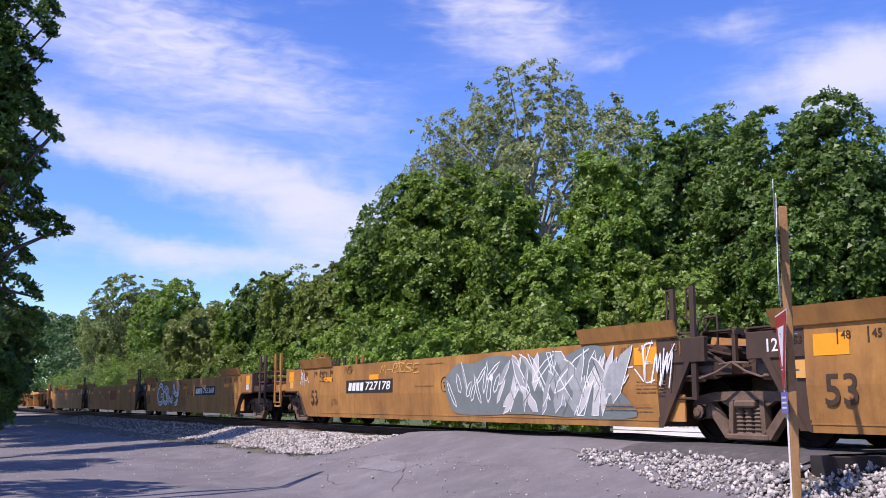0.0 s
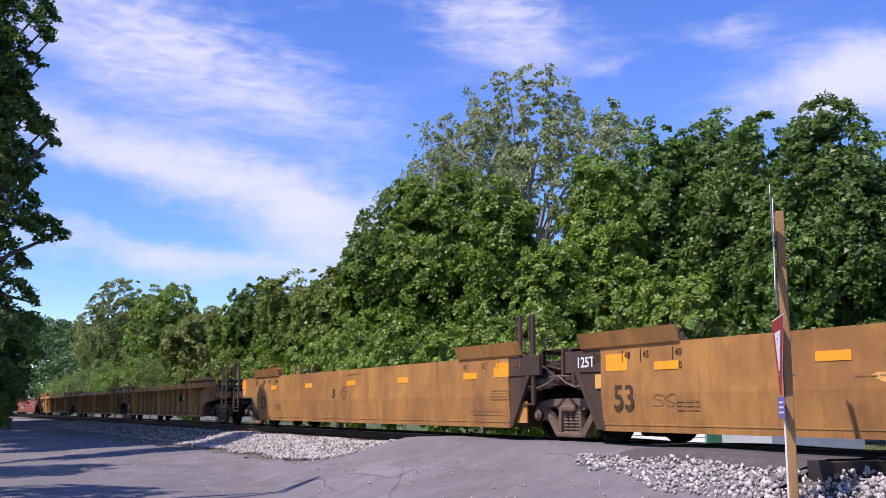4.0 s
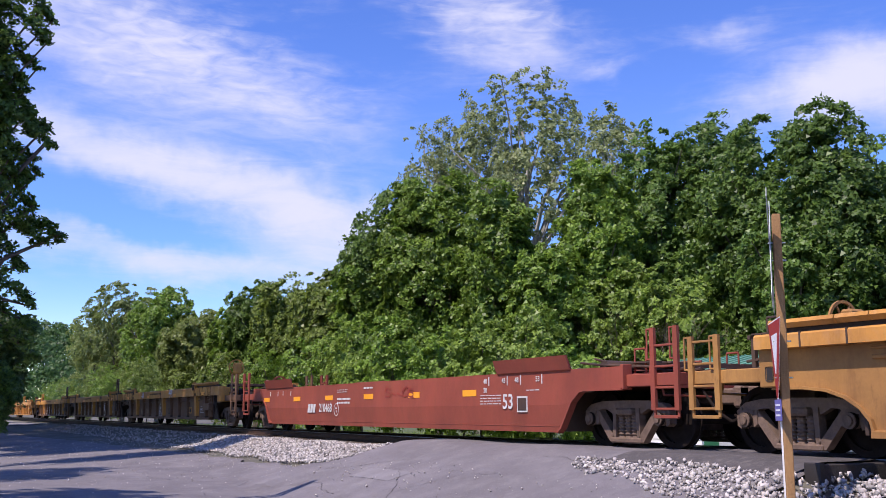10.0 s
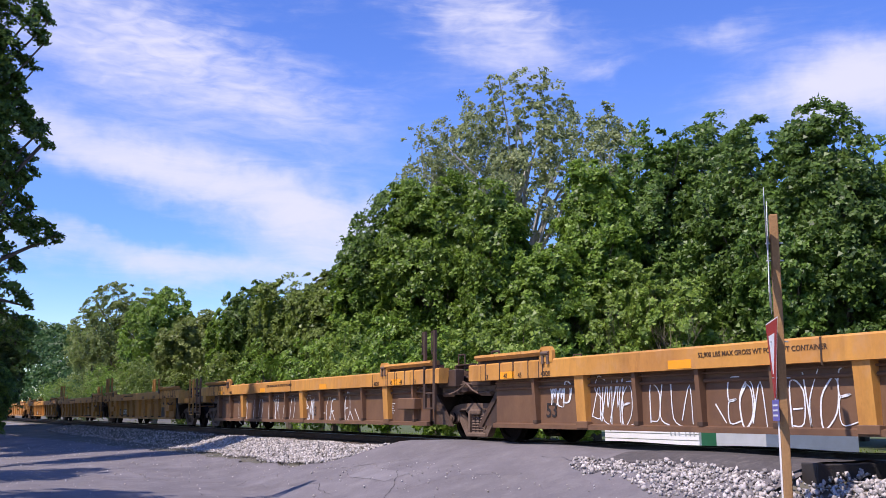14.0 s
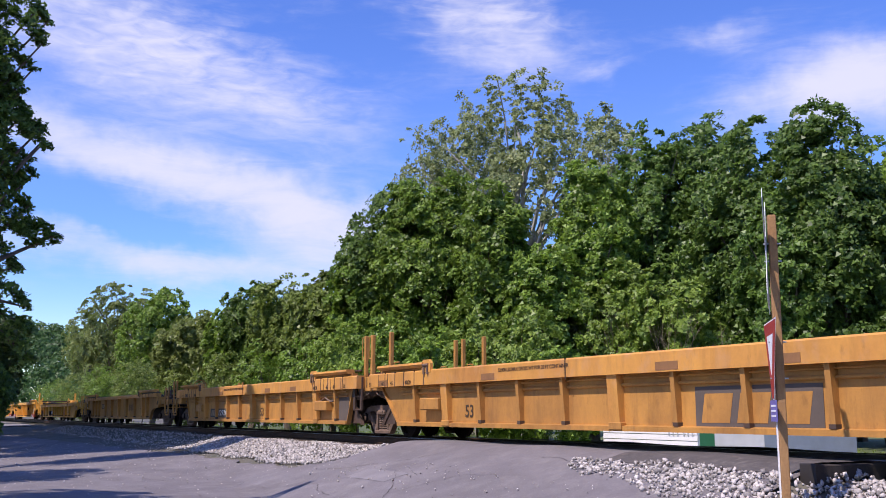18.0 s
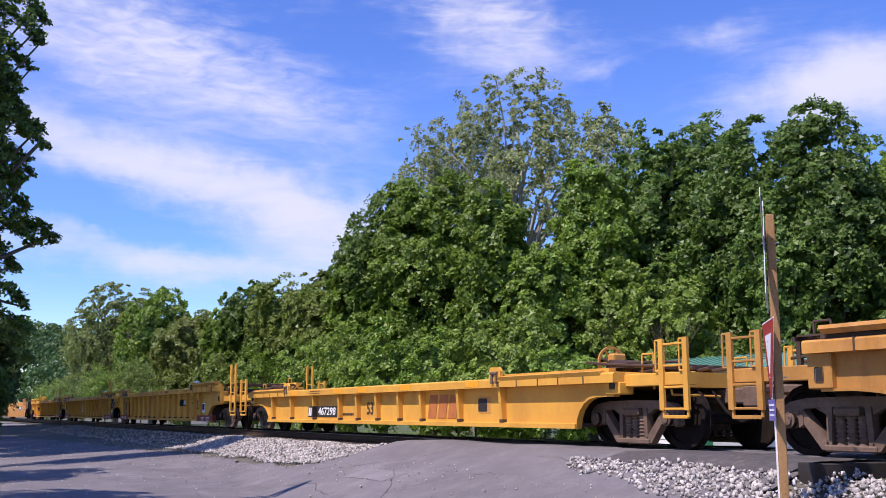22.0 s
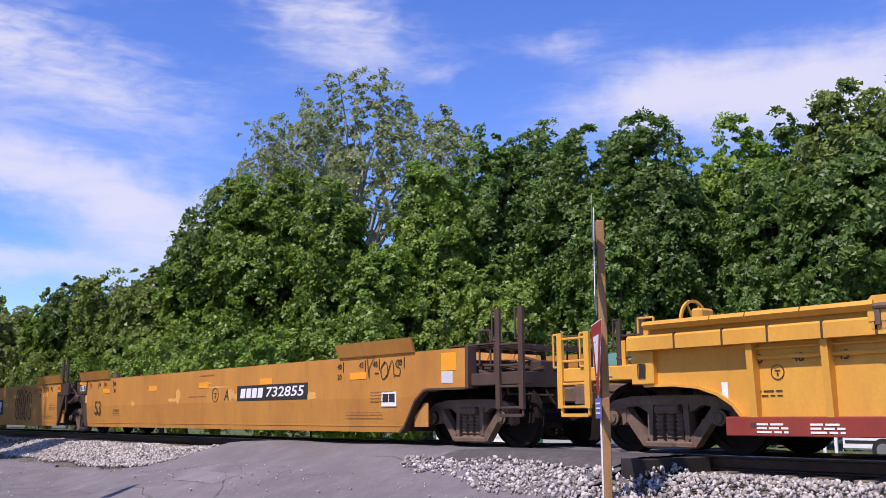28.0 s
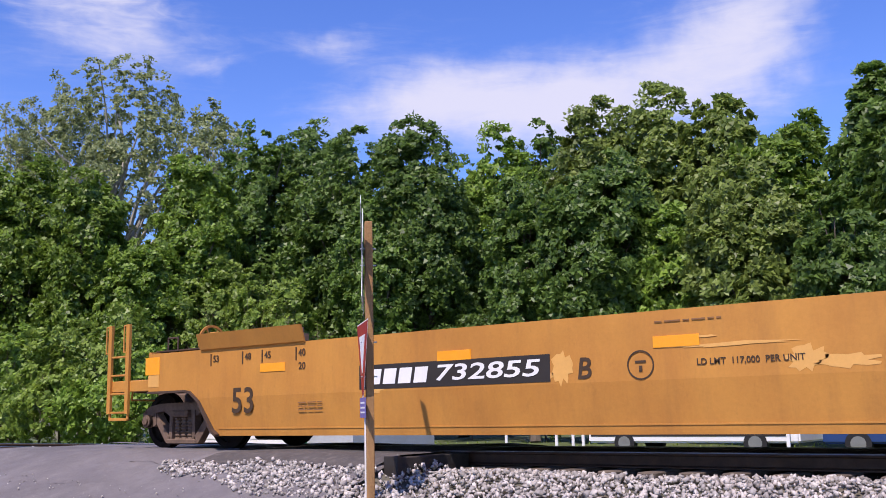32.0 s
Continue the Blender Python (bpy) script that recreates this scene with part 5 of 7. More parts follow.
unit(-194.8, -214.3, "rusty brown ribbed well car with white graffiti letters", "wide", P_BROWN, P_BROWN, chord=P_CHORD, top=1.55, phase=0.54, front_shift=-0.05, rear_shift=0.25)
unit(-214.3, -233.7, "rusty brown ribbed well car with white graffiti scrawls", "wide", P_BROWN, P_BROWN, chord=P_CHORD, rear_end=True, top=1.55, phase=0.75, front_shift=0.25)
unit(-237.6, -256.7, "weathered orange ribbed well car with orange top chord", "wide", P_ORANGE, P_ORANGE, chord=P_CHORD, front_end=True, top=1.54, phase=1.24, rear_shift=1.1, slant=True)
unit(-256.7, -275.3, "weathered orange ribbed well car with grey patches", "wide", P_ORANGE, P_ORANGE, chord=P_CHORD, top=1.54, phase=1.21, front_shift=1.1, rear_shift=0.68, slant=True)
unit(-275.3, -293.8, "weathered orange ribbed well car with black stencils", "wide", P_ORANGE, P_ORANGE, chord=P_CHORD, rear_end=True, top=1.54, phase=0.78, front_shift=0.68, rear_shift=0.45, slant=True)
unit(-297.6, -317.4, "weathered orange broad-panelled well car", "low", P_ORANGE, P_ORANGE, chord=P_CHORD, front_end=True, rear_end=True, top=1.5, rib_at=(-7.1, -6.1, -5.1, -3.1, -1.13, 0.83, 2.85, 4.84, 6.76, 7.75, 8.6), rear_shift=0.8)
unit(-321.3, -339.4, "bright yellow low-sided well car with heavy top chord", "low", P_YELLOW, P_YELLOW, front_end=True, rear_end=True, top=1.24, rib_at=(-7.2, -5.55, -3.74, -1.9, -0.75, 0.43, 1.65, 2.78, 4.47, 6.13), front_shift=0.45, rear_shift=-0.12, front_corner=1.0)
unit(-343.0, -362.8, "clean yellow close-ribbed well car with red sill", "fine", P_YELLOW, P_YELLOW, front_end=True, top=1.57, phase=-0.04, rear_shift=-0.2, front_shift=-0.55)
unit(-362.8, -382.4, "clean yellow close-ribbed well car with black panels", "fine", P_YELLOW, P_BLACK, top=1.57, phase=0.2, front_shift=-0.2, rear_shift=-0.1)
unit(-382.4, -400.6, "clean yellow close-ribbed well car with white placard", "fine", P_YELLOW, P_YELLOW, rear_end=True, top=1.57, phase=0.4, front_shift=-0.1, rear_shift=0.0)
unit(-404.5, -424.1, "tan smooth-sided well car with fresh lettering", "smooth", P_TAN, P_GREYBROWN, front_end=True)
unit(-424.1, -443.1, "tan smooth-sided well car with black graffiti", "smooth", P_TAN, P_GREYBROWN)
unit(-443.1, -462.2, "tan smooth-sided last well car of the train", "smooth", P_TAN, P_GREYBROWN, rear_end=True, rear_paint=P_TAN, rear_shift=0.1)


# ---- track bed ----
def stones(name, spots, lo, hi, seed, mat=None):
    """Angular stones, each a bent eight-cornered block, joined into one mesh."""
    rng = np.random.default_rng(seed)
    n = len(spots)
    cube = np.array([(x, y, z) for x in (-1, 1) for y in (-1, 1) for z in (-1, 1)], float)
    v = cube[None] * (0.25 + 0.75 * rng.random((n, 8, 3)))
    v *= (rng.uniform(lo, hi, (n, 1, 1)) * rng.uniform(0.45, 1.45, (n, 1, 3))) / 2
    q = rng.normal(size=(n, 4))
    q /= np.linalg.norm(q, axis=1, keepdims=True)
    w, x, y, z = q.T
    m = np.stack([1 - 2 * (y * y + z * z), 2 * (x * y - z * w), 2 * (x * z + y * w), 2 * (x * y + z * w), 1 - 2 * (x * x + z * z), 2 * (y * z - x * w),
                  2 * (x * z - y * w), 2 * (y * z + x * w), 1 - 2 * (x * x + y * y)], 1).reshape(n, 3, 3)
    v = np.einsum("nij,nkj->nki", m, v) + np.asarray(spots)[:, None]
    quads = np.array([(0, 1, 3, 2), (4, 6, 7, 5), (0, 4, 5, 1), (2, 3, 7, 6), (0, 2, 6, 4), (1, 5, 7, 3)])
    loops = (quads[None] + (np.arange(n) * 8)[:, None, None]).reshape(-1)
    return new(name, raw_mesh(name, v.reshape(-1, 3), 4, loops, mat or STONE))


def build_ballast():
    rng = random.Random(4)

    def scatter(n, x0, x1, y0, y1, inside, lift=0.02):
        out = []
        while len(out) < n:
            x, y = rng.uniform(x0, x1), rng.uniform(y0, y1)
            if inside(x, y):
                out.append((x, y, ground_z(x, y) + lift + rng.uniform(-0.02, 0.03)))
        return out

    def right_bank(x, y):
        edge = 8.85 - 0.2 * (x + 12.2) - 0.25 * math.sin(x * 3.1) * 0.4
        top_edge = 9.3 + 0.1 * math.sin(x * 2.3) if x < -8.15 else 10.36
        return edge < y < top_edge and rng.random() < step(edge - 0.1, edge + 0.45, y) + 0.12

    def left_bank(x, y):
        edge = 8.15 + 0.25 * step(-22, -19.5, x) + 0.15 * math.sin(x * 1.9)
        return edge < y < 10.5 - 2.2 * step(-21.2, -19.4, x) and rng.random() < step(edge, edge + 0.3, y) + 0.1

    spots = scatter(19000, -12.6, 5.5, 6.2, 10.65, right_bank)
    spots += scatter(12500, -34, -19.3, 7.9, 10.5, left_bank)
    spots += scatter(3000, -70, -34, 8.3, 10.5, lambda x, y: True)
    spots += scatter(2500, -7.9, 6, 10.5, 13.4, lambda x, y: True, -0.045)
    spots += scatter(2500, -60, -19.8, 10.5, 13.6, lambda x, y: True, -0.01)
    tagged(stones("ballast", spots, 0.030, 0.078, 3), "pale grey crushed-stone ballast beside the track", "ballast", kind="stuff")
    pebbles = scatter(2600, -46, -6, 1.5, 8.6, lambda x, y: rng.random() < 0.12 + 0.3 * step(-20, -26, x) + 0.75 * step(6.5, 8.4, y), 0.012)
    tagged(stones("loose_gravel", pebbles, 0.012, 0.038, 9), "loose pebbles strewn over the asphalt", "gravel", kind="stuff")


build_ballast()


def build_ties():
    rng = random.Random(2)
    bed = tagged(new("track_ties", None), "weathered wooden railway ties under the rails", "railway ties", kind="structure")
    bm = bmesh.new()
    box(bm, -0.115, 0.115, -1.38, 1.38, -0.36, -0.187, 0.012)
    tie = finish(bm, "tie", TIE_WOOD)
    x = -78.0
    while x < 26:
        if not -19.4 < x < -8.2:
            part("tie", tie, TIE_WOOD, bed, at=pose(x + rng.uniform(-0.03, 0.03), TRACK_Y + rng.uniform(-0.06, 0.06), rng.uniform(-0.012, 0.004), 0, 0, rng.uniform(-1.5, 1.5)))
        x += 0.52
    verts, loops = [], []
    for a, b in ((-400, -78.4), (26, 300)):
        x = a
        while x < b:
            k = len(verts)
            verts += [(x + dx, TRACK_Y + dy, z) for dx in (-0.115, 0.115) for dy in (-1.3, 1.3) for z in (-0.36, -0.187)]
            loops += [(k + i for i in f) for f in ((0, 1, 3, 2), (4, 6, 7, 5), (0, 4, 5, 1), (2, 3, 7, 6), (0, 2, 6, 4), (1, 5, 7, 3))]
            x += 0.52
    far = new("distant_ties", raw_mesh("distant_ties", verts, 4, [list(f) for f in loops], TIE_WOOD))
    tagged(far, "distant wooden railway ties", "railway ties", kind="stuff")
    # timber and steel at the edge of the crossing
    # board and cap are coloured near black for the shadow that lies there
    plank = tagged(new("crossing_plank", None), "timber plank closing the edge of the crossing, coloured dark for its shadow", "plank", kind="structure")
    bm = bmesh.new()
    box(bm, -8.28, -8.12, 9.5, 10.95, -0.36, -0.02, 0.01)
    part("board", bm, PLANK_SHADOWED, plank)
    bm = bmesh.new()
    box(bm, -8.34, -8.1, 9.42, 9.5, -0.42, 0.0, 0.01)
    part("end_cap", bm, BLACK, plank)


# ---- crossing sign ----
def build_sign_post():
    base = Vector((-7.72, 8.5, ground_z(-7.72, 8.5) - 0.1))
    root = tagged(new("crossing_sign", None), "wooden post with crossbuck, yield and small blue signs seen edge-on", "road sign")
    yaw = math.degrees(math.atan2(-0.639, 0.769))
    root.matrix_basis = pose(*base, 0, 0, yaw)   # local x runs along the signs' faces, local -y is the way they face
    top = 2.80 - base.z
    bm = bmesh.new()
    box(bm, -0.045, 0.045, -0.045, 0.045, 0, top, 0.008)
    part("post", bm, POST_WOOD, root)
    sheet_metal = material("sign_aluminium", (0.42, 0.46, 0.44), 0.45, 0.6, vary=0.15, scale=4, grain=30)
    red, blue = material("sign_red", (0.42, 0.03, 0.025), 0.45, vary=0.15, scale=5), material("sign_blue", (0.16, 0.15, 0.42), 0.45, vary=0.12, scale=5)
    zc = 2.37 - base.z
    for a in (-52, 52):
        bm = bmesh.new()
        box(bm, -0.76, 0.76, -0.004, 0.0, -0.115, 0.115)
        blade = part("crossbuck_blade", bm, WHITE, root, "white crossbuck blade with grey metal back", pose(0, -0.078 + (0.006 if a > 0 else 0), zc, 0, a, -9))
        bm = bmesh.new()
        box(bm, -0.76, 0.76, 0.0005, 0.003, -0.115, 0.115)
        part("back_face", bm, sheet_metal, blade)
    tri = [(-0.46, 0.42), (0.46, 0.42), (0.05, -0.42), (-0.05, -0.42)]
    zy = 1.16 - base.z
    bm = bmesh.new()
    prism(bm, [(x, z + zy) for x, z in tri], "y", -0.084, -0.08)
    sign = part("yield_sign", bm, red, root, "red and white yield sign")
    bm = bmesh.new()
    prism(bm, [(x * 0.52, z * 0.52 + zy + 0.06) for x, z in tri], "y", -0.087, -0.0845)
    part("white_centre", bm, WHITE, sign)
    bm = bmesh.new()
    prism(bm, [(x * 1.04, z * 1.04 + zy) for x, z in tri], "y", -0.0795, -0.0775)
    part("white_border", bm, WHITE, sign)
    bm = bmesh.new()
    box(bm, -0.2, 0.2, -0.084, -0.08, 0.49 - base.z, 0.72 - base.z, 0.0)
    ens = part("notice_plate", bm, blue, root, "small blue notice plate", pose(0, 0, 0, 0, 0, 2))
    bm = bmesh.new()
    for k in range(3):
        box(bm, -0.15, 0.13, -0.0865, -0.0845, 0.54 + k * 0.055 - base.z, 0.56 + k * 0.055 - base.z)
    part("notice_text", bm, WHITE, ens)
    bm = bmesh.new()
    box(bm, -0.045, -0.015, -0.062, -0.046, 0.05, 0.5 - base.z)
    part("reflective_strip", bm, WHITE, root, "white reflective strip on the post")
    bm = bmesh.new()
    rod(bm, (0, -0.1, 0), (0, 0.09, 0), 0.009, 6)
    shank = finish(bm, "bolt", sheet_metal)
    for z in (zc - 0.1, zc + 0.1, zy + 0.2, zy - 0.2):
        part("bolt", shank, sheet_metal, root, at=pose(0, 0, z))


build_sign_post()


# ---- yard behind the track ----
def build_shed():
    siding = material("siding_white", (0.80, 0.80, 0.80), 0.6, vary=0.08, scale=1.5, grain=30, bump=0.05)
    green = material("roof_green", (0.16, 0.36, 0.26), 0.5, 0.2, vary=0.15, scale=1.2, grain=20, bump=0.05)
    dark_green = material("door_green", (0.02, 0.12, 0.06), 0.5, vary=0.12, scale=2)
    grey_wall = material("siding_grey", (0.48, 0.50, 0.52), 0.6, vary=0.12, scale=2)
    root = tagged(new("shed", None), "low white shed with a green metal roof behind the track", "shed")
    x0, x1, y0, y1, z0, z1 = -28.8, -21.2, 22.5, 26.6, -0.85, 1.97
    d0, d1 = -23.96, -23.24
    for name, a, b, back, mat, label in (("wall", x0, d0, 0.05, siding, ""), ("wall", d1, x1, 0.05, grey_wall, "light grey wall"), ("door", d0, d1, 0.1, dark_green, "dark green door")):
        bm = bmesh.new()
        box(bm, a, b, y0 + back, y1 if name == "wall" else y0 + 0.3, z0, z1)
        part(name, bm, mat, root, label)
    for k in range(14):
        bm = bmesh.new()
        z = z0 + k * 0.2
        prism(bm, [(y0, z), (y0 + 0.045, z), (y0 + 0.045, z + 0.195), (y0 + 0.02, z + 0.195)], "x", x0, d0)
        part("siding_board", bm, siding, root)
    # sparse markings at the end of the white wall
    for k, x in enumerate((-25.3, -25.1, -24.9, -24.6, -24.4, -24.2)):
        bm = bmesh.new()
        box(bm, x, x + 0.06, y0 - 0.012, y0 + 0.01, -0.1, 0.35)
        part("grey_slat", bm, grey_wall, root)
    bm = bmesh.new()
    zt, yr = 2.52, 24.5
    a = [bm.verts.new(p) for p in ((x0 - 0.2, y0 - 0.3, z1), (x1 + 0.2, y0 - 0.3, z1), (x1 + 0.2, y1 + 0.3, z1), (x0 - 0.2, y1 + 0.3, z1))]
    b = [bm.verts.new(p) for p in ((x0 + 1.6, yr, zt), (x1 - 0.6, yr, zt))]
    for f in ((a[0], a[1], b[1], b[0]), (a[1], a[2], b[1]), (a[2], a[3], b[0], b[1]), (a[3], a[0], b[0]), (a[3], a[2], a[1], a[0])):
        bm.faces.new(f)
    roof = part("roof", bm, green, root, "green standing-seam metal roof")
    bm = bmesh.new()
    prism(bm, [(y0 - 0.32, z1 + 0.01), (y0 - 0.30, z1 + 0.045), (yr - 0.03, zt + 0.035), (yr - 0.03, zt)], "x", -0.015, 0.015)
    seam = finish(bm, "seam", green)
    for k in range(14):
        part("seam", seam, green, roof, at=pose(x0 + 1.8 + k * 0.4, 0, 0))


build_shed()


def marker_posts():
    bm = bmesh.new()
    prism(bm, [(-0.045, -0.02), (0.045, -0.02), (0.045, 0.02), (-0.045, 0.02)], "z", 0, 1.0)
    body = finish(bm, "stake", WHITE)
    bm = bmesh.new()
    rod(bm, (0, 0, 1.0), (0, 0, 1.03), 0.05, 8, 0.02)
    cap = finish(bm, "cap", WHITE)
    for x, y in ((-29.6, 26.5), (-25.0, 26.0), (-22.5, 26.0), (-17.8, 26.0), (-15.95, 26.0), (-15.6, 26.4), (-14.9, 25.8), (-8.75, 25.6)):
        root = tagged(new("marker_post", None), "short white post standing in the grass", "post", group="white posts in the yard")
        root.location = (x, y, ground_z(x, y) + 0.02)
        part("stake", body, WHITE, root)
        part("cap", cap, WHITE, root)


marker_posts()


def vehicle(name, label, x, y, length, body_mat, tall, shadow_line, wide=1.85):
    """A parked vehicle along x: body, cabin, glass, wheels."""
    root = tagged(new(name, None), label, "car" if name == "car" else "van")
    root.location = (x, y, ground_z(x, y))
    glass, tyre = material("dark_glass", (0.02, 0.025, 0.03), 0.08, vary=0.05, bump=0), material("tyre_rubber", (0.02, 0.02, 0.02), 0.85)
    h, w = length / 2, wide / 2
    bm = bmesh.new()
    prism(bm, [(-h, 0.32), (h, 0.32), (h, 0.62), (h - 0.1, 0.78), (h * 0.45, 0.9), (-h + 0.1, 0.95), (-h, 0.7)], "y", -w, w)
    bmesh.ops.bevel(bm, geom=list(bm.edges), offset=0.05, segments=2, affect="EDGES")
    part("body", bm, body_mat, root)
    bm = bmesh.new()
    prism(bm, [(-h + 0.15, 0.9), (h * 0.42, 0.88), (h * 0.12, tall), (-h + 0.45, tall)], "y", -w + 0.08, w - 0.08)
    bmesh.ops.bevel(bm, geom=list(bm.edges), offset=0.06, segments=2, affect="EDGES")
    part("cabin", bm, body_mat, root)
    bm = bmesh.new()
    prism(bm, [(-h + 0.4, 0.98), (h * 0.33, 0.96), (h * 0.1, tall - 0.1), (-h + 0.6, tall - 0.1)], "y", -w + 0.06, -w + 0.09)
    part("side_window", bm, glass, root, "dark glass")
    # a shadow line along the side, painted as a black strip
    if shadow_line:
        bm = bmesh.new()
        box(bm, -h + 0.1, h - 0.3, -w - 0.012, -w, 0.5, 0.58)
        part("shadow_strip", bm, BLACK, root)
    for sx in (-1, 1):
        for sy in (-1, 1):
            bm = bmesh.new()
            rod(bm, (sx * h * 0.62, sy * (w - 0.2), 0.32), (sx * h * 0.62, sy * (w + 0.01), 0.32), 0.32, 20)
            wheel = part("wheel", bm, tyre, root)
            bm = bmesh.new()
            rod(bm, (sx * h * 0.62, sy * (w + 0.0), 0.32), (sx * h * 0.62, sy * (w + 0.02), 0.32), 0.19, 14)
            part("rim", bm, GREY, wheel)


# stands for a long pale low panel; the van's cabin and wheels are added
vehicle("van", "long white panel built as a van, a dark shadow strip painted along its side", -11.6, 26.8, 6.2, WHITE, 2.3, True, 2.1)
vehicle("car", "dark blue parked car on the grass", -5.6, 26.4, 4.5, material("car_blue", (0.03, 0.07, 0.20), 0.25, 0.2, vary=0.05, bump=0), 1.45, False)


def grass_fringe():
    rng = np.random.default_rng(8)
    n = 26000
    x, y = rng.uniform(-75, 6, n), 14.3 + rng.gamma(1.6, 1.1, n)
    far = rng.random(n) < 0.35
    y[far] = rng.uniform(16, 33, far.sum())
    keep = ~((x > -21.5) & (x < 8) & (y < 22)) & ~((x > -40) & (x < -26) & (y > 22))
    x, y = x[keep], y[keep]
    n = len(x)
    h = rng.uniform(0.12, 0.4, n) * np.where((y < 17) & (x < -22), 1.0, 0.35)
    z = np.array([ground_z(a, b) for a, b in zip(x, y)])
    a = rng.uniform(0, 6.28, n)
    v = np.empty((n, 3, 3))
    v[:, 0] = np.stack([x - 0.03 * np.cos(a), y - 0.03 * np.sin(a), z], 1)
    v[:, 1] = np.stack([x + 0.03 * np.cos(a), y + 0.03 * np.sin(a), z], 1)
    v[:, 2] = np.stack([x + rng.normal(0, 0.08, n), y + rng.normal(0, 0.08, n), z + h], 1)
    tagged(new("tall_grass", raw_mesh("tall_grass", v.reshape(-1, 3), 3, np.arange(n * 3), LEAF_C)), "fringe of tall green grass along the track", "grass", kind="stuff")


grass_fringe()


def wooded_hill():
    """A far ridge under closed woodland, as thousands of small tree clumps."""
    rng = np.random.default_rng(5)

    def height(u):
        return 52 + 14 * np.sin(u * 2.2 + 0.6) + 6 * np.sin(u * 7)

    n = 1500
    u, f = rng.random(n), rng.random(n) ** 0.8
    c = np.stack([-620 - 120 * f, -80 + 330 * u, height(u) * f - 2], 1)
    v = leaf_cloud(rng, c, rng.uniform(4, 8, n), 80, 1.9, np.tile([0.8, -0.3, 0.3], (n, 1)), 0.8)
    tagged(new("wooded_hill", raw_mesh("wooded_hill", v, 3, np.arange(len(v)), LEAF_F)), "distant hazy wooded hill", "hill", kind="stuff")


wooded_hill()


def road_wear():
    """Cracks and a square patch in the asphalt."""
    rng = random.Random(6)

    def strip(name, pts, width, mat, label):
        bm = bmesh.new()
        prev = None
        for i, (x, y) in enumerate(pts):
            q = pts[min(i + 1, len(pts) - 1)]
            p = pts[max(i - 1, 0)]
            d = Vector((q[0] - p[0], q[1] - p[1], 0)).normalized()
            n = Vector((-d.y, d.x, 0)) * width * rng.uniform(0.4, 1.0) / 2
            z = ground_z(x, y) + 0.019
            pair = (bm.verts.new((x + n.x, y + n.y, z)), bm.verts.new((x - n.x, y - n.y, z)))
            if prev:
                bm.faces.new((prev[0], pair[0], pair[1], prev[1]))
            prev = pair
        tagged(new(name, finish(bm, name, mat)), label, "road", kind="structure")

    for x, y, turn, length in ((-19.5, 7.6, 0.3, 3.5), (-16.5, 8.1, -0.5, 2.6), (-21.0, 6.4, 0.1, 5.0), (-15.0, 7.2, 0.9, 2.2), (-13.6, 9.3, 0.05, 3.4), (-24.0, 5.2, 0.2, 5.0)):
        pts = []
        for k in range(int(length / 0.12)):
            pts.append((x, y))
            turn += rng.uniform(-0.35, 0.35) - 0.04 * turn
            x, y = x + 0.12 * math.cos(turn), y + 0.12 * math.sin(turn)
        strip("asphalt_crack", pts, 0.018, ASPHALT_DARK, "thin dark crack across the worn asphalt")
    light = material("asphalt_light", (0.225, 0.207, 0.205), 0.9, vary=0.2, scale=2, grain=60, bump=0.3)
    tagged(sheet("asphalt_patch", spread(-17.6, -15.9, 0.2), spread(7.55, 8.05, 0.1), lambda x, y: ground_z(x, y) + 0.018, light), "pale square repair patch in the asphalt", "road", kind="structure")


road_wear()


def utility_pole():
    """Stands beside the road; its shadow falls across the asphalt."""
    root = tagged(new("utility_pole", None), "tall wooden pole with a leaning brace beside the road", "utility pole")
    root.location = (-16.6, -0.95, -1.05)
    bm = bmesh.new()
    rod(bm, (0, 0, 0), (0, 0, 12.6), 0.13, 12, 0.08)
    part("pole", bm, POST_WOOD, root)
    bm = bmesh.new()
    rod(bm, (1.4, 0.55, 0), (0.05, 0.1, 12.2), 0.11, 10, 0.07)
    part("brace", bm, POST_WOOD, root)


utility_pole()


TWIG = material("dry_twig", (0.26, 0.20, 0.13), 0.9, vary=0.3, scale=3, grain=20)


def bare_shrub(x, y, z, height, seed):
    """A dead shrub: forked grey-tan twigs without leaves."""
    rng = random.Random(seed)
    root = tagged(new("dead_shrub", None), "bare grey-tan dead shrub among green bushes", "bush", group="dead shrubs")
    root.location = (x, y, z)
    stems = bmesh.new()

    def grow(p, d, length, r, depth):
        q = p + d * length
        rod(stems, p, q, r, 5, r * 0.6)
        if depth:
            for k in range(3):
                e = (d + Vector((rng.uniform(-0.7, 0.7), rng.uniform(-0.7, 0.7), rng.uniform(-0.05, 0.6)))).normalized()
                grow(p.lerp(q, rng.uniform(0.55, 1.0)), e, length * rng.uniform(0.55, 0.8), r * 0.6, depth - 1)
    for k in range(3):
        grow(Vector((rng.uniform(-0.4, 0.4), 0, 0)), Vector((rng.uniform(-0.3, 0.3), rng.uniform(-0.2, 0.2), 1)).normalized(), height * 0.42, 0.028, 3)
    part("twig_mass", stems, TWIG, root)


bare_shrub(-34.6, 28.2, -0.85, 7.6, 1)
bare_shrub(-31.7, 28.4, -0.85, 7.2, 2)


# ---- lettering, reflectors and graffiti on the cars ----
def reflector(root, x, z=1.27, w=0.56, h=0.13):
    return plate(root, x, z, w, h, REFLECT, "reflector", 0.006, "orange-yellow reflector")


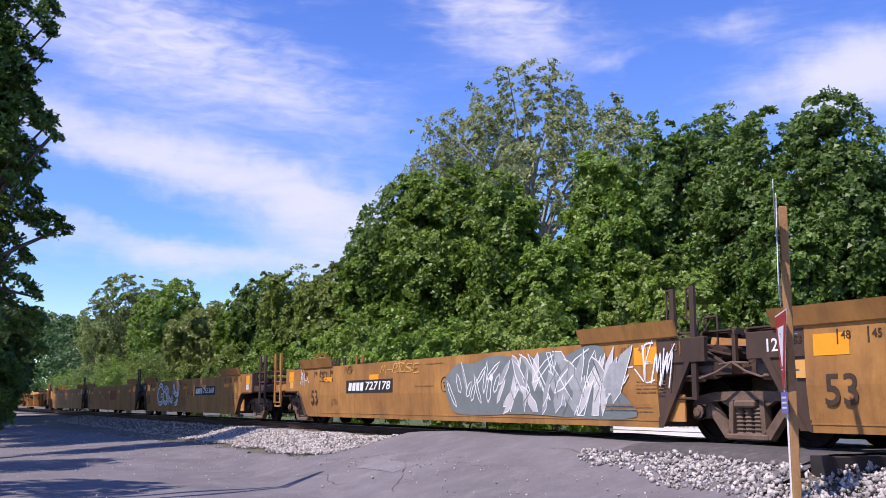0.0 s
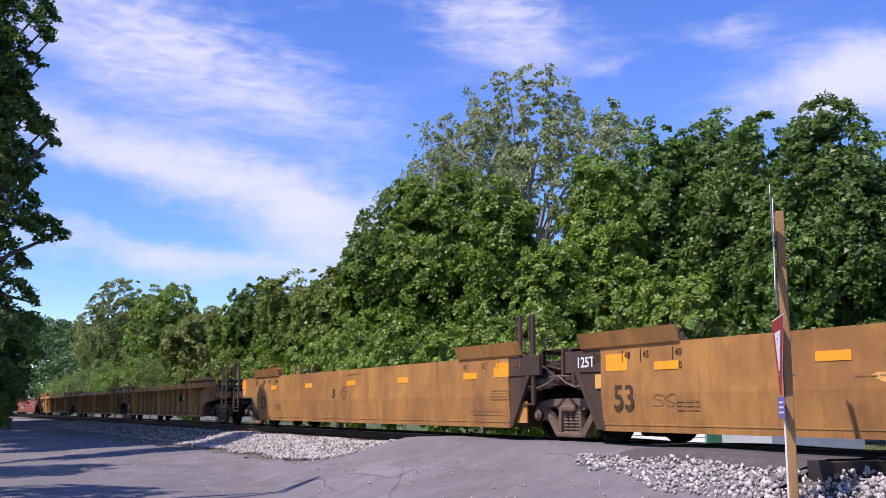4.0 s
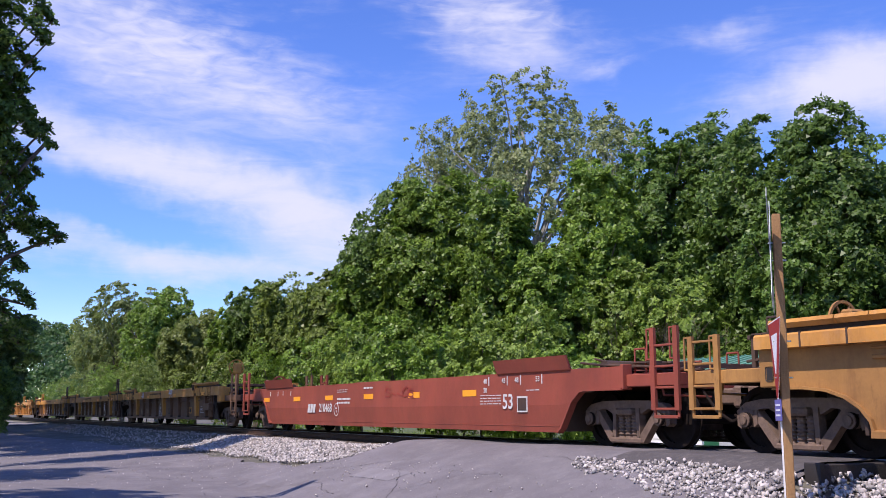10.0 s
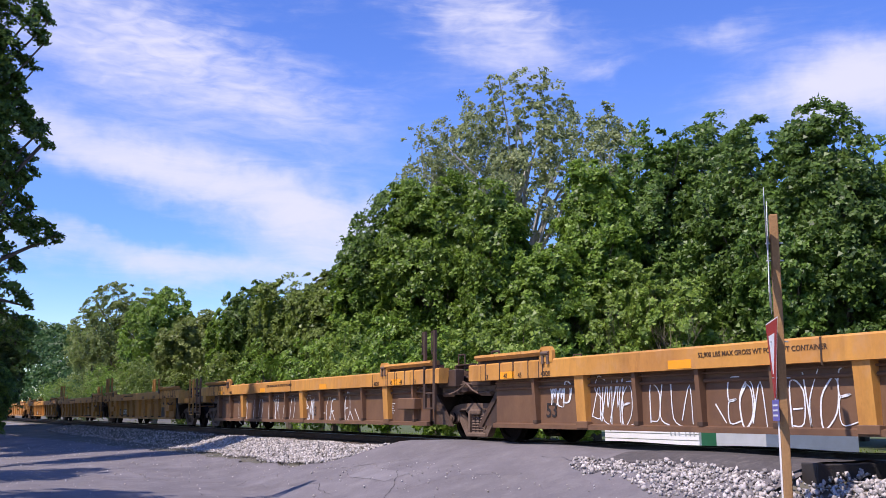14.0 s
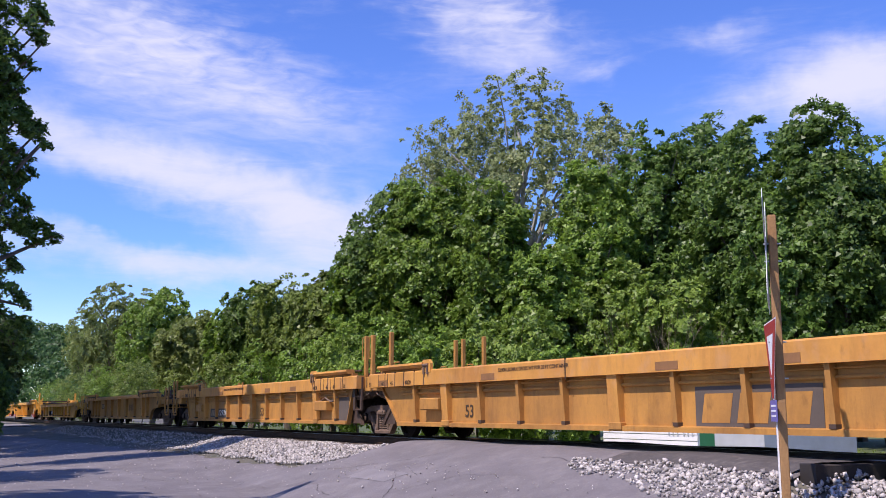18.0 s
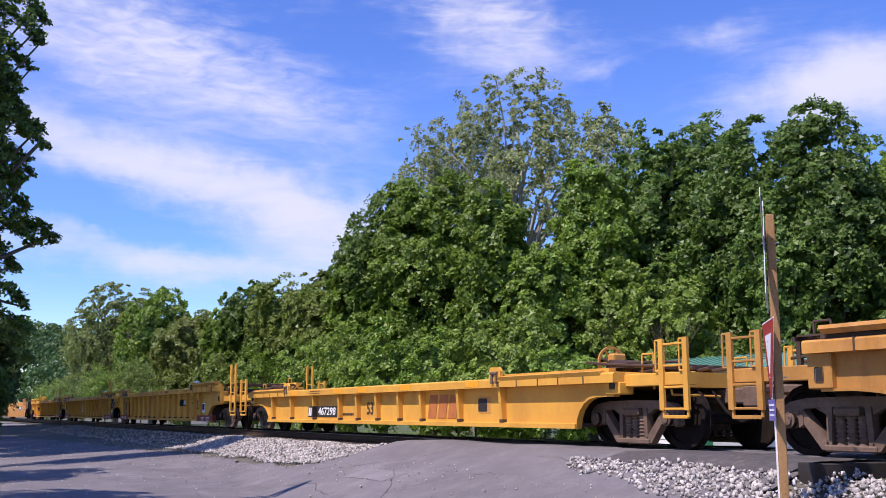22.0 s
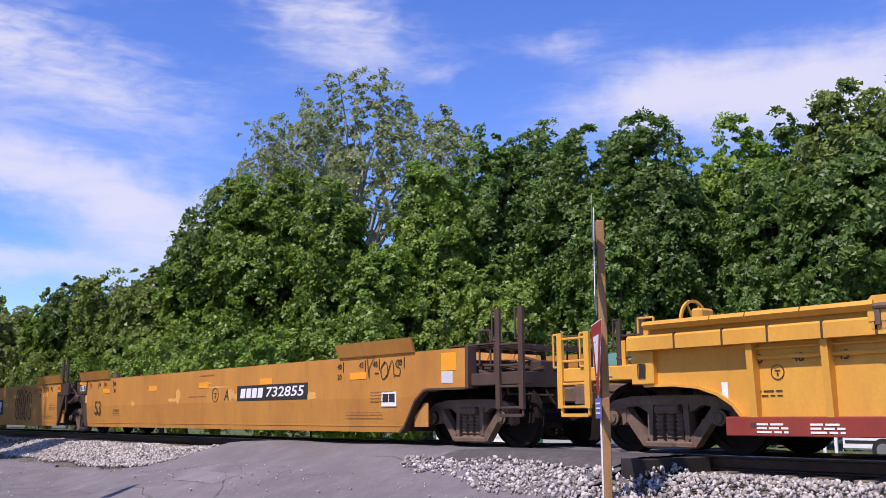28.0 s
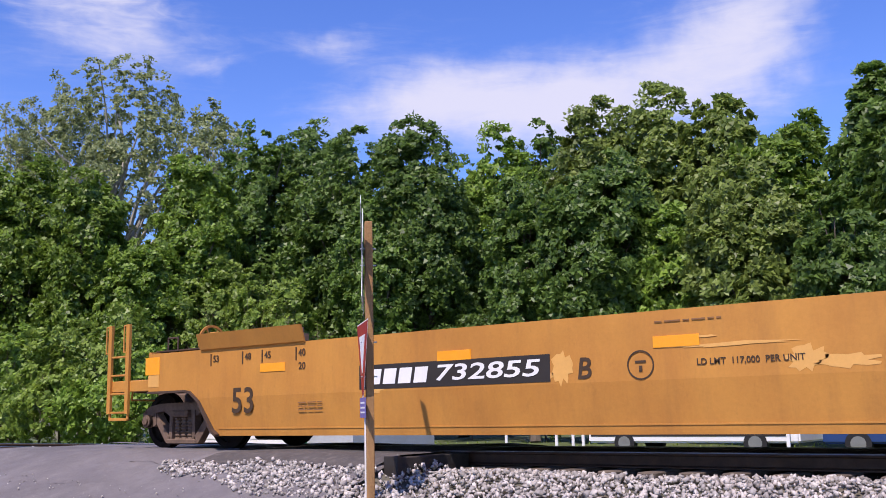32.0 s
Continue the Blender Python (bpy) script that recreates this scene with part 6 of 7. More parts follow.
def number_plate(root, x0, x1, z, digits, h=0.34, back=None, fade=False, rib=None):
    """A black patch with a car number; the owner's mark is plain bars. rib: where a rib, painted over too, parts the patch."""
    w = x1 - x0
    back = back or BLACK
    plate(root, (x0 + x1) / 2, z, w, h, back, "number_patch", 0.005, "black patch with white numerals")
    if rib is None:
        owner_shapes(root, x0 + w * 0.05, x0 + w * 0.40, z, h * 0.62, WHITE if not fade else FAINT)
        lettering(root, digits, x0 + w * 0.69, z, h * 0.86, WHITE if not fade else OFF_WHITE, 0.009, 0.15, w / (h * 0.86 * len(digits) * 0.95))
        return
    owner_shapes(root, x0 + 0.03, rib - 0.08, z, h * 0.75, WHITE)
    plate(root, rib, z, 0.096, h, back, "number_patch", 0.13)
    room = x1 - rib - 0.1
    lettering(root, digits, rib + 0.07 + room / 2, z, h * 0.95, WHITE, 0.009, 0.1, room / (h * 0.95 * len(digits) * 0.56))


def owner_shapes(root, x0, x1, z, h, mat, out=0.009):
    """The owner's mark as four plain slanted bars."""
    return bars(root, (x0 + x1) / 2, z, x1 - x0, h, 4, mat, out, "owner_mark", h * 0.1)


def badge(root, x, z, r, mat):
    bm = bmesh.new()
    ring(bm, (x, FACE[0] - 0.005, z), "y", r, r * 0.9, 0.006, 24)
    box(bm, x - r * 0.4, x + r * 0.4, FACE[0] - 0.007, FACE[0] - 0.003, z + r * 0.15, z + r * 0.3)
    box(bm, x - r * 0.12, x + r * 0.12, FACE[0] - 0.007, FACE[0] - 0.003, z - r * 0.45, z - r * 0.05)
    part("stencil_badge", bm, mat, root)


def load_marks(root, side, z, mat, half=9.5, small=0.15, gap=(6.2, 6.96, 7.42, 8.2)):
    """Container-length marks near an end of the side."""
    for v, t in zip(gap, ("40", "45", "48", "53")):
        x = side * v
        lettering(root, t, x - 0.13 * side, z, small, mat, 0.003)
        plate(root, x, z - 0.01, 0.022, 0.2, mat, "mark_bar", 0.003)
    lettering(root, "20", side * (gap[0] - 0.13), z - 0.2, small, mat, 0.003)


def hug(bm):
    """Bend flat paint on to the smooth sides, which lean inwards below their crease."""
    if FACE[0] == -1.5:
        bmesh.ops.bisect_plane(bm, geom=[*bm.verts, *bm.edges, *bm.faces], plane_co=(0, 0, 0.84), plane_no=(0, 0, 1))
        for v in bm.verts:
            if v.co.z < 0.84:
                v.co.y += 0.053 * (0.84 - v.co.z) / 0.59
    return bm


def ribbon(bm, pts, width, y, taper=0.0):
    """A flat brush stroke through pts (x, z) at depth y."""
    pts = [Vector((p[0], 0, p[1])) for p in pts]
    left, right = [], []
    for i, p in enumerate(pts):
        d = (pts[min(i + 1, len(pts) - 1)] - pts[max(i - 1, 0)])
        d = d.normalized() if d.length else Vector((1, 0, 0))
        n = Vector((-d.z, 0, d.x)) * width / 2 * (1 - taper * i / len(pts))
        left.append(bm.verts.new((p.x + n.x, y, p.z + n.z)))
        right.append(bm.verts.new((p.x - n.x, y, p.z - n.z)))
    for i in range(len(pts) - 1):
        bm.faces.new((left[i], left[i + 1], right[i + 1], right[i]))


def curve_through(pts, n=6):
    """A smooth polyline through pts."""
    out = []
    p = [pts[0], *pts, pts[-1]]
    for i in range(1, len(p) - 2):
        for k in range(n):
            t = k / n
            out.append(tuple(0.5 * (2 * p[i][j] + (p[i + 1][j] - p[i - 1][j]) * t + (2 * p[i - 1][j] - 5 * p[i][j] + 4 * p[i + 1][j] - p[i + 2][j]) * t * t
                              + (3 * p[i][j] - p[i - 1][j] - 3 * p[i + 1][j] + p[i + 2][j]) * t ** 3) for j in (0, 1)))
    return out + [pts[-1]]


GLYPHS = ([(0.9, 0.9), (0.3, 1.0), (0.1, 0.7), (0.8, 0.45), (0.7, 0.05), (0.0, 0.1)], [(0.0, 0.0), (0.1, 1.0), (0.9, 0.8), (0.75, 0.1), (0.0, 0.05)],
          [(0.0, 0.0), (0.35, 1.0), (0.55, 0.35), (0.8, 1.05), (1.0, -0.1)], [(0.5, 1.0), (0.0, 0.6), (0.3, 0.0), (0.9, 0.3), (0.8, 0.85), (0.4, 1.0)],
          [(0.0, 1.0), (0.2, 0.0), (0.25, 0.5), (0.9, 1.1)], [(0.1, 0.5), (0.95, 0.1)], [(0.95, 1.0), (0.2, 0.95), (0.15, 0.5), (0.7, 0.52), (0.15, 0.45), (0.2, 0.0), (1.0, 0.05)],
          [(0.0, 0.1), (0.45, 1.0), (0.95, 0.0)], [(0.15, 0.4), (0.8, 0.42)], [(0.0, 0.9), (0.1, 0.1), (0.9, -0.1)])


def scribble(root, x, z, w, h, mat, seed, strokes=3, width=0.028, label="sprayed graffiti tag"):
    """A sprayed tag: hooked and crossed strokes in a row that spell nothing."""
    rng = random.Random(seed)
    bm = bmesh.new()
    cell = w / strokes
    for s in range(strokes):
        x0 = x - w / 2 + cell * s
        lean, lift = rng.uniform(-0.1, 0.25), rng.uniform(-0.08, 0.08) * h
        for k, glyph in enumerate((rng.choice(GLYPHS), rng.choice(GLYPHS))[: 1 + (rng.random() < 0.55)]):
            size = rng.uniform(0.85, 1.15)
            pts = [(x0 + cell * (a * 1.1 - 0.05) * size + lean * (b - 0.5) * h, z - h / 2 + h * b * size + lift) for a, b in glyph]
            ribbon(bm, curve_through(pts, 4), width * rng.uniform(0.75, 1.1), FACE[0] - 0.006 - 0.0004 * (2 * s + k), 0.35)
    return part("graffiti_tag", hug(bm), mat, root, label)


def shard(bm, pts, y):
    bm.faces.new([bm.verts.new((px, y, pz)) for px, pz in pts])


def mural(root, x0, x1, z0, z1, ground, fill, edge, seed):
    """A large painted piece: a grey cloud-edged ground, sharp interlocked wedges with pale faces, thin white outlines."""
    rng = random.Random(seed)
    w, h, y = x1 - x0, z1 - z0, FACE[0] - 0.008
    outline = [(0.0, 0.62), (0.04, 0.78), (0.1, 0.92), (0.2, 0.9), (0.3, 1.0), (0.42, 0.97), (0.5, 0.9), (0.62, 1.02), (0.7, 0.92), (0.8, 1.04), (0.88, 0.98), (0.9, 0.6), (0.96, 0.3), (1.0, 0.02), (0.8, -0.02), (0.5, 0.03), (0.25, 0.0), (0.08, 0.02), (0.03, 0.2)]
    bm = bmesh.new()
    edge_pts = curve_through([(x0 + a * w, z0 + b * h) for a, b in outline + outline[:1]], 3)[:-1]
    shard(bm, edge_pts, y - 0.0035)
    bmesh.ops.triangulate(bm, faces=list(bm.faces))
    part("mural_ground", hug(bm), ground, root, "large grey painted graffiti ground")
    faces, white_faces, lines_bm = bmesh.new(), bmesh.new(), bmesh.new()
    for k in range(46):
        f = k / 45
        u = 0.05 + 0.9 * f ** 0.75
        big = 0.55 if f < 0.3 else 1.0
        cx, cz = x0 + u * w, z0 + h * rng.uniform(0.25, 0.75)
        turn = rng.choice((0.9, 1.1, 1.35, 2.0, 2.3, 0.5)) + rng.uniform(-0.2, 0.2)
        long, wide = h * rng.uniform(0.28, 0.6) * big, h * rng.uniform(0.05, 0.13) * big
        c, d = math.cos(turn), math.sin(turn)
        pts = [(cx + c * a * long - d * b * wide, min(z1, max(z0 + 0.03, cz + d * a * long + c * b * wide))) for a, b in ((-0.9, -0.2), (-0.5, -1.0), (0.55, -0.7), (1.0, 0.1), (0.35, 0.9), (-0.6, 0.75))]
        dy = y - 0.0045 - 0.0001 * k
        if rng.random() < (0.35 if f < 0.3 else 0.72):
            shard(white_faces if rng.random() < 0.45 else faces, pts, dy)
            ribbon(lines_bm, [pts[0], pts[1], pts[2], pts[3]], 0.02, dy - 0.00005)
        else:
            ribbon(lines_bm, pts + pts[:1], 0.026, dy - 0.00005)
    part("mural_letters", hug(faces), fill, root, "pale sharp interlocked graffiti wedges")
    part("mural_letters", hug(white_faces), OFF_WHITE, root, "white sharp interlocked graffiti wedges")
    part("mural_outline", hug(lines_bm), WHITE, root, "thin white graffiti outlines")
    dark = bmesh.new()
    for k in range(22):
        cx, cz, turn = x0 + w * rng.uniform(0.35, 0.95), z0 + h * rng.uniform(0.15, 0.85), rng.uniform(0.6, 2.4)
        r = h * rng.uniform(0.08, 0.25)
        ribbon(dark, [(cx - r * math.cos(turn), cz - r * math.sin(turn)), (cx + r * math.cos(turn), cz + r * math.sin(turn))], 0.022, y - 0.0085, 0.5)
    part("mural_detail", hug(dark), edge, root, "dark grey graffiti shading strokes")
    bm = bmesh.new()
    disc = [(x0 + 0.31 * w + 0.07 * math.cos(a * 0.6283), z0 + 0.64 * h + 0.07 * math.sin(a * 0.6283)) for a in range(10)]
    shard(bm, disc, y - 0.009)
    part("mural_dot", bm, WHITE, root)


def bubble_mural(root, x0, x1, z0, z1):
    """Four fat rounded white shapes with black edges, overlapping."""
    shapes = ([(0.85, 0.82), (0.5, 1.0), (0.12, 0.75), (0.05, 0.35), (0.35, 0.02), (0.8, 0.15), (0.9, 0.42), (0.55, 0.45)],
              [(0.5, 0.85), (0.15, 0.6), (0.2, 0.15), (0.6, 0.08), (0.85, 0.45), (0.7, 0.8), (0.4, 0.78), (0.95, 0.05)],
              [(0.1, 0.8), (0.2, 0.35), (0.5, 0.18), (0.8, 0.5), (0.85, 0.95), (0.75, 0.4), (0.6, 0.0)],
              [(0.05, 0.98), (0.3, 0.55), (0.55, 0.5), (0.85, 1.02), (0.8, 0.6), (0.55, 0.1), (0.2, 0.0)])
    span, h = (x1 - x0) / 4, z1 - z0
    for k, pts in enumerate(shapes):
        line = curve_through([(x0 + span * (k - 0.1 + 1.2 * a), z0 + 0.12 + (h - 0.24) * b) for a, b in pts], 6)
        for name, mat, width, out in (("mural_outline", BLACK, 0.36, 0.005), ("mural_letter", WHITE, 0.26, 0.0065), ("mural_detail", BLACK, 0.035, 0.008)):
            bm = bmesh.new()
            ribbon(bm, line, width, FACE[0] - out - 0.0045 * k, 0.25)
            part(name, hug(bm), mat, root, "black-edged fat white graffiti shape" if mat is WHITE else "")


def logo(root, x0, x1, z, h, mat, back=None):
    """The owner's emblem as three plain slanted blocks."""
    w = x1 - x0
    if back:
        plate(root, (x0 + x1) / 2, z, w * 1.16, h * 1.5, back, "logo_patch", 0.005, "dark logo patch")
    for k in range(3):
        bm = bmesh.new()
        a, b, sk = x0 + w * (k * 0.35), x0 + w * (k * 0.35 + 0.28), h * 0.1
        prism(bm, [(a - sk, z - h / 2), (b - sk, z - h / 2), (b + sk, z + h / 2), (a + sk, z + h / 2)], "y", FACE[0] - 0.009, FACE[0] - 0.006)
        part("logo_block", bm, mat, root)


def blotch(root, x, z, w, h, mat, seed):
    """An irregular daub of touch-up paint."""
    rng = random.Random(seed)
    bm = bmesh.new()
    n = 22
    ring_pts = []
    for i in range(n):
        a = 2 * math.pi * i / n
        k = rng.uniform(0.55, 1.1)
        ring_pts.append(bm.verts.new((x + math.cos(a) * w / 2 * k, FACE[0] - 0.003, z + math.sin(a) * h / 2 * k)))
    bm.faces.new(ring_pts)
    return part("touch_up", hug(bm), mat, root)


def smooth_marks(root, half, w1, letter, dark, old=False, big=-7.4, last=False):
    """What all the smooth-sided units carry."""
    FACE[0] = -1.5
    lettering(root, "53", big, 0.76, 0.56, dark, 0.003)
    load_marks(root, -1, 1.46, dark)
    load_marks(root, 1, 1.46, FADED if old else dark)
    for x in (-6.35, -3.2, -0.05, 3.1, 6.3) if old else (-6.72, -3.2, -0.05, 3.1, 6.72):
        if not (last and -0.1 < x < 7):
            reflector(root, x)
    for e, coupled in ((-1, letter == "B" or last), (1, letter in ("", "A") and not last)):
        if coupled:
            plate(root, e * half - 0.28 - e * 0.06, 1.42, 0.4, 0.3, REFLECT, "reflector", 0.002, "orange-yellow end reflector")
            plate(root, e * half - 0.28 - e * 0.1, 1.16, 0.3, 0.2, OFF_WHITE if e > 0 else PALE, "placard", 0.003)
        elif not old:
            plate(root, e * (half - (0.95 if e < 0 else 1.4)), 1.56 if e < 0 else 1.46, 0.62 if e < 0 else 0.3, 0.1 if e < 0 else 0.26, REFLECT, "reflector", -0.008, "orange-yellow end reflector")
        else:
            plate(root, e * (half - 1.82), 1.36, 0.56, 0.28, REFLECT, "reflector", 0.002, "orange-yellow end reflector")
    badge(root, -0.5 if letter == "B" else 0.6, 1.02, 0.17, dark)
    if letter != "B":
        lines(root, -0.4 if letter == "A" else -2.4, 1.0, 1.0, 1, FADED, seed=int(half * 10))
    lines(root, 7.5, 0.95, 0.7, 4, FADED, seed=3)
    lines(root, 6.9, 0.58, 1.2, 2, FADED, seed=5)
    lines(root, -5.9, 0.72, 0.5, 3, FADED, seed=6)
    lines(root, 0.1, 1.5, 0.8, 1, FADED, seed=8)
    if letter:
        lettering(root, letter, -1.25 if letter != "A" else 1.2, 1.0, 0.36, dark, 0.006, 0.15)
    plate(root, -half + 1.3, 1.06, 0.16, 0.24, PALE, "paper_tag", -0.03)
    for x in (-6.15, 6.15):
        bm = bmesh.new()
        box(bm, x - 0.1, x + 0.1, -1.5, -1.38, top_z, top_z + 0.12)
        rod(bm, (x, -1.45, top_z + 0.1), (x, -1.45, top_z + 0.22), 0.05, 8)
        part("guide_latch", bm, IRON, root)
    bm = bmesh.new()
    prism(bm, [(half - 1.4, 0.33), (half - 1.02, 0.33), (half - 1.02, 0.74), (half - 1.12, 0.74), (half - 1.4, 0.5)], "y", -1.42, -1.39)
    part("warning_board", bm, P_CHORD, root)


top_z = 1.63
DARKPAINT = material("stencil_brown", (0.07, 0.04, 0.02), 0.7, vary=0.3, scale=6, grain=30, bump=0.02)
GREYBLUE = material("graffiti_grey", (0.20, 0.23, 0.22), 0.6, vary=0.2, scale=2, grain=30, bump=0.02)
LOGO_RED = material("logo_faded_red", (0.36, 0.07, 0.03), 0.65, vary=0.2, scale=4, grain=30, bump=0.02)
GREYPANEL = material("grey_patch", (0.115, 0.09, 0.072), 0.9, vary=0.15, scale=3, grain=30, bump=0.02)
PALE = material("pale_touch_up", (0.72, 0.38, 0.10), 0.6, vary=0.1, scale=3, grain=30, bump=0.02)
FADED = material("faded_brown", (0.27, 0.13, 0.05), 0.7, vary=0.2, scale=3, grain=30, bump=0.02)
FAINT = material("faint_white", (0.30, 0.21, 0.13), 0.7, vary=0.2, scale=4, grain=40, bump=0.02)
LIGHT_BROWN = material("light_brown", (0.34, 0.20, 0.11), 0.7, vary=0.2, scale=4, grain=40, bump=0.02)
PALE_GREY = material("graffiti_pale_grey", (0.40, 0.42, 0.41), 0.6, vary=0.25, scale=5, grain=30, bump=0.02)
PINK = material("pink_mark", (0.6, 0.08, 0.2), 0.6, vary=0.1, scale=4, bump=0.02)


def letter_smooth_cars():
    a, b, c, d, e5 = (units[i] for i in range(5))
    for (root, half, w0, w1), letter in ((a, ""), (b, "A"), (c, "A"), (d, "C"), (e5, "B")):
        smooth_marks(root, half, w1, letter, DARKPAINT, True, last=root is b[0])
        if letter in ("", "C") or root is c[0]:
            lettering(root, "125T", -half + 0.95, 1.39, 0.25, WHITE, -0.01)
    FACE[0] = -1.5
    r = b[0]
    number_plate(r, -5.0, -2.08, 1.04, "727178")
    mural(r, 0.6, 7.1, 0.37, 1.55, GREYBLUE, PALE_GREY, GREY, 3)
    scribble(r, 7.45, 1.2, 1.15, 0.55, WHITE, 5, 5, 0.036)
    scribble(r, -8.2, 1.33, 0.7, 0.4, WHITE, 6, 4, 0.025)
    scribble(r, -6.6, 1.38, 0.9, 0.3, DARKPAINT, 7, 3, 0.02)
    scribble(r, -4.8, 1.5, 0.7, 0.2, DARKPAINT, 8, 3, 0.02)
    scribble(r, -1.7, 1.46, 2.2, 0.24, PALE, 9, 6, 0.03)
    r = c[0]
    bubble_mural(r, -5.3, -1.0, 0.44, 1.58)
    number_plate(r, 1.63, 4.75, 1.1, "765360")
    scribble(r, -0.2, 0.7, 1.2, 0.3, DARKPAINT, 13, 3, 0.02)
    scribble(r, 0.0, 1.3, 0.5, 0.2, DARKPAINT, 14, 2, 0.02)
    r = d[0]
    logo(r, 0.5, 2.3, 1.06, 0.55, LOGO_RED)
    blotch(r, -2.3, 0.98, 0.8, 0.16, PALE, 5)
    scribble(r, -6.4, 0.75, 0.6, 0.2, FADED, 15, 2, 0.02)
    scribble(r, -0.2, 0.7, 1.4, 0.3, FADED, 16, 3, 0.016)
    scribble(r, 6.4, 0.85, 1.4, 0.35, FADED, 17, 3, 0.016)
    w1c, w2c, w3c = units[20], units[21], units[22]
    for (root, half, w0, w1), letter in ((w1c, "A"), (w2c, "C"), (w3c, "B")):
        smooth_marks(root, half, w1, letter, DARKPAINT, False, -7.15 if letter == "C" else -7.4)
        FACE[0] = -1.5
        for x, z, w, h in ((-1.55, 1.02, 0.34, 0.42), (-1.9, 0.94, 0.7, 0.12), (1.4, 1.0, 0.5, 0.3), (1.75, 0.96, 0.8, 0.16), (-4.6, 0.88, 0.4, 0.14), (5.0, 0.92, 0.5, 0.2), (0.6, 1.2, 1.5, 0.05), (0.3, 1.3, 0.3, 0.03)):
            blotch(root, x, z, w, h, PALE, int(x * 10) + 50)
    for u in (w1c, w2c):
        lettering(u[0], "125T", -u[1] + 0.95, 1.39, 0.25, WHITE, -0.01)
    r = w1c[0]
    number_plate(r, 1.74, 4.87, 1.03, "732855")
    scribble(r, 7.6, 1.36, 1.1, 0.32, DARKPAINT, 21, 5, 0.025)
    plate(r, 7.73, 0.82, 0.46, 0.26, WHITE, "placard_frame", 0.004)
    for s in (-1, 1):
        plate(r, 7.73 + s * 0.1, 0.84, 0.17, 0.15, BLACK, "placard", 0.008)
    r = w2c[0]
    logo(r, -0.85, 1.25, 0.9, 0.38, WHITE, BLACK)
    mural_tag(r, 3.1, 5.1, 0.45, 1.5)
    scribble(r, 4.1, 0.98, 2.0, 0.95, BLACK, 24, 5, 0.03)
    scribble(r, 2.4, 1.36, 0.6, 0.2, DARKPAINT, 22, 4, 0.016)
    scribble(r, 5.6, 1.4, 0.55, 0.16, DARKPAINT, 23, 3, 0.016)
    r = w3c[0]
    number_plate(r, -4.9, -1.72, 1.04, "732855")
    lettering(r, "LD LMT  117,000  PER UNIT", 0.78, 1.02, 0.1, DARKPAINT, 0.006)
    lettering(r, "53", 7.8, 1.46, 0.15, DARKPAINT, 0.006)


def mural_tag(root, x0, x1, z0, z1):
    """Black outline letters, hollow."""
    rng = random.Random(31)
    bm = bmesh.new()
    n = 4
    for k in range(n):
        a, b = x0 + (x1 - x0) * k / n, x0 + (x1 - x0) * (k + 1) / n
        m, h = (a + b) / 2, z1 - z0
        loop = [(a, z0 + 0.1 * h), (a + 0.02, z0 + 0.6 * h), (m, z1 - rng.uniform(0, 0.15)), (b, z0 + 0.7 * h), (b - 0.05, z0 + 0.2 * h), (m, z0), (a, z0 + 0.1 * h)]
        ribbon(bm, curve_through(loop), 0.045, FACE[0] - 0.007 - 0.0004 * k)
        ribbon(bm, curve_through([(m - 0.08, z0 + 0.3 * h), (m + 0.06, z0 + 0.45 * h), (m - 0.02, z0 + 0.7 * h)]), 0.04, FACE[0] - 0.009)
    part("graffiti_outline", hug(bm), BLACK, root, "black outlined graffiti letters")


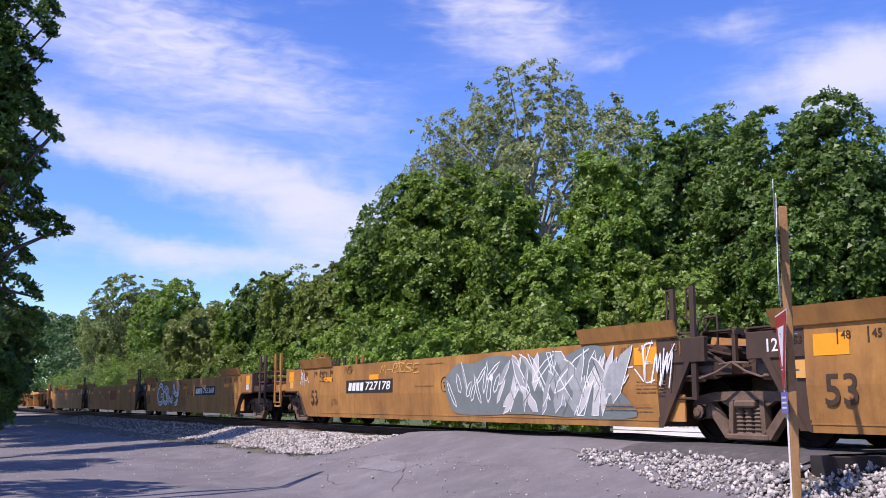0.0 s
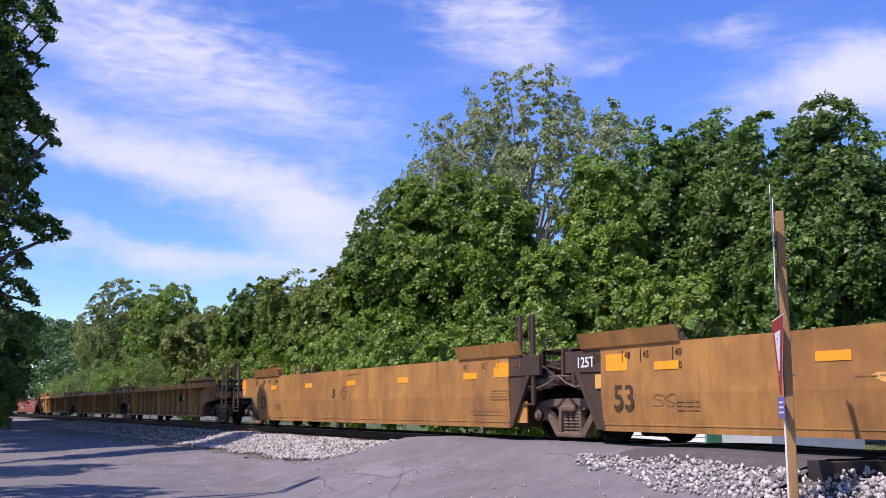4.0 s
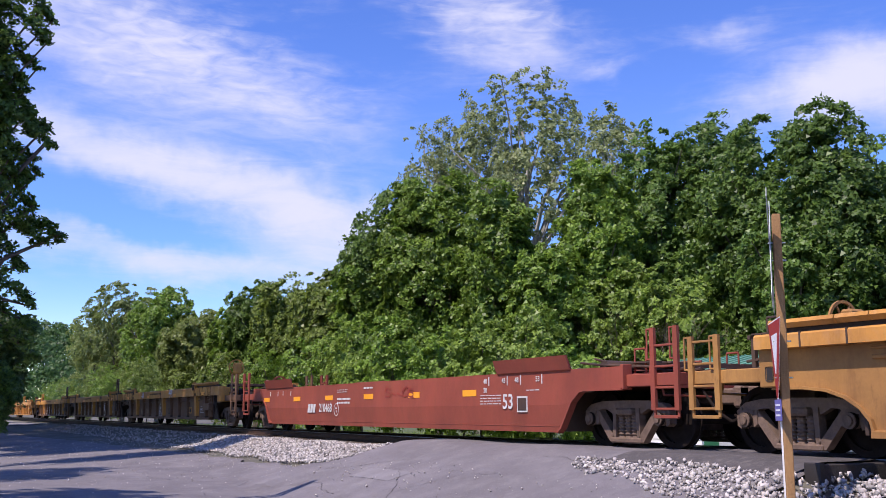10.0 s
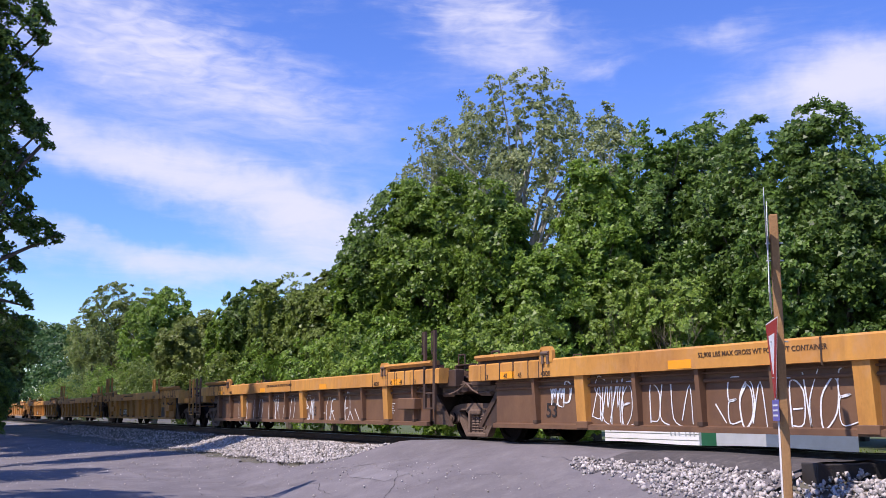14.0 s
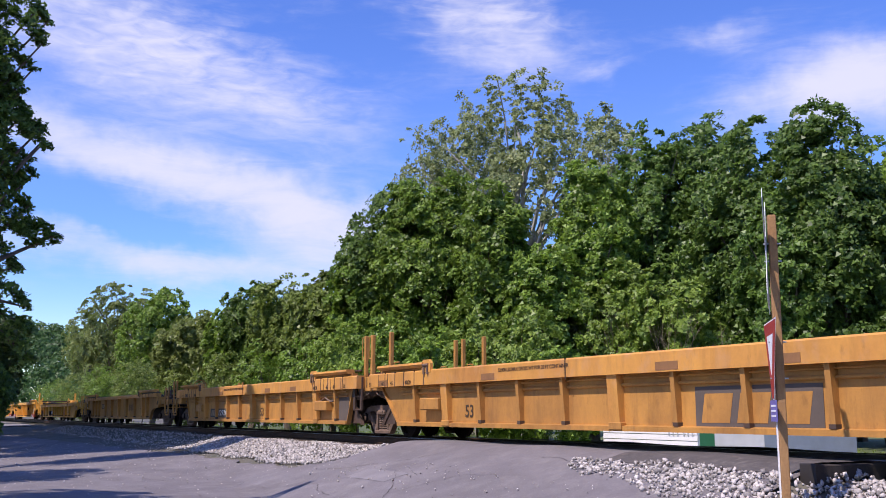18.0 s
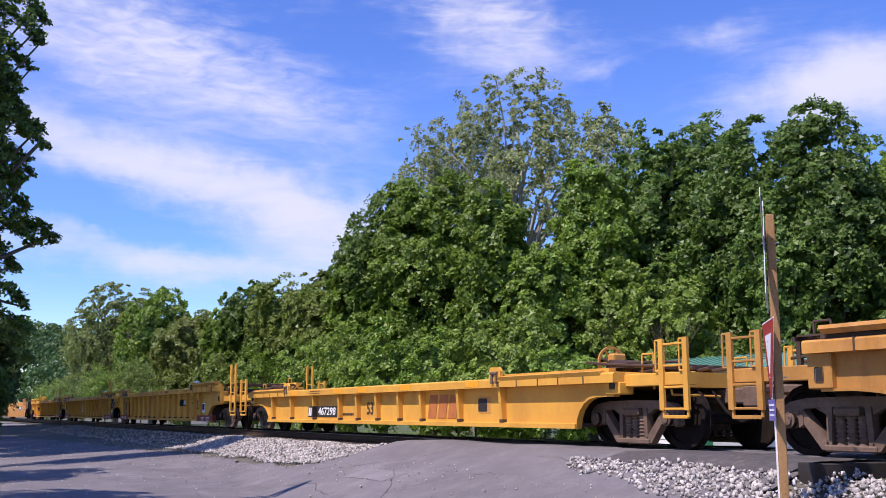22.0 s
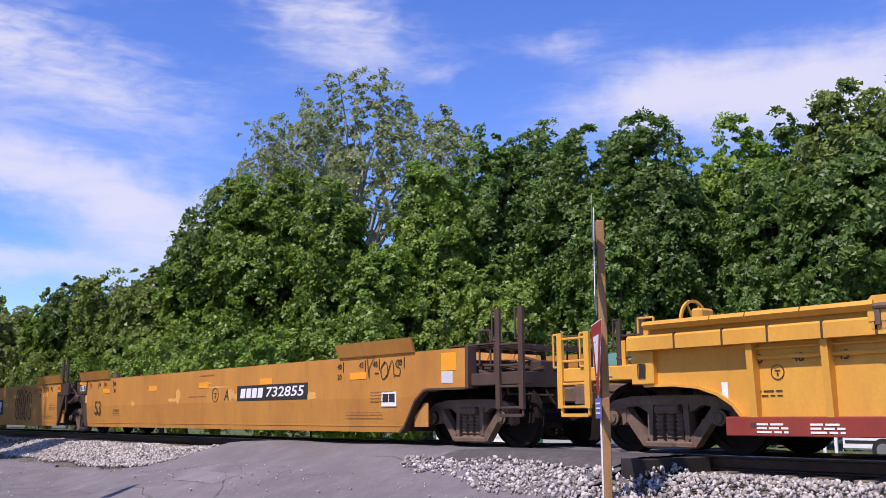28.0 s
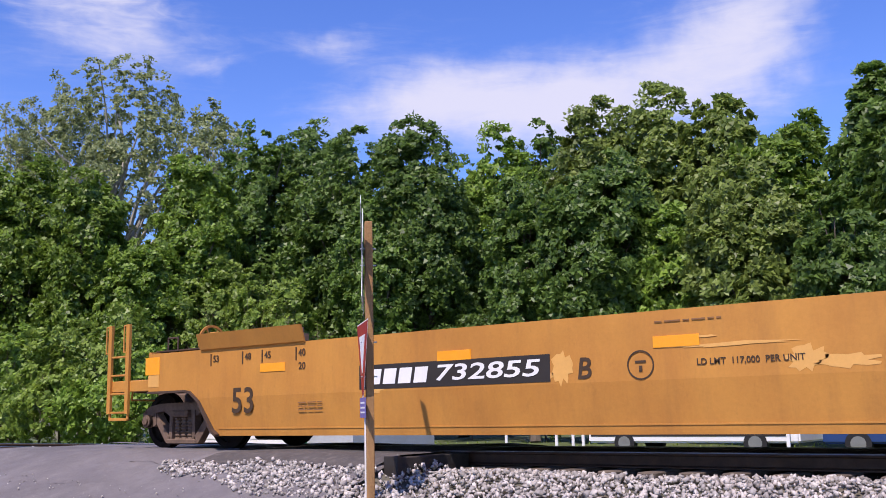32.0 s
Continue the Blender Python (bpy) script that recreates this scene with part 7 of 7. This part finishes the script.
def letter_ribbed_cars():
    skin, chord_face = -1.463, -1.662
    PHASE = (0.0, -0.1, -0.32)
    r1, r2, r3 = units[5], units[6], units[7]
    for i, (root, half, w0, w1) in enumerate((r1, r2, r3)):
        FACE[0] = skin
        mx = PHASE[i]
        lettering(root, "20", 5.88 + mx, 1.17, 0.14, DARKPAINT, 0.146), lettering(root, "40", 5.88 + mx, 1.0, 0.14, DARKPAINT, 0.137)
        lettering(root, "45", 6.5 + mx, 1.2, 0.12, DARKPAINT)
        lettering(root, "53", 6.42 + mx, 0.88, 0.46, DARKPAINT, out=0.02)
        lines(root, 4.75, 0.72, 0.6, 2, DARKPAINT, seed=i)
        lines(root, -3.0, 0.82, 1.6, 2, FADED, seed=i + 5)
        if i < 2:
            plate(root, -half + 1.62, 0.84, 1.0, 1.06, BLACK, "black_panel", 0.02, "black stencilled panel")
            FACE[0] = skin - 0.02
            lettering(root, "125T", -half + 1.7, 0.70, 0.32, WHITE, 0.008, 0.0, 0.8)
            lines(root, -half + 1.75, 1.12, 0.5, 2, OFF_WHITE, seed=i)
            lines(root, -half + 1.75, 0.48, 0.4, 2, OFF_WHITE, seed=i + 2)
        if i > 0:
            FACE[0] = skin
            plate(root, half - 2.1, 0.84, 1.3, 1.05, BLACK, "black_panel", 0.02, "black stencilled panel")
            FACE[0] = skin - 0.02
            lettering(root, "48", half - 2.45, 1.16, 0.15, WHITE), lettering(root, "5", half - 1.75, 1.16, 0.15, WHITE)
            badge(root, half - 2.35, 0.98, 0.09, GREY), badge(root, half - 1.95, 0.98, 0.09, GREY)
            lines(root, half - 2.1, 0.82, 0.7, 3, OFF_WHITE, seed=i)
            lines(root, half - 2.2, 0.45, 0.8, 3, OFF_WHITE, 0.04, 0.016, seed=i + 3)
        FACE[0] = chord_face
        for ok, x in ((i < 2, -half + 1.9), (i > 0, half - 2.1)):
            if ok:
                plate(root, x, 1.53, 1.3, 0.18, BLACK, "black_band", 0.004)
                for k in (-0.45, 0.1, 0.5):
                    plate(root, x + k, 1.53, 0.06, 0.17, WHITE, "mark_bar", 0.007)
        for x in (-5.6, -2.2, 0.9, 4.2):
            plate(root, x, 1.53, 0.5, 0.13, REFLECT if x in (0.9, 4.2) else FADED, "reflector", 0.003)
        lines(root, 1.8, 1.54, 0.7, 1, DARKPAINT, seed=i)
        lines(root, -1.2, 1.54, 0.8, 1, FADED, seed=i + 9)
        for x in (6.2, 7.0, 7.9):
            plate(root, x, 1.56, 0.07, 0.2, WHITE if i else FADED, "mark_bar", 0.003)
    FACE[0] = skin
    r = r1[0]
    number_plate(r, 3.40, 4.80, 1.05, "787383", 0.26, rib=3.92)
    for k, x in enumerate((0.65, 1.5, 2.45, 3.6, 4.3, 5.2)):
        scribble(r, x, 0.92, 0.35, 0.32, PALE, 40 + k, 1, 0.02)
    plate(r, 6.85, 0.62, 0.34, 0.24, GREYPANEL, "placard", 0.006)
    scribble(r2[0], 3.26, 0.88, 0.55, 0.8, BLACK, 51, 7, 0.022)
    logo(r2[0], 0.55, 1.75, 0.92, 0.42, LOGO_RED)
    scribble(r2[0], -3.4, 0.9, 2.4, 0.5, FADED, 52, 8, 0.03)
    scribble(r2[0], -1.0, 0.9, 0.9, 0.5, FADED, 58, 4, 0.03)
    for k, x in enumerate((1.05, 3.1, 4.1, -0.9, -2.0)):
        scribble(r3[0], x, 0.82, 0.6, 0.75, BLACK if k in (1, 2) else FADED, 53 + k, 6, 0.02)
    scribble(r3[0], 6.3, 1.02, 0.6, 0.35, WHITE, 60, 4, 0.028)
    FACE[0] = skin - 0.021
    scribble(r3[0], r3[1] - 2.2, 0.85, 0.6, 0.4, WHITE, 61, 4, 0.024)
    FACE[0] = skin
    number_plate(r3[0], -5.67, -4.26, 0.95, "787382", 0.24, rib=-5.22)
    # oxide-red car
    root, half, w0, w1 = units[8]
    FACE[0] = -1.5
    for x in (-8.3, -5.5, -2.95, -0.3, 2.25, 4.8):
        reflector(root, x, 0.98)
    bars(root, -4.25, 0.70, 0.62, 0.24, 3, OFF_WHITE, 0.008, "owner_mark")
    lettering(root, "210468", -3.2, 0.70, 0.32, OFF_WHITE, 0.008)
    badge(root, -2.4, 0.66, 0.17, OFF_WHITE)
    for x, t in ((5.45, "40"), (6.15, "45"), (6.62, "48"), (7.34, "53")):
        lettering(root, t, x, 1.2, 0.14, OFF_WHITE, 0.008)
        plate(root, x + 0.13, 1.2, 0.02, 0.18, OFF_WHITE, "mark_bar", 0.008)
        plate(root, -x - 0.6, 1.16, 0.02, 0.14, OFF_WHITE, "mark_bar", 0.008)
    lettering(root, "20", 5.45, 1.02, 0.14, OFF_WHITE, 0.008)
    lettering(root, "53", 6.3, 0.78, 0.4, OFF_WHITE, 0.008)
    lines(root, 5.65, 0.92, 0.8, 4, OFF_WHITE, seed=70), lines(root, -1.9, 0.94, 0.9, 2, OFF_WHITE, 0.1, 0.05, seed=71), lines(root, -2.0, 1.18, 0.7, 2, OFF_WHITE, seed=72)
    lines(root, 7.2, 1.0, 0.5, 1, OFF_WHITE, seed=73), lines(root, -0.3, 1.2, 0.6, 1, OFF_WHITE, 0.05, 0.04, seed=74)
    plate(root, 6.8, 0.74, 0.36, 0.3, OFF_WHITE, "placard_frame", 0.004), plate(root, 6.8, 0.74, 0.3, 0.24, P_GREYBROWN, "placard", 0.008)
    scribble(root, 1.5, 1.05, 1.6, 0.2, P_WARN, 75, 5, 0.05)
    # rusty brown cars and the orange ones
    for i in range(9, 15):
        root, half, w0, w1 = units[i]
        FACE[0] = skin
        brown = i < 12
        shade = DARKPAINT if not brown else BLACK
        mx = {9: 0.18, 10: 0.54, 11: 0.75, 12: 1.24, 13: 1.21, 14: 0.78}[i]
        for x in (7.7,) if brown else (5.72 + mx + 0.58, -5.72 + mx - 0.6):
            bm = bmesh.new()
            box(bm, x - 0.42, x + 0.42, -1.66, -1.46, 0.66, 0.92, 0.02)
            part("tool_box", bm, P_BROWN if brown else P_ORANGE, root)
        for x in (8.2,) if i in (13, 14) else ():
            plate(root, x + 0.1, 0.68, 0.66, 0.68, GREYPANEL, "grey_patch", 0.004)
        mx = {9: 0.18, 10: 0.54, 11: 0.75, 12: 1.24, 13: 1.21, 14: 0.78}[i]
        for x in (-5.72 + mx, mx, 5.72 + mx):
            bm = bmesh.new()
            box(bm, x - 0.15, x + 0.17, -1.58, -1.46, 0.32, 0.44, 0.01)
            part("tie_down", bm, P_BROWN if brown else P_ORANGE, root)
        if not brown:
            for k in range(2):
                bm = bmesh.new()
                pipe(bm, [(6.3 + k * 0.85 + j * 0.12, -1.53, 1.02 - 0.11 * math.sin(math.pi * j / 7) - 0.008 * (j % 2)) for j in range(8)], 0.03, 6)
                part("hanging_chain", bm, IRON, root, "rusty sagging tie-down chain")
        FACE[0] = chord_face
        for x in (-7.4, -2.6, 2.6, 7.2 if brown else 4.9):
            plate(root, x, 1.3, 0.5, 0.13, REFLECT if brown else FADED, "reflector", 0.003)
        lettering(root, "52,900 LBS MAX GROSS WT FOR 20 FT CONTAINER", -1.05, 1.41, 0.1, DARKPAINT, 0.004)
        plate(root, 0.0, 1.36, 0.03, 0.36, DARKPAINT, "chord_joint", 0.003)
        for s in (-1, 1):
            for x, t in ((6.1, "40/20"), (6.95, "45"), (7.45, "48"), (8.15, "53")):
                x += 0 if brown or s < 0 else 0.6 if i == 14 else 0.9
                lettering(root, t, s * x, 1.28, 0.13, DARKPAINT, 0.004)
                plate(root, s * x - 0.22, 1.36, 0.018, 0.3, DARKPAINT, "mark_bar", 0.003)
        FACE[0] = skin
        lettering(root, "53", {9: 1.03, 10: -6.2, 11: 1.5, 12: 2.15, 13: -3.64, 14: 1.56}[i], 0.62, 0.36, shade, 0.006)
        lines(root, 6.5, 0.8, 0.5, 5, OFF_WHITE if brown else FADED, seed=i)
    FACE[0] = skin
    y1, y2, y3 = units[9][0], units[10][0], units[11][0]
    lettering(y1, "125", -6.32, 0.64, 0.34, FAINT, 0.008)
    lettering(y1, "728445", -3.37, 0.64, 0.3, FAINT, 0.008, 0.15)
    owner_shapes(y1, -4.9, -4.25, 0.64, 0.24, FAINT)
    scribble(y1, -0.57, 0.64, 0.72, 0.66, WHITE, 80, 4, 0.035)
    FACE[0] = chord_face
    scribble(y1, -3.85, 1.38, 0.5, 0.25, WHITE, 81, 3, 0.04), scribble(y1, 1.9, 1.4, 0.7, 0.3, WHITE, 82, 4, 0.04)
    scribble(y2, 3.6, 1.38, 0.7, 0.28, BLACK, 83, 4, 0.03)
    FACE[0] = skin
    for k, x in enumerate((-4.45, -3.0, -1.6, -0.2)):
        scribble(y2, x, 0.74, 1.0, 0.64, WHITE, 84 + k, 4, 0.026, "white looping graffiti outline")
    scribble(y2, -5.9, 0.9, 0.6, 0.35, WHITE, 89, 3, 0.034)
    logo(y2, 1.15, 3.1, 0.66, 0.46, LIGHT_BROWN, GREYPANEL)
    tag = curve_through([(4.22, 0.98), (3.98, 1.08), (3.85, 0.92), (3.95, 0.76), (4.2, 0.64), (4.28, 0.46), (4.12, 0.36), (3.92, 0.42)])
    for mat, wide, y in ((BLACK, 0.2, 0.007), (WHITE, 0.15, 0.009)):
        bm = bmesh.new()
        ribbon(bm, tag, wide, skin - y)
        part("graffiti_tag", bm, mat, y2, "white curved graffiti stroke with black edge")
    for k, x in enumerate((-5.2, -3.6, -2.0, -0.6, 1.0, 2.6, 4.2)):
        scribble(y3, x, 0.68, 0.95, 0.7, WHITE, 90 + k, 3, 0.032)
    plate(units[9][0], 4.7, 0.66, 0.42, 0.24, P_CHORD, "yellow_frame", 0.005), plate(y1, 4.72, 0.66, 0.3, 0.16, BLACK, "placard", 0.009)
    o1, o2, o3 = units[12][0], units[13][0], units[14][0]
    number_plate(o1, -4.0, -1.65, 0.62, "729245", 0.34, GREYPANEL, True)
    lettering(o1, "125", -6.42, 0.64, 0.3, FAINT, 0.012)
    badge(o1, 3.67, 0.63, 0.2, FADED)
    plate(o1, 6.05, 0.62, 0.7, 0.42, GREYPANEL, "grey_patch", 0.004)
    logo(o2, 3.15, 5.15, 0.66, 0.42, P_ORANGE, GREYPANEL)
    number_plate(o3, -4.5, -2.1, 0.60, "129245", 0.32, GREYPANEL, True)
    # single orange car and the yellow low one
    n1, q1 = units[15][0], units[16][0]
    lettering(n1, "53", 6.2, 0.92, 0.42, DARKPAINT), logo(n1, 3.2, 4.6, 0.88, 0.3, FADED)
    number_plate(n1, -4.6, -3.1, 0.98, "680120", 0.26, GREYPANEL, True)
    scribble(n1, -2.0, 1.0, 1.2, 0.35, FADED, 101, 5, 0.02), scribble(n1, -0.2, 1.1, 1.0, 0.25, PALE, 102, 4, 0.02), scribble(n1, 2.4, 0.9, 0.5, 0.12, DARKPAINT, 103, 4, 0.02)
    number_plate(q1, -4.36, -2.24, 0.62, "467298", 0.3, rib=-3.74)
    lettering(q1, "53", -0.12, 0.68, 0.42, DARKPAINT), logo(q1, 3.0, 4.3, 0.72, 0.5, material("logo_worn_red", (0.52, 0.17, 0.045), 0.65, vary=0.25, scale=4, grain=30, bump=0.02))
    plate(q1, 5.38, 0.74, 0.46, 0.34, P_CHORD, "placard_frame", 0.004), plate(q1, 5.3, 0.74, 0.34, 0.26, BLACK, "placard", 0.008)
    lines(q1, -1.5, 0.55, 0.7, 1, DARKPAINT, 0.06, 0.06, seed=104)
    plate(q1, -2.1, 0.65, 0.22, 0.3, P_CHORD, "placard", 0.004)
    FACE[0] = chord_face
    for x in (-5.0, -1.8, -0.2, 2.2, 5.2):
        plate(q1, x, 1.16, 0.5, 0.12, REFLECT, "reflector", 0.003)
    lines(q1, -3.4, 1.18, 0.7, 2, DARKPAINT, 0.06, seed=105)
    # clean yellow cars
    for i in range(17, 20):
        root, half, w0, w1 = units[i]
        FACE[0] = skin
        for e in (-1, 1):
            bm = bmesh.new()
            box(bm, e * (w0 - 2.1), e * (w0 + 0.05), -1.56, -1.42, 0.27, 0.5, 0.01)
            sill = part("warning_sill", bm, P_WARN, root, "red warning sill")
            FACE[0] = -1.56
            for x in (w0 - 0.6, w0 - 1.3):
                lines(root, e * x, 0.41, 0.42, 3, WHITE, 0.045, 0.024, seed=i)
            FACE[0] = skin
        mx = {17: -0.04, 18: 0.2, 19: 0.4}[i]
        lettering(root, "53", 6.42 + mx, 0.88, 0.5, BLACK, 0.02)
        lettering(root, "20", 5.88 + mx, 1.14, 0.14, BLACK, 0.146), lettering(root, "40", 5.88 + mx, 0.97, 0.14, BLACK, 0.137), lettering(root, "45", 6.5 + mx, 1.19, 0.13, BLACK, 0.02)
        lines(root, 4.9, 0.72, 0.5, 2, DARKPAINT, seed=i)
        if i == 19:
            for x, t in ((-7.4, "53"), (-6.86, "48"), (-6.3, "45")):
                lettering(root, t, x, 1.18, 0.15, BLACK, 0.02)
            badge(root, -7.15, 1.02, 0.09, DARKPAINT), lines(root, -7.3, 0.8, 0.4, 2, DARKPAINT, seed=44)
            plate(root, -7.9, 0.82, 0.09, 0.2, WHITE, "paper_tag", 0.006)
        xs, xw = {17: (-1.38, -2.38), 18: (3.4, -1.6), 19: (2.06, 3.05)}[i]
        plate(root, xw, 0.9, 0.42, 0.5, WHITE, "paper_placard", 0.005, "white paper placard")
        bm = bmesh.new()
        for s in (-1, 1):
            ribbon(bm, [(xs - 0.14, 0.9 - 0.16 * s), (xs + 0.14, 0.9 + 0.16 * s)], 0.06, skin - 0.006 - 0.001 * s)
        part("cross_mark", bm, PINK, root, "pink painted cross")
        FACE[0] = chord_face
        for x in (-5.6, -2.2, -0.8, 0.8, 3.6):
            plate(root, x, 1.48, 0.5, 0.11, P_CHORD, "reflector", 0.003)
        lines(root, 1.8, 1.48, 0.6, 1, BLACK, 0.06, 0.05, seed=i), lines(root, 4.8, 1.48, 0.9, 2, DARKPAINT, 0.05, seed=i)
        plate(root, 0.0, 1.47, 0.02, 0.2, DARKPAINT, "chord_joint", 0.003)
        bm = bmesh.new()
        box(bm, 5.9, 6.05, -1.56, -1.42, 1.55, 1.72, 0.02)
        rod(bm, (5.8, -1.5, 1.78), (6.2, -1.5, 1.78), 0.07, 10)
        part("guide_latch", bm, WHITE, root, "white latch cover")
    for i, e in ((17, -1), (18, 1), (18, -1), (19, 1)):
        root, half, w0, w1 = units[i]
        FACE[0] = skin
        x = {17: -7.2, 18: e * (half - 1.5), 19: half - 1.2}[i]
        plate(root, x, 0.86, 0.95, 0.98, BLACK, "black_panel", 0.022, "black stencilled panel")
        FACE[0] = skin - 0.022
        lettering(root, "125T", x, 0.68, 0.24, WHITE), badge(root, x, 1.02, 0.09, OFF_WHITE), lines(root, x, 0.5, 0.5, 2, OFF_WHITE, seed=i)
        lettering(root, "53", x - 0.3, 1.2, 0.12, WHITE), lettering(root, "48", x + 0.3, 1.2, 0.12, WHITE)
        FACE[0] = chord_face
        for k in (-0.5, 0, 0.5):
            plate(root, x + k, 1.5, 0.06, 0.16, WHITE, "mark_bar", 0.005)
        plate(root, x, 1.5, 1.4, 0.15, BLACK, "black_band", 0.003)
    FACE[0] = skin
    number_plate(units[17][0], 3.4, 4.80, 1.0, "788026", 0.26, rib=3.88)
    number_plate(units[19][0], -5.0, -3.55, 0.93, "788026", 0.26, rib=-4.5)
    lettering(units[17][0], "NWG33E", 1.7, 0.63, 0.14, DARKPAINT)
    lettering(units[19][0], "IL 53 1", 5.45, 0.88, 0.12, DARKPAINT), lettering(units[19][0], "IW 8 9", 5.45, 0.70, 0.12, DARKPAINT)
    logo(units[18][0], 2.2, 3.3, 0.88, 0.4, LOGO_RED)
    plate(units[17][0], 7.1, 0.78, 0.4, 0.36, WHITE, "placard_frame", 0.02), plate(units[17][0], 7.1, 0.82, 0.3, 0.22, BLACK, "placard", 0.024)


letter_smooth_cars()
letter_ribbed_cars()


def brake_wheels():
    for i, x, y, z, mat in ((22, -9.3, -0.6, 1.85, P_TAN), (9, 9.2, -0.95, 2.26, P_CHORD), (16, 8.6, -0.8, 1.45, P_CHORD), (1, -8.9, -0.7, 1.85, P_TAN), (14, -9.0, -0.7, 1.7, P_ORANGE), (7, -9.2, -0.7, 1.8, P_OCHRE), (19, -8.9, -0.7, 1.8, P_YELLOW), (8, -9.4, -0.7, 1.5, P_RED), (4, -8.9, -0.6, 1.85, P_TAN)):
        brake_wheel(units[i][0], x, y, z, mat)


brake_wheels()


build_ties()


# ---- movement ----
def motions():
    for root, centre in keyed_cars:
        walk(root, [(t, pose(centre + SPEED * t, TRACK, 0)) for t in (0, 4, 8, 12, 16, 20, 24, 28, 32)])
    # wheels roll while they pass the road
    turn = math.degrees(SPEED / 0.4826)
    for wheel, x, when in wheel_sets:
        a, b = max(0.05, when - 1.4), min(31.95, when + 0.6)
        rows = [(0, pose(x, 0, 0.4826))]
        k = 0
        while b > a and a + k / FPS <= b:
            rows.append((a + k / FPS, pose(x, 0, 0.4826, 0, turn * k / FPS, 0)))
            k += 1
        rows.append((32.0, rows[-1][1]))
        walk(wheel, rows)


motions()
